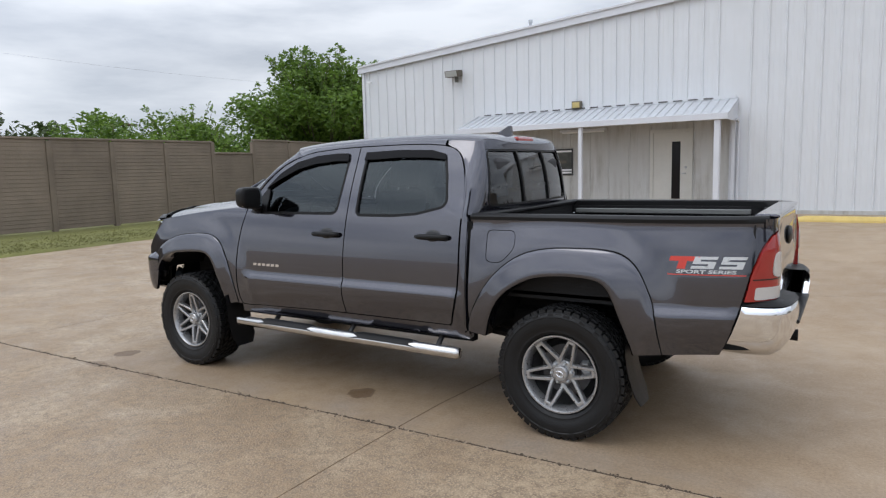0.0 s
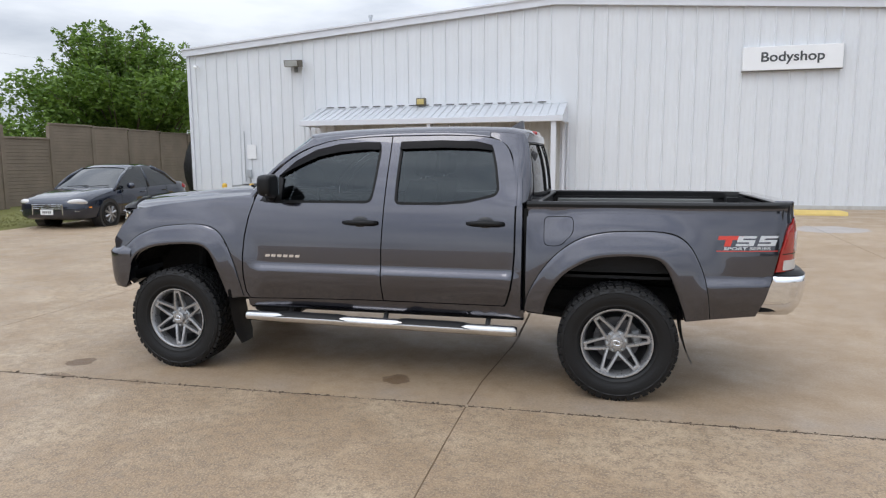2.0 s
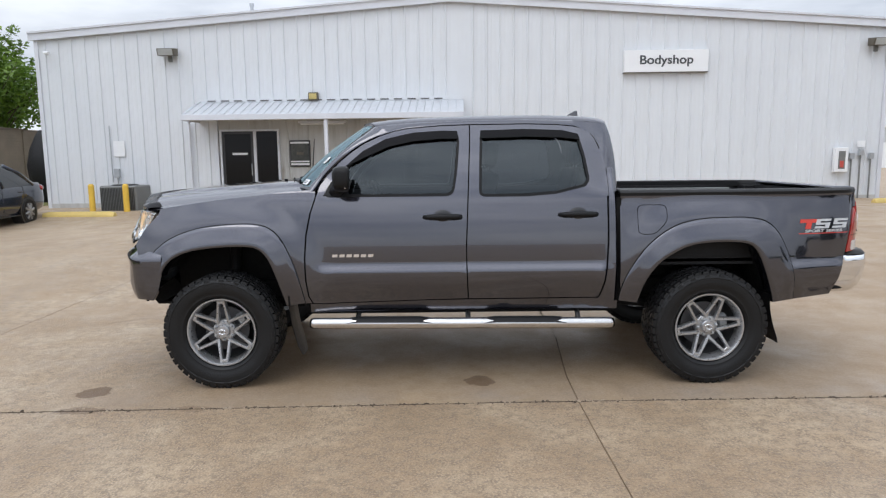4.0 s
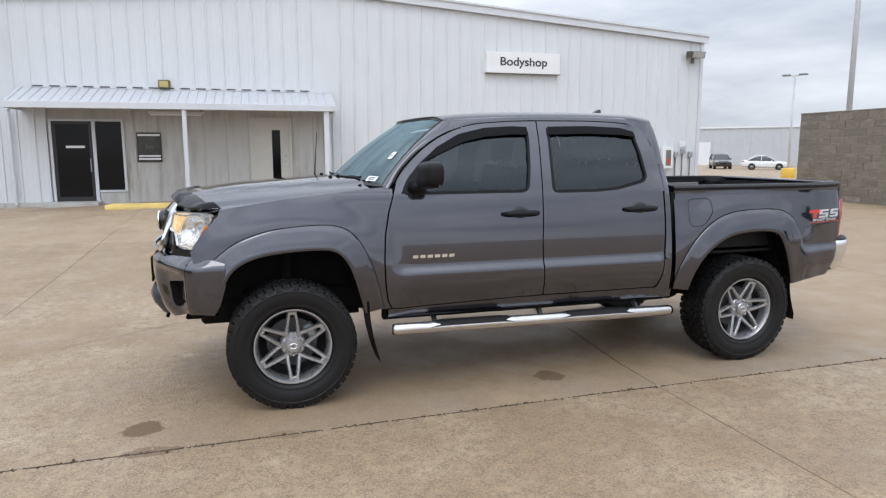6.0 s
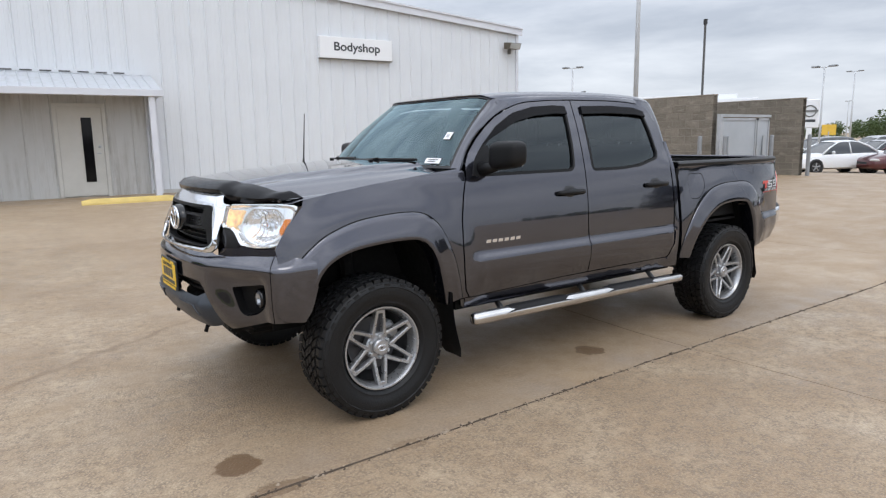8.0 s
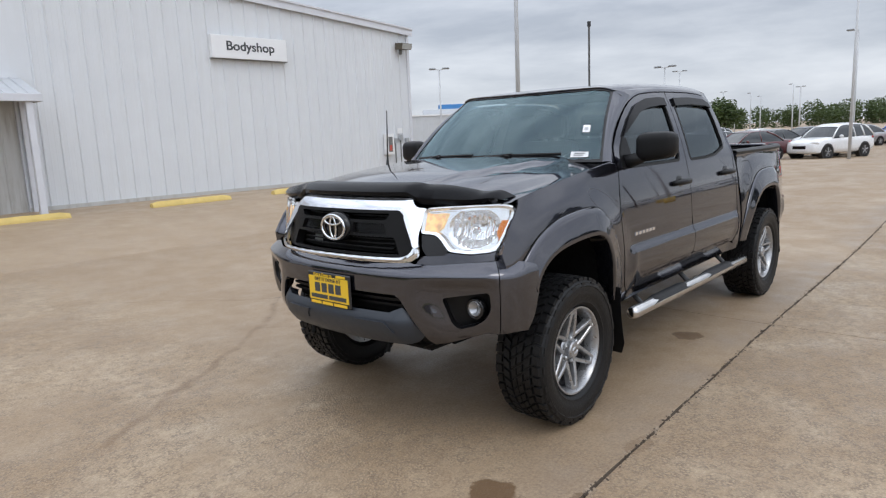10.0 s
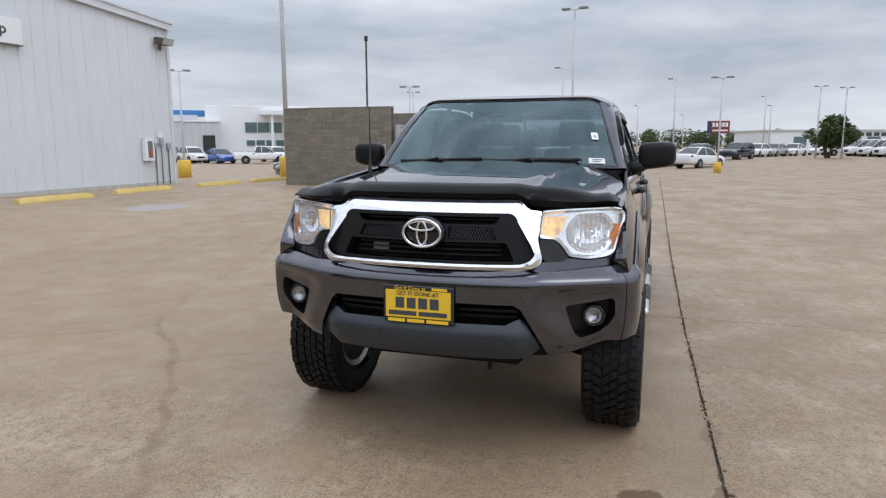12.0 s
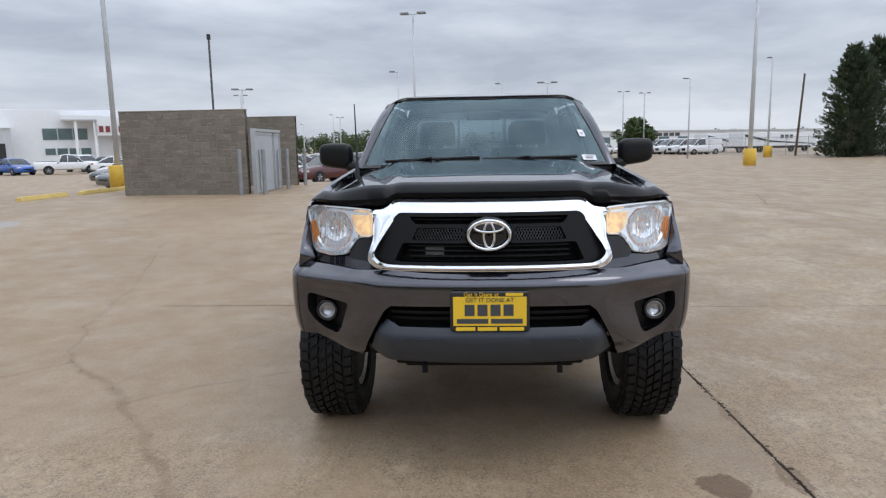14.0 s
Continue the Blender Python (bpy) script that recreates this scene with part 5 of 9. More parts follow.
def smooth_table(tab):
    """A table with values eased between its knots by a spline."""
    return spline(tab, 8)


SIDE = smooth_table([(0.34, 0.818), (0.45, 0.842), (0.56, 0.862), (0.67, 0.875), (0.78, 0.880), (0.90, 0.877), (1.01, 0.869), (1.10, 0.857), (1.18, 0.842), (1.245, 0.828), (1.31, 0.811), (1.40, 0.784), (1.52, 0.742), (1.64, 0.694), (1.74, 0.650), (1.82, 0.612)])
ENDS = smooth_table([(-2.6, -0.105), (-2.4, -0.058), (-2.2, -0.024), (-2.0, -0.006), (-1.8, -0.001), (-1.5, 0.0), (-1.1, 0.0), (-0.7, 0.0), (-0.3, 0.0), (0.1, 0.0), (0.5, 0.0), (0.8, 0.0), (1.1, 0.0), (1.4, 0.0), (1.6, 0.0), (1.8, 0.0), (1.9, 0.0), (2.0, -0.001), (2.1, -0.004), (2.2, -0.012), (2.3, -0.026), (2.4, -0.045), (2.5, -0.070), (2.6, -0.106), (2.7, -0.200)])


def half_width(x, z):
    y = lerp_table(SIDE, z) + lerp_table(ENDS, x)
    # lower moulding line along the doors and the bed
    on = ss(-1.0, -0.90, x) * (1 - ss(0.9, 0.96, x)) + ss(2.08, 2.16, x) * (1 - ss(2.5, 2.6, x))
    y += 0.024 * on * (1 - ss(0.768, 0.828, z)) * ss(0.55, 0.72, z)
    # soft swelling of the panels over the wheels
    for xc in (-1.60, 1.60):
        y += 0.020 * (1 - ss(0.58, 0.80, math.hypot(x - xc, z - 0.50)))
    # shoulder line of the bed side
    if x > 0.99:
        y += 0.02 * ss(1.22, 1.28, z)
    if z > 1.25:
        y -= (0.035 * ss(-0.6, -1.05, x) + 0.02 * ss(0.7, 1.0, x)) * ss(1.25, 1.42, z)
    return y


def side(x, z):
    return Vector((x, -half_width(x, z), z))


truck = empty("pickup_truck", pose(0, 0, 0), "dark grey metallic crew-cab pickup truck on raised suspension", "pickup truck")
body = part("body", new_box(-1.9, 2.35, -0.50, 0.50, 0.50, 0.66, 0.02), M_DARK, truck, "dark underbody and chassis")
OUT = (0, -1, 0)
CREASE = (0.752, 0.768, 0.780, 0.792, 0.804, 0.816, 0.828, 0.842)

DOOR_F = [(-1.005, 0.566), (-1.03, 0.61), (-1.045, 0.72), (-1.048, 0.87), (-1.038, 1.02), (-1.01, 1.16), (-0.975, 1.27), (-0.955, 1.335), (-0.91, 1.40), (-0.835, 1.48), (-0.75, 1.552), (-0.66, 1.612), (-0.56, 1.658), (-0.46, 1.69), (-0.37, 1.707), (-0.15, 1.723), (0.038, 1.728),
          (0.036, 1.60), (0.028, 1.44), (0.012, 1.07), (0.006, 0.93), (0.008, 0.78), (0.016, 0.585), (-0.2, 0.582), (-0.93, 0.562)]
DOOR_R = [(0.024, 0.585), (0.016, 0.78), (0.014, 0.93), (0.020, 1.07), (0.036, 1.44), (0.044, 1.60), (0.046, 1.728), (0.42, 1.730), (0.62, 1.724), (0.74, 1.712), (0.80, 1.698), (0.845, 1.672), (0.878, 1.63), (0.905, 1.56), (0.932, 1.44), (0.94, 1.30), (0.938, 1.21), (0.938, 0.95), (0.93, 0.80), (0.915, 0.70), (0.885, 0.60), (0.865, 0.586)]
WIN_F = fillet([(-0.925, 1.268), (-0.885, 1.35), (-0.79, 1.452), (-0.67, 1.553), (-0.52, 1.632), (-0.34, 1.672), (-0.15, 1.684), (-0.045, 1.682), (-0.033, 1.62), (-0.05, 1.43), (-0.075, 1.268)], 0.05)
WIN_R = fillet([(0.102, 1.262), (0.106, 1.43), (0.116, 1.683), (0.41, 1.690), (0.66, 1.680), (0.765, 1.655), (0.80, 1.52), (0.825, 1.36), (0.80, 1.322), (0.60, 1.276), (0.41, 1.262)], 0.04)


def grown(poly, d):
    """An outline moved outwards (d > 0) along its normals."""
    k = len(poly)
    area = sum(a[0] * b[1] - b[0] * a[1] for a, b in zip(poly, poly[1:] + poly[:1]))
    s = 1 if area > 0 else -1
    out = []
    for i in range(k):
        a, c = Vector(poly[i - 1][:2]), Vector(poly[(i + 1) % k][:2])
        t = (c - a).normalized()
        out.append((poly[i][0] + s * t.y * d, poly[i][1] - s * t.x * d))
    return out


def offset_side(d):
    return lambda x, z: Vector((x, -(half_width(x, z) + d), z))


FLARE_F_OUT = spline([(-2.055, 0.905), (-2.00, 0.955), (-1.91, 1.015), (-1.76, 1.068), (-1.61, 1.090), (-1.43, 1.098), (-1.31, 1.080), (-1.225, 1.02), (-1.16, 0.91), (-1.105, 0.76), (-1.06, 0.57)], 5)
FLARE_F_IN = spline([(-1.99, 0.76), (-1.955, 0.83), (-1.89, 0.885), (-1.78, 0.925), (-1.62, 0.945), (-1.45, 0.950), (-1.355, 0.935), (-1.29, 0.87), (-1.245, 0.76), (-1.215, 0.66), (-1.185, 0.55)], 5)
FLARE_R_OUT = spline([(1.015, 0.565), (1.04, 0.68), (1.12, 0.83), (1.225, 0.955), (1.37, 1.055), (1.53, 1.098), (1.70, 1.108), (1.86, 1.106), (1.97, 1.082), (2.045, 1.02), (2.10, 0.92), (2.142, 0.80), (2.180, 0.56)], 5)
FLARE_R_IN = spline([(1.14, 0.55), (1.175, 0.67), (1.235, 0.775), (1.32, 0.855), (1.46, 0.925), (1.63, 0.948), (1.78, 0.945), (1.865, 0.925), (1.915, 0.86), (1.965, 0.74), (2.005, 0.63), (2.03, 0.545)], 5)


def mid(a, b, t, n=40):
    return [p.lerp(q, t) for p, q in zip(resample(a, n), resample(b, n))]


FENDER = [(-1.014, 0.566), (-1.04, 0.61), (-1.055, 0.72), (-1.058, 0.87), (-1.048, 1.02), (-1.02, 1.16), (-0.985, 1.265), (-0.985, 1.300), (-1.03, 1.312), (-1.12, 1.305), (-1.27, 1.290), (-1.46, 1.270), (-1.64, 1.250), (-1.85, 1.222), (-2.00, 1.198), (-2.010, 1.166), (-2.050, 1.122), (-2.098, 1.075), (-2.145, 1.005), (-2.168, 0.965), (-2.160, 0.935), (-2.152, 0.895), (-2.03, 0.890)] + [tuple(p[:2]) for p in mid(FLARE_F_OUT, FLARE_F_IN, 0.25)]
BEDSIDE = [(1.022, 1.262), (1.022, 0.70), (1.03, 0.56)] + [tuple(p[:2]) for p in mid(FLARE_R_OUT, FLARE_R_IN, 0.25)] + [(2.30, 0.568), (2.455, 0.578), (2.500, 0.681), (2.533, 0.793), (2.549, 0.85), (2.565, 0.917), (2.582, 0.988), (2.600, 1.045), (2.620, 1.10), (2.648, 1.156), (2.656, 1.20), (2.658, 1.262)]
FUEL = fillet([(1.138, 1.19), (1.322, 1.19), (1.326, 1.09), (1.245, 1.005), (1.140, 1.005)], 0.035)

for mir in (False, True):
    sgn = 1 if mir else -1
    fd = panel("front_door", DOOR_F, side, OUT, M_PAINT, truck, [WIN_F], 0.045, mirror=mir, rows=CREASE)
    rd = panel("rear_door", DOOR_R, side, OUT, M_PAINT, truck, [WIN_R], 0.045, mirror=mir, rows=CREASE)
    for dr, gl in ((fd, WIN_F), (rd, WIN_R)):
        panel("window_pane", grown(gl, -0.012), offset_side(-0.012), OUT, M_TINT, dr, (), 0.08, 0, "dark tinted glass", mirror=mir)
        panel("window_seal", grown(gl, 0.006), offset_side(0.002), OUT, M_PLASTIC, dr, [grown(gl, -0.011)], 0.05, 0.022, "black rubber seal", mirror=mir)
    # rain visors over the windows
    vis = [(-0.80, 1.452), (-0.67, 1.562), (-0.52, 1.641), (-0.34, 1.681), (-0.15, 1.693), (-0.042, 1.690), (-0.034, 1.638), (-0.15, 1.640), (-0.34, 1.624), (-0.50, 1.590), (-0.66, 1.520)]
    panel("rain_visor", vis, offset_side(0.016), OUT, M_SMOKE, fd, (), 0.05, 0.014, "smoked acrylic visor", mirror=mir)
    vis = [(0.110, 1.640), (0.114, 1.692), (0.41, 1.699), (0.66, 1.689), (0.765, 1.662), (0.776, 1.625), (0.66, 1.640), (0.41, 1.648)]
    panel("rain_visor", vis, offset_side(0.016), OUT, M_SMOKE, rd, (), 0.05, 0.014, "smoked acrylic visor", mirror=mir)
    # black sail patch under the mirror
    panel("mirror_patch", [(-0.93, 1.272), (-0.885, 1.352), (-0.80, 1.44), (-0.765, 1.44), (-0.765, 1.272)], offset_side(0.004), OUT, M_PLASTIC, fd, (), 0.05, 0.01, mirror=mir)
    # black sheets behind the gaps stand for their shade; the window area is left open
    panel("door_gap_backing", [(-1.06, 0.55), (-1.06, 1.20), (-0.97, 1.255), (0.96, 1.255), (0.95, 0.60), (0.90, 0.55)], offset_side(-0.022), OUT, M_DARK, truck, (), 0.1, 0, mirror=mir)
    panel("pillar_gap_backing", [(-0.028, 1.255), (-0.01, 1.74), (0.095, 1.74), (0.085, 1.255)], offset_side(-0.022), OUT, M_DARK, truck, (), 0.1, 0, mirror=mir)
    panel("rocker", [(-1.03, 0.50), (-1.03, 0.558), (-0.93, 0.553), (-0.2, 0.573), (0.87, 0.577), (1.01, 0.560), (1.01, 0.505)], offset_side(-0.012), OUT, M_PAINT, truck, (), 0.06, 0.05, mirror=mir)
    panel("front_fender", FENDER, side, OUT, M_PAINT, truck, (), 0.045, mirror=mir)
    bs = panel("bed_side", BEDSIDE, side, OUT, M_PAINT, truck, () if mir else [grown(FUEL, 0.004)], 0.045, mirror=mir, rows=CREASE)
    if not mir:
        panel("fuel_flap", FUEL, offset_side(-0.001), OUT, M_PAINT, bs, (), 0.03, 0.01)
        panel("flap_recess", grown(FUEL, 0.01), offset_side(-0.012), OUT, M_DARK, bs, (), 0.06, 0)
    # cab rear corner strip, from the door to the gap before the bed
    strip = [(0.948, 1.44), (0.952, 1.30), (0.950, 1.21), (0.950, 0.95), (0.942, 0.80), (0.927, 0.70), (0.897, 0.60), (0.88, 0.577), (0.90, 0.56), (0.985, 0.545), (0.992, 0.80), (0.990, 1.20), (0.985, 1.36), (0.98, 1.44)]
    panel("cab_corner", strip, side, OUT, M_PAINT, truck, (), 0.04, 0.03, mirror=mir)
    # wheel-arch flares: rolled lip, crown, and a step on to the panel
    for o, i, lab in ((FLARE_F_OUT, FLARE_F_IN, "front"), (FLARE_R_OUT, FLARE_R_IN, "rear")):
        curves = []
        for t, bulge in ((0.0, -0.004), (0.012, 0.007), (0.05, 0.011), (0.25, 0.016), (0.50, 0.024), (0.75, 0.033), (0.90, 0.037), (0.97, 0.034), (1.0, 0.024), (1.01, -0.005), (1.01, -0.07)):
            row = []
            pts = mid(o, i, t)
            for j, p in enumerate(pts):
                w = j / (len(pts) - 1)
                tail = 0.55 + 0.45 * (1 - ss(0.72, 1.0, w)) if lab == "front" else (0.55 + 0.45 * ss(0.0, 0.25, w)) * (0.75 + 0.25 * (1 - ss(0.8, 1, w)))
                b = bulge * tail if bulge > 0 else bulge
                row.append((p.x, -(half_width(p.x, p.y) + b), p.y))
            curves.append(row)
        loft("wheel_arch_flare", curves, M_PAINT, truck, 44, mirror=mir, auto=50)
        # dark inner arch
        inner = [(p.x, -0.88, p.y) for p in resample(i, 30)]
        loft("wheel_well", [[(x, -0.90, z) for x, _, z in inner], [(x, -0.84, z + 0.03) for x, _, z in inner], [(x, -0.45, z + 0.03) for x, _, z in inner]], M_DARK, truck, 30, mirror=mir)
    for x0, x1 in ((-2.05, -1.15), (1.10, 2.08)):
        part("well_wall", new_box(x0, x1, min(sgn * 0.46, sgn * 0.44), max(sgn * 0.46, sgn * 0.44), 0.45, 1.0), M_DARK, truck)
    # door handles: cup and grip
    for x0, z0, dr in ((-0.145, 1.128, fd), (0.745, 1.136, rd)):
        w = half_width(x0, z0)
        bm = bmesh.new()
        bmesh.ops.create_uvsphere(bm, u_segments=20, v_segments=10, radius=1, matrix=Matrix.Translation((x0, sgn * (w - 0.004), z0)) @ Matrix.Diagonal((0.063, 0.012, 0.046, 1)))
        part("handle_cup", bm, M_GLOSSBLACK, dr, "dark recessed cup", smooth=True)
        bm = bmesh.new()
        tube(bm, [(x0 - 0.125, sgn * (w + 0.004), z0), (x0 - 0.09, sgn * (w + 0.026), z0 + 0.002), (x0, sgn * (w + 0.034), z0 + 0.003), (x0 + 0.09, sgn * (w + 0.028), z0 + 0.002), (x0 + 0.122, sgn * (w + 0.006), z0)], [0.012, 0.017, 0.020, 0.019, 0.016], 10)
        part("handle_grip", bm, M_PLASTIC, dr, "black door grip", smooth=True)

# silver model badge as plain slanted bars, on both front doors
for sgn in (-1, 1):
    bd = empty("model_badge", Matrix.Identity(4), "small silver bar badge", "")
    bd.parent = truck
    for k in range(6):
        x = -0.875 + 0.047 * k
        w = half_width(x, 0.88) + 0.001
        bm = bmesh.new()
        extrude_poly(bm, [(x, 0.871), (x + 0.034, 0.871), (x + 0.038, 0.890), (x + 0.004, 0.890)], 0.004, Matrix.Translation((0, sgn * w - 0.002, 0)))
        part("badge_bar", bm, M_CHROME, bd)

# ---- truck: hood, cab top and glass ----


def hood_z(x, y):
    zc = lerp_table(HOOD_C, x)
    edge = 0.0105 * (abs(y) / 0.45) ** 2 + 0.045 * ss(0.50, 0.86, abs(y)) + 0.012 * ss(0.66, 0.80, abs(y))
    e = 0.37 + 0.16 * ss(-2.3, -1.1, x)
    dome = 0.022 * (1 - ss(e, e + 0.075, abs(y))) * (0.35 + 0.65 * ss(-2.34, -1.9, x))
    return zc - edge + dome


HOOD_C = smooth_table([(-2.45, 1.210), (-2.38, 1.232), (-2.30, 1.250), (-2.18, 1.268), (-1.95, 1.292), (-1.65, 1.315), (-1.37, 1.335), (-1.18, 1.345), (-1.0, 1.350), (-0.8, 1.352)])


def nose_x(y):
    """Plan line of the lamps, the grille and the hood's front edge."""
    return -2.395 + 0.27 * (abs(y) / 0.80) ** 2.5


def hood_map(x, y):
    return Vector((x, y, hood_z(x, y)))


def seam_y(x):
    return lerp_table([(-2.2, 0.742), (-2.05, 0.762), (-1.64, 0.800), (-1.3, 0.812), (-1.05, 0.815)], x)


def cowl_x(y):
    return -1.225 + 0.19 * (abs(y) / 0.75) ** 2.2


front = [(nose_x(y) + 0.115 - 0.05 * ss(0.5, 0.75, abs(y)), y) for y in np.linspace(-0.735, 0.735, 31)]
right = [(x, seam_y(x)) for x in np.linspace(-2.03, -1.08, 10)]
back = [(cowl_x(y), y) for y in np.linspace(0.80, -0.80, 25)]
hood = panel("hood", front + right + back + [(x, -y) for x, y in right[::-1]], hood_map, (0, 0, 1), M_PAINT, truck, (), 0.045, 0.03)
# fender tops that meet the hood's seam
for mir in (False, True):
    rows = []
    xs = np.linspace(-2.10, -1.0, 24)
    a = [(x, -(seam_y(x) + 0.004), hood_z(x, seam_y(x)) + 0.001) for x in xs]
    b = [(x, -half_width(x, lerp_table([(-2.065, 1.182), (-2.0, 1.198), (-1.85, 1.222), (-1.64, 1.25), (-1.46, 1.27), (-1.27, 1.29), (-1.12, 1.305), (-1.03, 1.312), (-0.985, 1.30)], x)), lerp_table([(-2.065, 1.182), (-2.0, 1.198), (-1.85, 1.222), (-1.64, 1.25), (-1.46, 1.27), (-1.27, 1.29), (-1.12, 1.305), (-1.03, 1.312), (-0.985, 1.30)], x)) for x in xs]
    m_ = [((p[0] + q[0]) / 2, (p[1] + q[1]) / 2 - 0.002, max(p[2], q[2]) - 0.25 * abs(p[2] - q[2]) + 0.001) for p, q in zip(a, b)]
    a0 = [(x, y + 0.004, z - 0.03) for x, y, z in a]
    loft("fender_top", [a0, a, m_, b], M_PAINT, truck, 24, mirror=mir, auto=45)
# washer nozzles and wipers
for y in (-0.27, 0.27):
    x = cowl_x(y) - 0.09
    part("washer_nozzle", new_box(x - 0.012, x + 0.012, y - 0.014, y + 0.014, hood_z(x, y) - 0.002, hood_z(x, y) + 0.012, 0.004), M_PLASTIC, hood)

ROOF_C = smooth_table([(-0.80, 1.735), (-0.70, 1.760), (-0.55, 1.781), (-0.34, 1.796), (0.05, 1.808), (0.44, 1.810), (0.75, 1.803), (0.90, 1.792), (0.98, 1.770), (1.04, 1.718), (1.08, 1.64)])


def roof_edge(x):
    return lerp_table([(-0.75, 0.600), (-0.56, 0.622), (-0.37, 0.634), (0.0, 0.640), (0.5, 0.636), (0.85, 0.622), (1.0, 0.605)], x)


def roof_z2(x, y):
    w = roof_edge(x)
    u = abs(y) / w
    z = lerp_table(ROOF_C, x) - 0.016 * u * u
    if u > 0.80:
        z -= 0.062 * (1 - math.sqrt(max(0.0, 1 - ((u - 0.80) / 0.215) ** 2)))
    # shallow troughs along the roof
    z -= 0.007 * (1 - ss(0.012, 0.035, abs(abs(y) - 0.40))) * ss(-0.5, -0.3, x) * (1 - ss(0.75, 0.9, x))
    return z


def ws_top(y):
    return -0.735 + 0.13 * (abs(y) / 0.6) ** 2


def roof_map(x, y):
    return Vector((x, y, roof_z2(x, y)))


def roof_back(y):
    return 1.035 - 0.085 * (abs(y) / 0.64) ** 3


front = [(ws_top(y), y) for y in np.linspace(-0.60, 0.60, 25)]
right = [(x, roof_edge(x) * 0.995) for x in np.linspace(-0.56, 0.90, 22)]
back = [(roof_back(y), y) for y in np.linspace(0.60, -0.60, 21)]
roof = panel("roof", front + right + back + [(x, -y) for x, y in right[::-1]], roof_map, (0, 0, 1), M_PAINT, truck, (), 0.045, 0.006)
bm = bmesh.new()
extrude_poly(bm, [(0.760, 1.79), (0.905, 1.780), (0.895, 1.858), (0.874, 1.856)], 0.03, Matrix.Translation((0, -0.015, 0)))
part("roof_antenna", bm, M_PAINT, roof, "small shark-fin antenna")


def screen(u, v):
    """Windscreen: u across, v from the cowl (0) to the roof (1)."""
    y = u * (0.755 - 0.155 * v)
    xb, xt = -1.262 + 0.225 * (abs(u)) ** 2.2, ws_top(u * 0.60) + 0.004
    x = xb + (xt - xb) * v - 0.022 * math.sin(math.pi * v)
    z = 1.322 + (roof_z2(ws_top(u * 0.60), u * 0.60) - 0.012 - 1.322) * v + 0.012 * math.sin(math.pi * v) - 0.012 * abs(u) ** 2 * (1 - v)
    return Vector((x, y, z))


SQ = [(-0.985, 0.0), (0.985, 0.0), (0.985, 0.99), (-0.985, 0.99)]
ws = panel("windscreen", SQ, screen, (-1, 0, 1), M_SCREEN, truck, (), 0.09, 0, "clear glass with two stickers")
panel("screen_border", [(-1.0, 0.0), (1.0, 0.0), (1.0, 1.0), (-1.0, 1.0)], lambda u, v: screen(u, v) + Vector((-0.002, 0, 0.003)), (-1, 0, 1), M_GLOSSBLACK, ws, [[(-0.982, 0.035), (0.982, 0.035), (0.978, 0.980), (-0.978, 0.980)]], 0.08, 0.01, "black glass border")


def screen_patch(name, u0, u1, v0, v1, mat, d, parent, label=""):
    return panel(name, [(u0, v0), (u1, v0), (u1, v1), (u0, v1)], lambda u, v: screen(u, v) + Vector((-d, 0, d)), (-1, 0, 1), mat, parent, (), 0.1, 0, label)


screen_patch("sticker", -0.905, -0.785, 0.055, 0.12, M_WHITE, 0.004, ws, "white stock sticker with dark bars")
for k in range(2):
    screen_patch("sticker_bar", -0.885 + 0.012 * k, -0.81, 0.092 - 0.022 * k, 0.102 - 0.022 * k, M_LETTER, 0.006, ws)
screen_patch("sticker", -0.89, -0.835, 0.36, 0.455, M_WHITE, 0.004, ws, "small white inspection sticker")
screen_patch("sticker_bar", -0.876, -0.85, 0.38, 0.42, M_GALV, 0.006, ws)

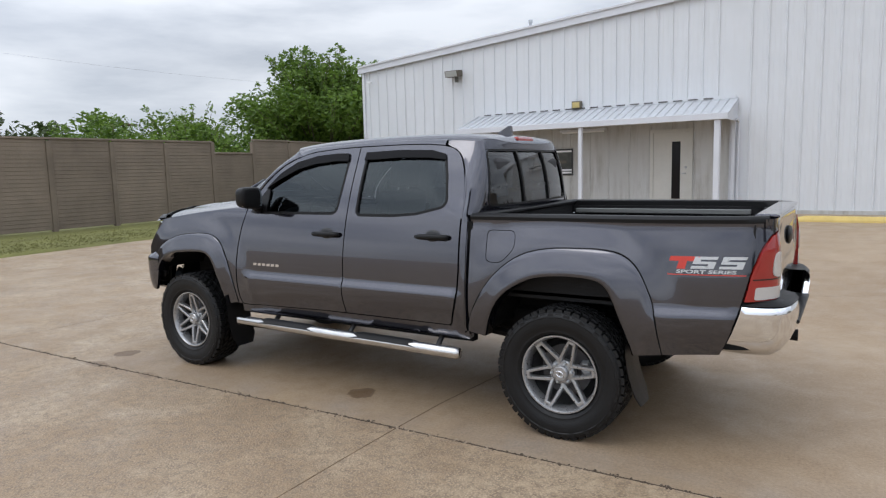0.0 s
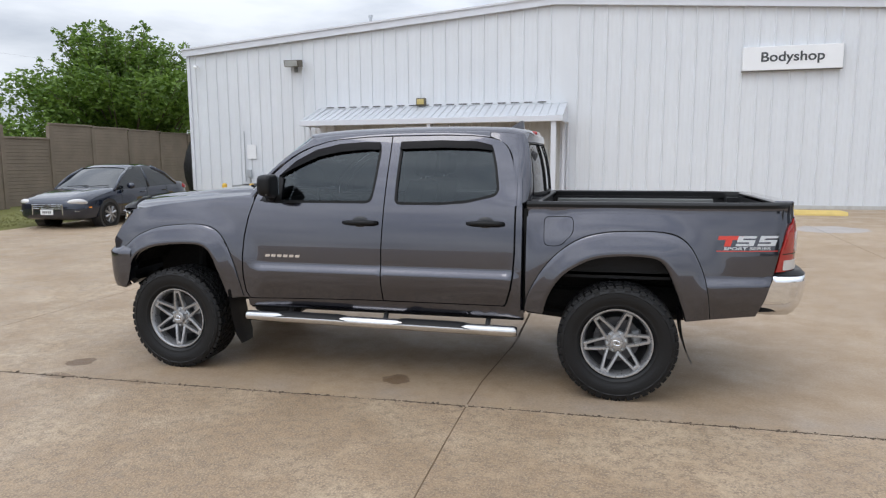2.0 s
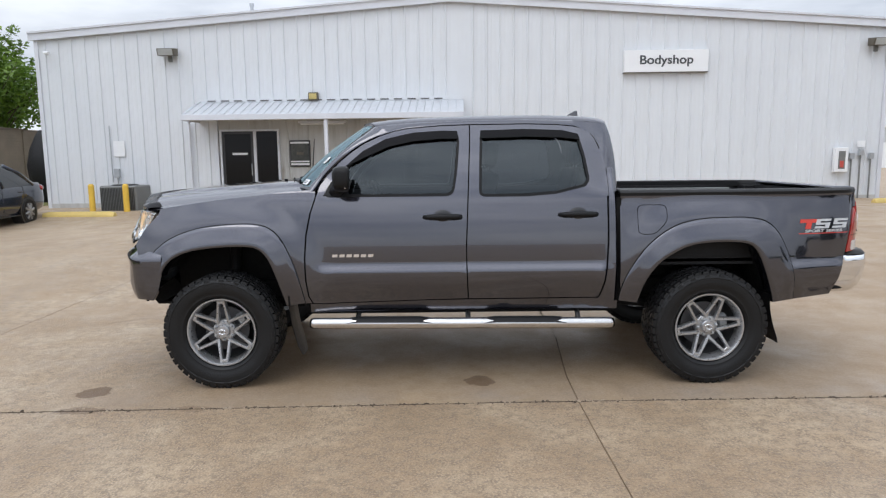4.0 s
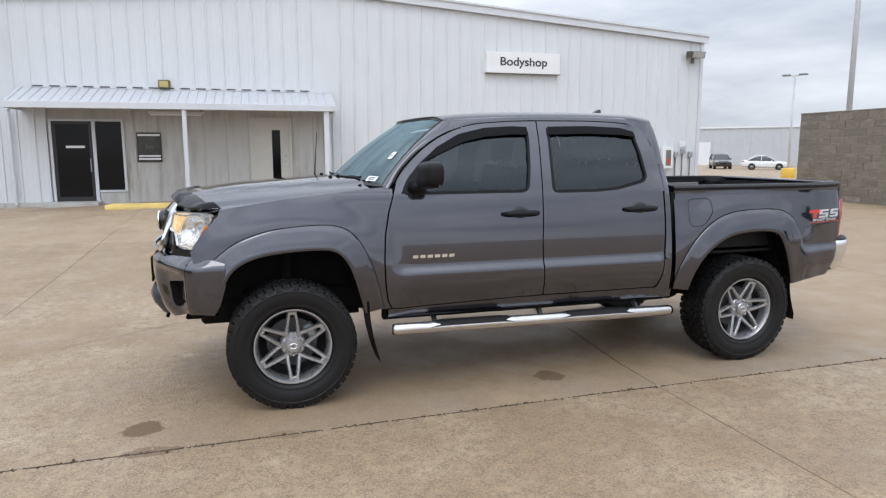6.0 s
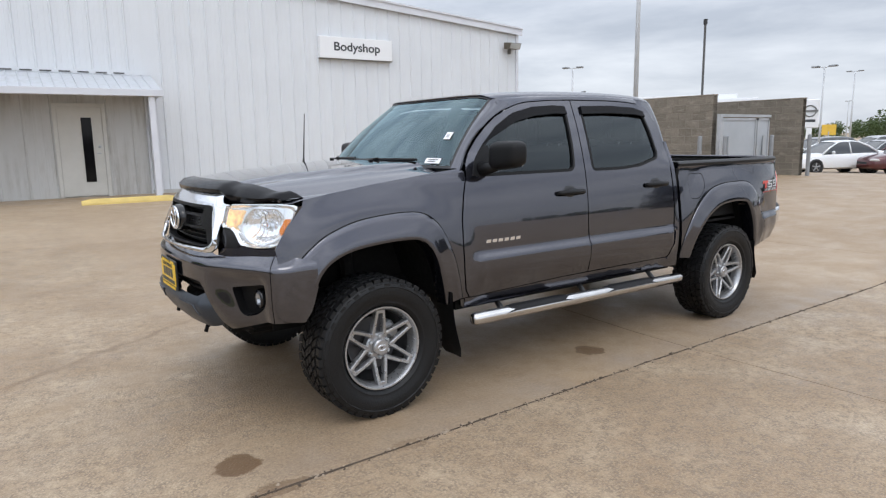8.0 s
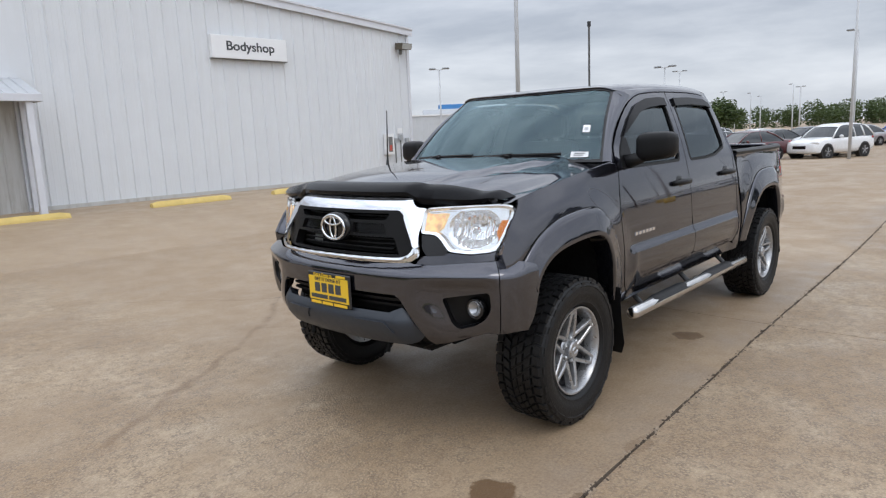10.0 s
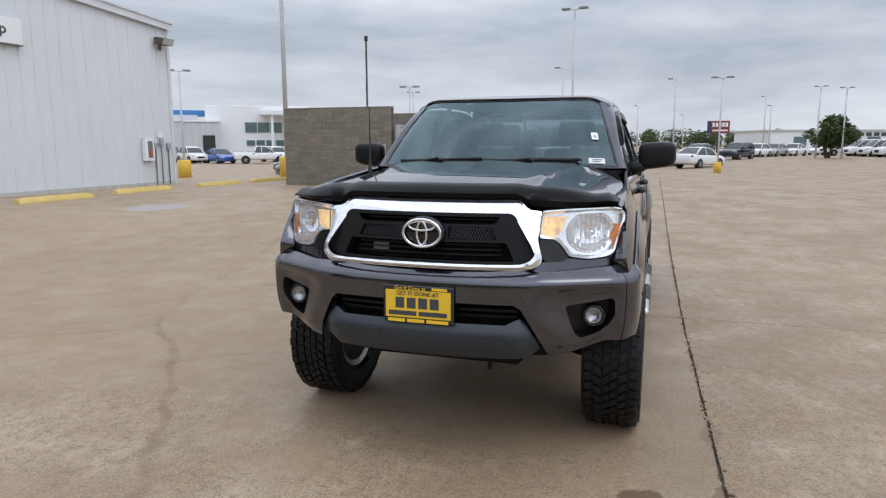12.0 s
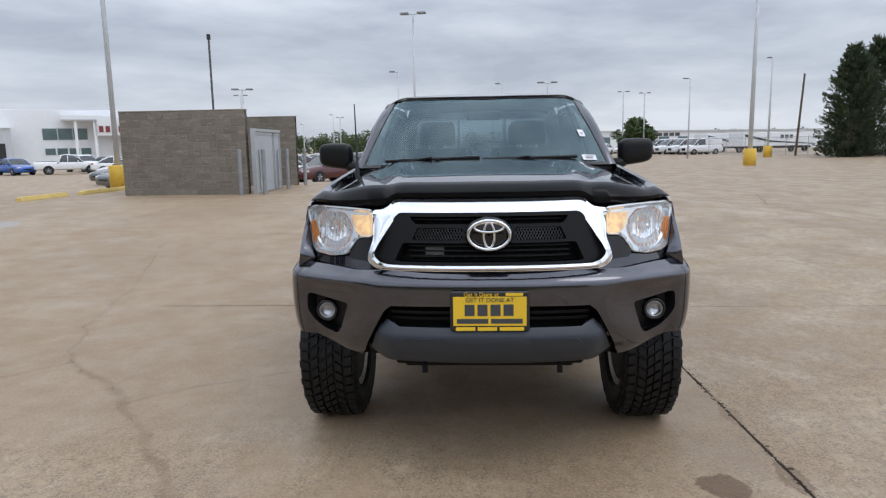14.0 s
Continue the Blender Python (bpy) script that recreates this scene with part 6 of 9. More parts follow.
for mir in (False, True):
    # windscreen pillars
    a = [screen(-0.995, v) + Vector((0, 0, 0.002)) for v in np.linspace(0, 1, 14)]
    seam = [p for p in DOOR_F if p[1] > 1.25 and p[0] < -0.3][0:10]
    b = [side(x - 0.012, z + 0.006) for x, z in spline([(-0.99, 1.285)] + seam[1:-1] + [(-0.50, 1.686)], 4)]
    ra, rb = resample(a, 16), resample(b, 16)
    out_n = Vector((-0.35, -0.66, 0.66))
    c = [p.lerp(q, 0.5) + out_n * 0.020 for p, q in zip(ra, rb)]
    d = [p.lerp(q, 0.2) + out_n * 0.013 for p, q in zip(ra, rb)]
    e = [p.lerp(q, 0.8) + out_n * 0.013 for p, q in zip(ra, rb)]
    f = [q + Vector((0.01, 0.02, -0.01)) for q in rb]
    loft("windscreen_pillar", [ra, d, c, e, rb, f], M_PAINT, truck, 16, mirror=mir, auto=60)
    # roof rail between the doors' top seam and the roof
    xs = np.linspace(-0.60, 0.742, 34)
    top = [p for p in DOOR_F if p[1] > 1.64] + [p for p in DOOR_R if p[1] > 1.64]
    top = sorted(top)
    low = [side(x, lerp_table(top, x) + 0.007) for x in xs]
    hi = [Vector((x, -roof_edge(x) * 0.985, roof_z2(x, roof_edge(x) * 0.985) - 0.002)) for x in xs]
    mm = [p.lerp(q, 0.5) + Vector((0, -0.005, 0.007)) for p, q in zip(low, hi)]
    inn = [p + Vector((0, 0.02, 0)) for p in low]
    loft("roof_rail", [inn, low, mm, hi], M_PAINT, truck, 34, mirror=mir, auto=60)
    # corner below the belt, round to the back of the cab
    zs = np.linspace(0.56, 1.262, 12)
    a = [side(0.985, z) for z in zs]
    c = [Vector((1.005, -(half_width(0.99, z) - 0.05), z)) for z in zs]
    b = [p.lerp(q, 0.5) + Vector((0.008, -0.012, 0)) for p, q in zip(a, c)]
    loft("cab_edge", [a, b, c], M_PAINT, truck, 12, mirror=mir, auto=60)


BACK_X = smooth_table([(1.20, 1.090), (1.30, 1.095), (1.40, 1.090), (1.50, 1.077), (1.60, 1.055), (1.70, 1.02), (1.80, 0.96)])


def cab_back(y, z):
    return Vector((lerp_table(BACK_X, z) - 0.05 * (abs(y) / 0.62) ** 3, y, z))


SEAM = smooth_table(sorted([(z, x) for x, z in DOOR_R if z > 1.19 and x > 0.7]))


def cab_section(s, z):
    """Rear corner of the cab at one height: from the door's seam round to the rear glass."""
    yi = 0.665 - 0.20 * (z - 1.30)
    w = half_width(0.95, z)
    xe = lerp_table(BACK_X, z) - 0.05 * (yi / 0.62) ** 3 + 0.003
    x0 = lerp_table(SEAM, z) + 0.009
    if s < 0.4:
        return Vector((x0 + (xe - 0.13 - x0) * s / 0.4, -w, z))
    a = (s - 0.4) / 0.6 * math.pi / 2
    return Vector((xe - 0.13 + 0.13 * math.sin(a), -(yi + (w - yi) * math.cos(a)), z))


def cab_border(s):
    if s < 0.4:
        x = 0.742 + (0.90 - 0.742) * s / 0.4
        y = roof_edge(x) * 0.99
    else:
        a = (s - 0.4) / 0.6 * math.pi / 2
        x, y = 0.90 + (roof_back(0.58) - 0.90) * math.sin(a), 0.58 + (roof_edge(0.90) * 0.99 - 0.58) * math.cos(a)
    return Vector((x, -y, roof_z2(x, y) - 0.001))


for mir in (False, True):
    rows = []
    for i in range(17):
        v = i / 16
        row = []
        for k in range(25):
            s_ = k / 24
            t = cab_border(s_)
            row.append(cab_section(s_, 1.255 + (t.z - 1.255) * v) + (t - cab_section(s_, t.z)) * v ** 3)
        rows.append(row)
    inner = [p + Vector((0, 0.02, 0)) for p in [r[0] for r in rows]]
    loft("rear_pillar", rows, M_PAINT, truck, 25, mirror=mir, auto=70)
    loft("pillar_return", [inner, [r[0] for r in rows]], M_PAINT, truck, 17, mirror=mir)
ys_ = np.linspace(-0.585, 0.585, 21)
loft("roof_tail", [[roof_map(roof_back(y) - 0.004, y) + Vector((0, 0, 0.001)) for y in ys_], [roof_map(roof_back(y), y) * 0.5 + (cab_back(y, 1.688) + Vector((0.012, 0, 0))) * 0.5 for y in ys_], [cab_back(y, 1.684) + Vector((0.006, 0, 0)) for y in ys_]], M_PAINT, truck, 21, auto=70)
rw = fillet([(-0.640, 1.322), (0.640, 1.322), (0.572, 1.680), (-0.572, 1.680)], 0.05)
cb = panel("cab_back_panel", [(-0.70, 1.292), (0.70, 1.292), (0.665, 1.50), (0.615, 1.66), (0.600, 1.698), (-0.600, 1.698), (-0.615, 1.66), (-0.665, 1.50)], cab_back, (1, 0, 0), M_PAINT, truck, [rw], 0.05, 0.02)
part("cab_back_lower", new_box(0.93, 0.985, -0.80, 0.80, 0.55, 1.25), M_PAINT, truck)
panel("rear_pane", grown(rw, 0.006), lambda y, z: cab_back(y, z) + Vector((-0.008, 0, 0)), (1, 0, 0), M_REARGLASS, cb, (), 0.1, 0, "dark sliding rear glass")
panel("pane_seal", grown(rw, 0.006), lambda y, z: cab_back(y, z) + Vector((0.003, 0, 0)), (1, 0, 0), M_PLASTIC, cb, [grown(rw, -0.007)], 0.06, 0.006)
for y in (-0.21, 0.21):
    panel("slider_bar", [(y - 0.010, 1.33), (y + 0.010, 1.33), (y + 0.010, 1.672), (y - 0.010, 1.672)], lambda a, b: cab_back(a, b) + Vector((0.004, 0, 0)), (1, 0, 0), M_PLASTIC, cb, (), 0.06, 0.012)
part("brake_lamp", new_box(0.965, 1.012, -0.13, 0.13, 1.728, 1.774, 0.012), M_TAILRED, roof, "red high brake lamp")

# wipers and cowl
panel("cowl", [(-0.98, 0), (0.98, 0), (0.98, 1), (-0.98, 1)], lambda u, v: Vector((cowl_x(u * 0.8) + 0.01 + 0.045 * (v - 0.35), u * 0.79, 1.318 - 0.02 * abs(u) ** 2 - 0.006 * v)), (0, 0, 1), M_PLASTIC, truck, (), 0.1, 0.02)
for y0, y1 in ((0.60, 0.03), (0.02, -0.55)):
    wp = empty("wiper", Matrix.Identity(4), "black wiper blade and arm", "")
    wp.parent = truck
    pa = [screen(u, v) + Vector((-0.016, 0, 0.014)) for u, v in ((y1 / 0.755, 0.075), ((y0 + y1) / 1.51, 0.062), (y0 / 0.755, 0.05))]
    bm = bmesh.new()
    tube(bm, pa, 0.009, 6)
    part("blade", bm, M_PLASTIC, wp)
    bm = bmesh.new()
    tube(bm, [screen((y0 + 0.02) / 0.755, 0.0) + Vector((-0.01, 0, 0.005)), pa[1] + Vector((-0.01, 0, 0.012))], [0.012, 0.006], 6)
    part("arm", bm, M_PLASTIC, wp)

# whip antenna by the far side of the cowl
an = empty("whip_antenna", pose(-1.30, 0.735, 1.265), "thin black whip antenna", "")
an.parent = truck
bm = bmesh.new()
tube(bm, [(0, 0, 0), (0, 0, 0.05), (0.004, 0, 0.10), (0.03, 0.01, 0.42)], [0.016, 0.012, 0.006, 0.003], 8)
part("mast", bm, M_BLACK, an)

# mirrors
for mir in (False, True):
    s = 1 if mir else -1
    mr = empty("door_mirror", Matrix.Identity(4), "black plastic door mirror", "")
    mr.parent = truck
    bm = bmesh.new()
    bmesh.ops.create_cube(bm, size=2)
    bmesh.ops.subdivide_edges(bm, edges=bm.edges, cuts=7, use_grid_fill=True)
    for v in bm.verts:
        p = v.co
        q = (abs(p.x) ** 3.2 + abs(p.y) ** 4.2 + abs(p.z) ** 4.2) ** (1 / 4.0)
        d = Vector((p.x, p.y, p.z)) / max(q, 1e-6)
        k = 1 - 0.16 * (d.y * 0.5 + 0.5)
        x = d.x * 0.062 * (1.25 if d.x < 0 else 0.55)
        v.co = Vector((-0.785 + x + 0.035 * (d.y * 0.5 + 0.5), s * (0.965 + 0.112 * d.y), 1.388 + 0.088 * k * d.z + 0.008 * d.y))
    if not mir:
        bmesh.ops.recalc_face_normals(bm, faces=bm.faces)
    part("housing", bm, M_PLASTIC, mr, smooth=True)
    bm = bmesh.new()
    box(bm, -0.752, -0.748, min(s * 0.875, s * 1.06), max(s * 0.875, s * 1.06), 1.325, 1.45, 0.0)
    part("mirror_glass", bm, M_CHROME, mr)
    bm = bmesh.new()
    tube(bm, [(-0.85, s * 0.80, 1.30), (-0.82, s * 0.86, 1.315), (-0.79, s * 0.92, 1.34)], [0.045, 0.036, 0.03], 10)
    part("arm", bm, M_PLASTIC, mr, smooth=True)

# cabin: dash, wheel, seats
part("cabin_floor", new_box(-1.0, 0.92, -0.76, 0.76, 0.60, 0.66), M_SEAT, truck)
bm = new_box(-1.12, -0.72, -0.72, 0.72, 0.95, 1.245, 0.05, seg=2)
part("dashboard", bm, M_PLASTIC, truck)
bm = bmesh.new()
bmesh.ops.create_uvsphere(bm, u_segments=18, v_segments=8, radius=1, matrix=Matrix.Translation((-0.80, -0.36, 1.245)) @ Matrix.Diagonal((0.14, 0.22, 0.05, 1)))
part("gauge_hood", bm, M_PLASTIC, truck, smooth=True)
sw = empty("steering_wheel", pose(-0.56, -0.36, 1.18, 0, -28, 0), "black steering wheel", "")
sw.parent = truck
bm = bmesh.new()
tube(bm, [(0, 0.185 * math.cos(2 * math.pi * k / 24), 0.185 * math.sin(2 * math.pi * k / 24)) for k in range(25)], 0.016, 8, False)
part("rim", bm, M_PLASTIC, sw, smooth=True)
part("hub", new_box(-0.02, 0.02, -0.07, 0.07, -0.06, 0.05, 0.015), M_PLASTIC, sw)
for a in (0, 180, 270):
    bm = bmesh.new()
    tube(bm, [(0, 0.05 * math.cos(radians(a)), 0.05 * math.sin(radians(a))), (0, 0.18 * math.cos(radians(a)), 0.18 * math.sin(radians(a)))], 0.014, 6)
    part("spoke", bm, M_PLASTIC, sw)
for x, y, w in ((-0.12, -0.36, 0.25), (-0.12, 0.36, 0.25), (0.66, -0.38, 0.30), (0.66, 0.38, 0.30)):
    st = empty("seat", pose(x, y, 0), "dark grey cloth seat with headrest", "")
    st.parent = truck
    part("cushion", new_box(-0.28, 0.2, -w, w, 0.66, 0.90, 0.06, seg=2), M_SEAT, st)
    part("backrest", new_box(-0.06, 0.08, -w, w, -0.02, 0.60, 0.06, m=pose(0.16, 0, 0.84, 0, 14, 0), seg=2), M_SEAT, st)
    part("headrest", new_box(-0.05, 0.05, -0.14, 0.14, 0.0, 0.19, 0.045, m=pose(0.31, 0, 1.44, 0, 8, 0), seg=3), M_SEAT, st)
    for q in (-0.06, 0.06):
        bm = bmesh.new()
        tube(bm, [(0.29, q, 1.38), (0.315, q, 1.47)], 0.006, 6)
        part("headrest_rod", bm, M_GALV, st)
bm = bmesh.new()
box(bm, -0.74, -0.715, -0.11, 0.11, 1.60, 1.66, 0.01)
part("rear_view_mirror", bm, M_PLASTIC, ws)
panel("headliner", [(-0.60, -0.58), (0.92, -0.58), (0.92, 0.58), (-0.60, 0.58)], lambda x, y: Vector((x, y, roof_z2(x, y) - 0.05)), (0, 0, -1), M_SEAT, roof, (), 0.12, 0)

# ---- truck: nose ----


class Plan:
    """A curve in plan from the centre line outwards, measured along its length."""

    def __init__(self, pts):
        self.p = [Vector(q) for q in spline(pts, 10)]
        self.s = [0.0]
        for a, b in zip(self.p, self.p[1:]):
            self.s.append(self.s[-1] + (b - a).length)
        self.at_u = [(q.y, s) for q, s in zip(self.p, self.s)]

    def of_u(self, u):
        return lerp_table(self.at_u, u)

    def of_x(self, x):
        return min(zip(self.p, self.s), key=lambda t: abs(t[0].x - x))[1]

    def point(self, s):
        q = abs(s)
        k = 0
        while k < len(self.s) - 2 and self.s[k + 1] < q:
            k += 1
        t = (q - self.s[k]) / (self.s[k + 1] - self.s[k])
        a = self.p[k].lerp(self.p[k + 1], t)
        d = (self.p[k + 1] - self.p[k]).normalized()
        return a, Vector((-d.y, d.x)) if s >= 0 else Vector((-d.y, d.x))


BUMP = Plan([(-2.450, 0), (-2.445, 0.2), (-2.42, 0.4), (-2.37, 0.57), (-2.287, 0.742), (-2.215, 0.856), (-2.120, 0.914), (-1.96, 0.930)])
BPROF = smooth_table([(0.50, 0.10), (0.56, 0.045), (0.62, 0.018), (0.70, 0.004), (0.80, 0.0), (0.855, 0.001), (0.875, 0.005), (0.890, 0.017), (0.905, 0.036), (0.935, 0.078), (0.96, 0.110)])


def bump_map(extra=0.0):
    def f(s, z):
        p, n = BUMP.point(s)
        # raised frame round the lower opening
        u = abs(p.y)
        d = lerp_table(BPROF, z) * (1.0 - 0.45 * ss(-2.15, -2.05, p.x)) - extra
        edge = 0.42 + 0.14 * (1 - ss(0.55, 0.78, z))
        d += 0.035 * ss(edge + 0.05, edge + 0.23, u) * (1 - ss(0.80, 0.87, z)) * (1 - ss(0.80, 0.88, u))
        # inwards is towards +x at the nose and towards the centre at the ends
        q = Vector((p.x + abs(n.x) * d, p.y - abs(n.y) * d))
        return Vector((q.x, math.copysign(q.y, s) if s else 0.0, z))
    return f


su = BUMP.of_u
sx = BUMP.of_x
S_END = su(0.866)
half = [(su(0.42), 0.932), (su(0.50), 0.918), (su(0.60), 0.916), (su(0.75), 0.926), (S_END, 0.930), (S_END, 0.602), (su(0.82), 0.600), (su(0.74), 0.575), (su(0.66), 0.552), (su(0.585), 0.535), (su(0.56), 0.560), (su(0.48), 0.695), (su(0.445), 0.755), (su(0.415), 0.778)]
OUTL = [(0, 0.940)] + half + [(0, 0.782)] + [(-s, z) for s, z in half[::-1]]
POCKET = fillet([(su(0.832), 0.796), (su(0.630), 0.766), (su(0.672), 0.645), (su(0.700), 0.618), (su(0.765), 0.634), (su(0.812), 0.668), (su(0.836), 0.715)], 0.02)
EDGE = (0.858, 0.870, 0.880, 0.890, 0.900, 0.912)
fb = panel("front_bumper", OUTL, bump_map(), (-1, 0, 0), M_PAINT, truck, [POCKET, [(-s, z) for s, z in POCKET]], 0.02, 0.025, rows=EDGE)
END = [(S_END + 0.004, 0.930), (sx(-2.10), 0.928), (sx(-2.03), 0.916), (sx(-1.985), 0.905), (sx(-1.985), 0.77), (sx(-2.02), 0.66), (sx(-2.05), 0.60), (sx(-2.12), 0.605), (S_END + 0.004, 0.602)]
for q in (1, -1):
    panel("bumper_end", [(q * s, z) for s, z in END], bump_map(), (-0.7, q * 0.7, 0), M_PAINT, fb, (), 0.02, 0.025, rows=EDGE)
for q in (1, -1):
    pk = grown([(q * s, z) for s, z in POCKET], 0.012)
    panel("fog_pocket", pk, bump_map(-0.055), (-1, 0, 0), M_PLASTIC, fb, (), 0.05, 0)
    loft("pocket_wall", [[bump_map(0.0)(q * s, z) for s, z in POCKET + POCKET[:1]], [bump_map(-0.056)(q * s, z) for s, z in POCKET + POCKET[:1]]], M_PLASTIC, fb, 60)
    c = bump_map(-0.03)(q * su(0.763), 0.712)
    bm = bmesh.new()
    lathe(bm, [(0.004, 0.016), (0.020, 0.012), (0.031, 0.0), (0.035, -0.006), (0.035, 0.03), (0.004, 0.03)], 24, "X", c, False)
    part("fog_lamp", bm, M_FOG, fb, "round clear fog lamp", smooth=True)
    bm = bmesh.new()
    lathe(bm, [(0.036, -0.004), (0.045, -0.010), (0.051, 0.0), (0.051, 0.03), (0.036, 0.03)], 24, "X", c)
    part("fog_bezel", bm, M_GLOSSBLACK, fb, smooth=True)
# lower valance and the slot above it
val = [(su(0.535), 0.575), (su(0.47), 0.690), (su(0.44), 0.715), (su(0.40), 0.700), (su(0.38), 0.690), (0, 0.690)]
val = val + [(-s, z) for s, z in val[-2::-1]] + [(-su(0.50), 0.540), (-su(0.46), 0.530), (0, 0.522), (su(0.46), 0.530), (su(0.50), 0.540)]
lv = panel("lower_valance", val, lambda s, z: bump_map(0.030 - 0.055 * ss(0.64, 0.74, z) - 0.05 * ss(su(0.42), su(0.53), abs(s)))(s, z), (-1, 0, 0), M_VALANCE, truck, (), 0.04, 0.05, "plain grey plastic valance")
for q in (1, -1):
    panel("valance_inset", fillet([(q * su(0.17), 0.645), (q * su(0.36), 0.645), (q * su(0.39), 0.612), (q * su(0.41), 0.588), (q * su(0.20), 0.588), (q * su(0.19), 0.62)], 0.008), bump_map(0.035), (-1, 0, 0), M_VALANCE, lv, (), 0.05, 0.012)
panel("intake_back", [(-su(0.5), 0.66), (su(0.5), 0.66), (su(0.43), 0.80), (-su(0.43), 0.80)], bump_map(-0.10), (-1, 0, 0), M_DARK, truck, (), 0.08, 0)
for z in (0.715, 0.742):
    panel("intake_slat", [(-su(0.43), z - 0.006), (su(0.43), z - 0.006), (su(0.43), z + 0.006), (-su(0.43), z + 0.006)], bump_map(-0.05), (-1, 0, 0), M_PLASTIC, fb, (), 0.08, 0.03)
panel("lower_lip", [(-su(0.62), 0.500), (su(0.62), 0.500), (su(0.60), 0.560), (-su(0.60), 0.560)], bump_map(-0.09), (-1, 0, 0), M_DARK, truck, (), 0.08, 0.2)


def nose(u, z, d=0.0):
    return Vector((nose_x(u) + 0.20 * (z - 1.0) - d, u, z))


def nose_map(d=0.0):
    return lambda u, z: nose(u, z, d)


# grille: chrome surround, black inner frame, mesh, bars
HALF_O = [(0.440, 0.926), (0.478, 0.928), (0.517, 0.957), (0.516, 0.985), (0.494, 1.050), (0.502, 1.168), (0.452, 1.172), (0.425, 1.190), (0.400, 1.224)]
HALF_I = [(0.430, 0.950), (0.468, 0.962), (0.491, 0.990), (0.470, 1.030), (0.393, 1.146), (0.375, 1.158)]
OUTC = fillet([(-u, z) for u, z in HALF_O[::-1]][-1:] + HALF_O + [(-u, z) for u, z in HALF_O[:0:-1]], 0.014)
INC = fillet([(-u, z) for u, z in HALF_I[::-1]][-1:] + HALF_I + [(-u, z) for u, z in HALF_I[:0:-1]], 0.016)


RIM_O, RIM_I = np.array(dense(OUTC, 0.004)), np.array(dense(INC, 0.004))


def chrome_map(u, z):
    # a full, rounded section
    q = np.array((u, z))
    a, b = ((RIM_O - q) ** 2).sum(1).min() ** 0.5, ((RIM_I - q) ** 2).sum(1).min() ** 0.5
    t = a / max(a + b, 1e-6)
    lean = 0.30 * max(0.0, z - 1.0) + 0.28 * max(0.0, z - 1.16)
    return nose(u, z, 0.030 + 0.04 * t * (1 - t) + 0.008 * t - lean)


panel("grille_surround", OUTC, chrome_map, (-1, 0, 0), M_CHROME, truck, [INC], 0.012, 0.010, "broad chrome grille surround", e=0.003)
SLOT_T = fillet([(-0.310, 1.114), (0.310, 1.114), (0.335, 1.146), (-0.335, 1.146)], 0.01)
MESH_R = fillet([(0.110, 1.048), (0.325, 1.048), (0.300, 1.100), (0.110, 1.100)], 0.008)
SLOT_B = fillet([(-0.400, 0.958), (0.400, 0.958), (0.365, 1.036), (-0.365, 1.036)], 0.01)
gf = panel("grille_frame", grown(INC, 0.004), nose_map(0.0), (-1, 0, 0), M_PLASTIC, truck, [SLOT_T, MESH_R, [(-u, z) for u, z in MESH_R], SLOT_B], 0.04, 0.045, "matt black grille frame")
panel("grille_back", INC, nose_map(-0.075), (-1, 0, 0), M_DARK, gf, (), 0.08, 0)
panel("cooler", [(0.19, 0.98), (0.27, 0.98), (0.27, 1.02), (0.19, 1.02)], nose_map(-0.06), (-1, 0, 0), M_AC, gf, (), 0.1, 0)
for z in (0.978, 1.000, 1.020, 1.13):
    panel("grille_slat", [(-0.34, z - 0.003), (0.34, z - 0.003), (0.34, z + 0.003), (-0.34, z + 0.003)], nose_map(-0.04), (-1, 0, 0), M_PLASTIC, gf, (), 0.08, 0.02)
for q in (1, -1):
    bm = bmesh.new()
    for k in range(17):
        for t in (1, -1):
            u0 = 0.10 + 0.0125 * k
            p0, p1 = (u0, 1.046), (u0 + 0.028, 1.102)
            if t < 0:
                p0, p1 = (u0 + 0.028, 1.046), (u0, 1.102)
            tube(bm, [nose(q * p0[0], p0[1], -0.018), nose(q * p1[0], p1[1], -0.018)], 0.0022, 4, False)
    part("grille_mesh", bm, M_GLOSSBLACK, gf, "black diamond mesh")
# round nose badge
bm = bmesh.new()
lathe(bm, [(0.006, -0.012), (0.088, -0.010), (0.100, 0.0), (0.100, 0.05), (0.006, 0.05)], 40, "X", (0, 0, 0), False)
bmesh.ops.transform(bm, matrix=Matrix.Translation((-2.394, 0, 1.073)) @ Matrix.Diagonal((1, 1, 0.74, 1)), verts=bm.verts)
part("badge_base", bm, M_GLOSSBLACK, gf, smooth=True)


def oval_ring(cx, cz, a, b, r, parent, name="badge_ring"):
    bm = bmesh.new()
    tube(bm, [(-2.412, cx + a * math.cos(2 * math.pi * k / 40), cz + b * math.sin(2 * math.pi * k / 40)) for k in range(41)], r, 8, False)
    return part(name, bm, M_CHROME, parent, "chrome oval ring", smooth=True)


oval_ring(0, 1.073, 0.086, 0.060, 0.0075, gf)
oval_ring(0, 1.105, 0.060, 0.020, 0.0055, gf)
oval_ring(0, 1.072, 0.022, 0.052, 0.0055, gf)

# headlamps
LAMP = fillet([(0.497, 1.056), (0.560, 1.052), (0.585, 1.030), (0.622, 0.975), (0.70, 0.962), (0.770, 0.968), (0.808, 0.985), (0.832, 1.050), (0.856, 1.115), (0.861, 1.150), (0.842, 1.168), (0.79, 1.176), (0.62, 1.173), (0.506, 1.167)], 0.014)


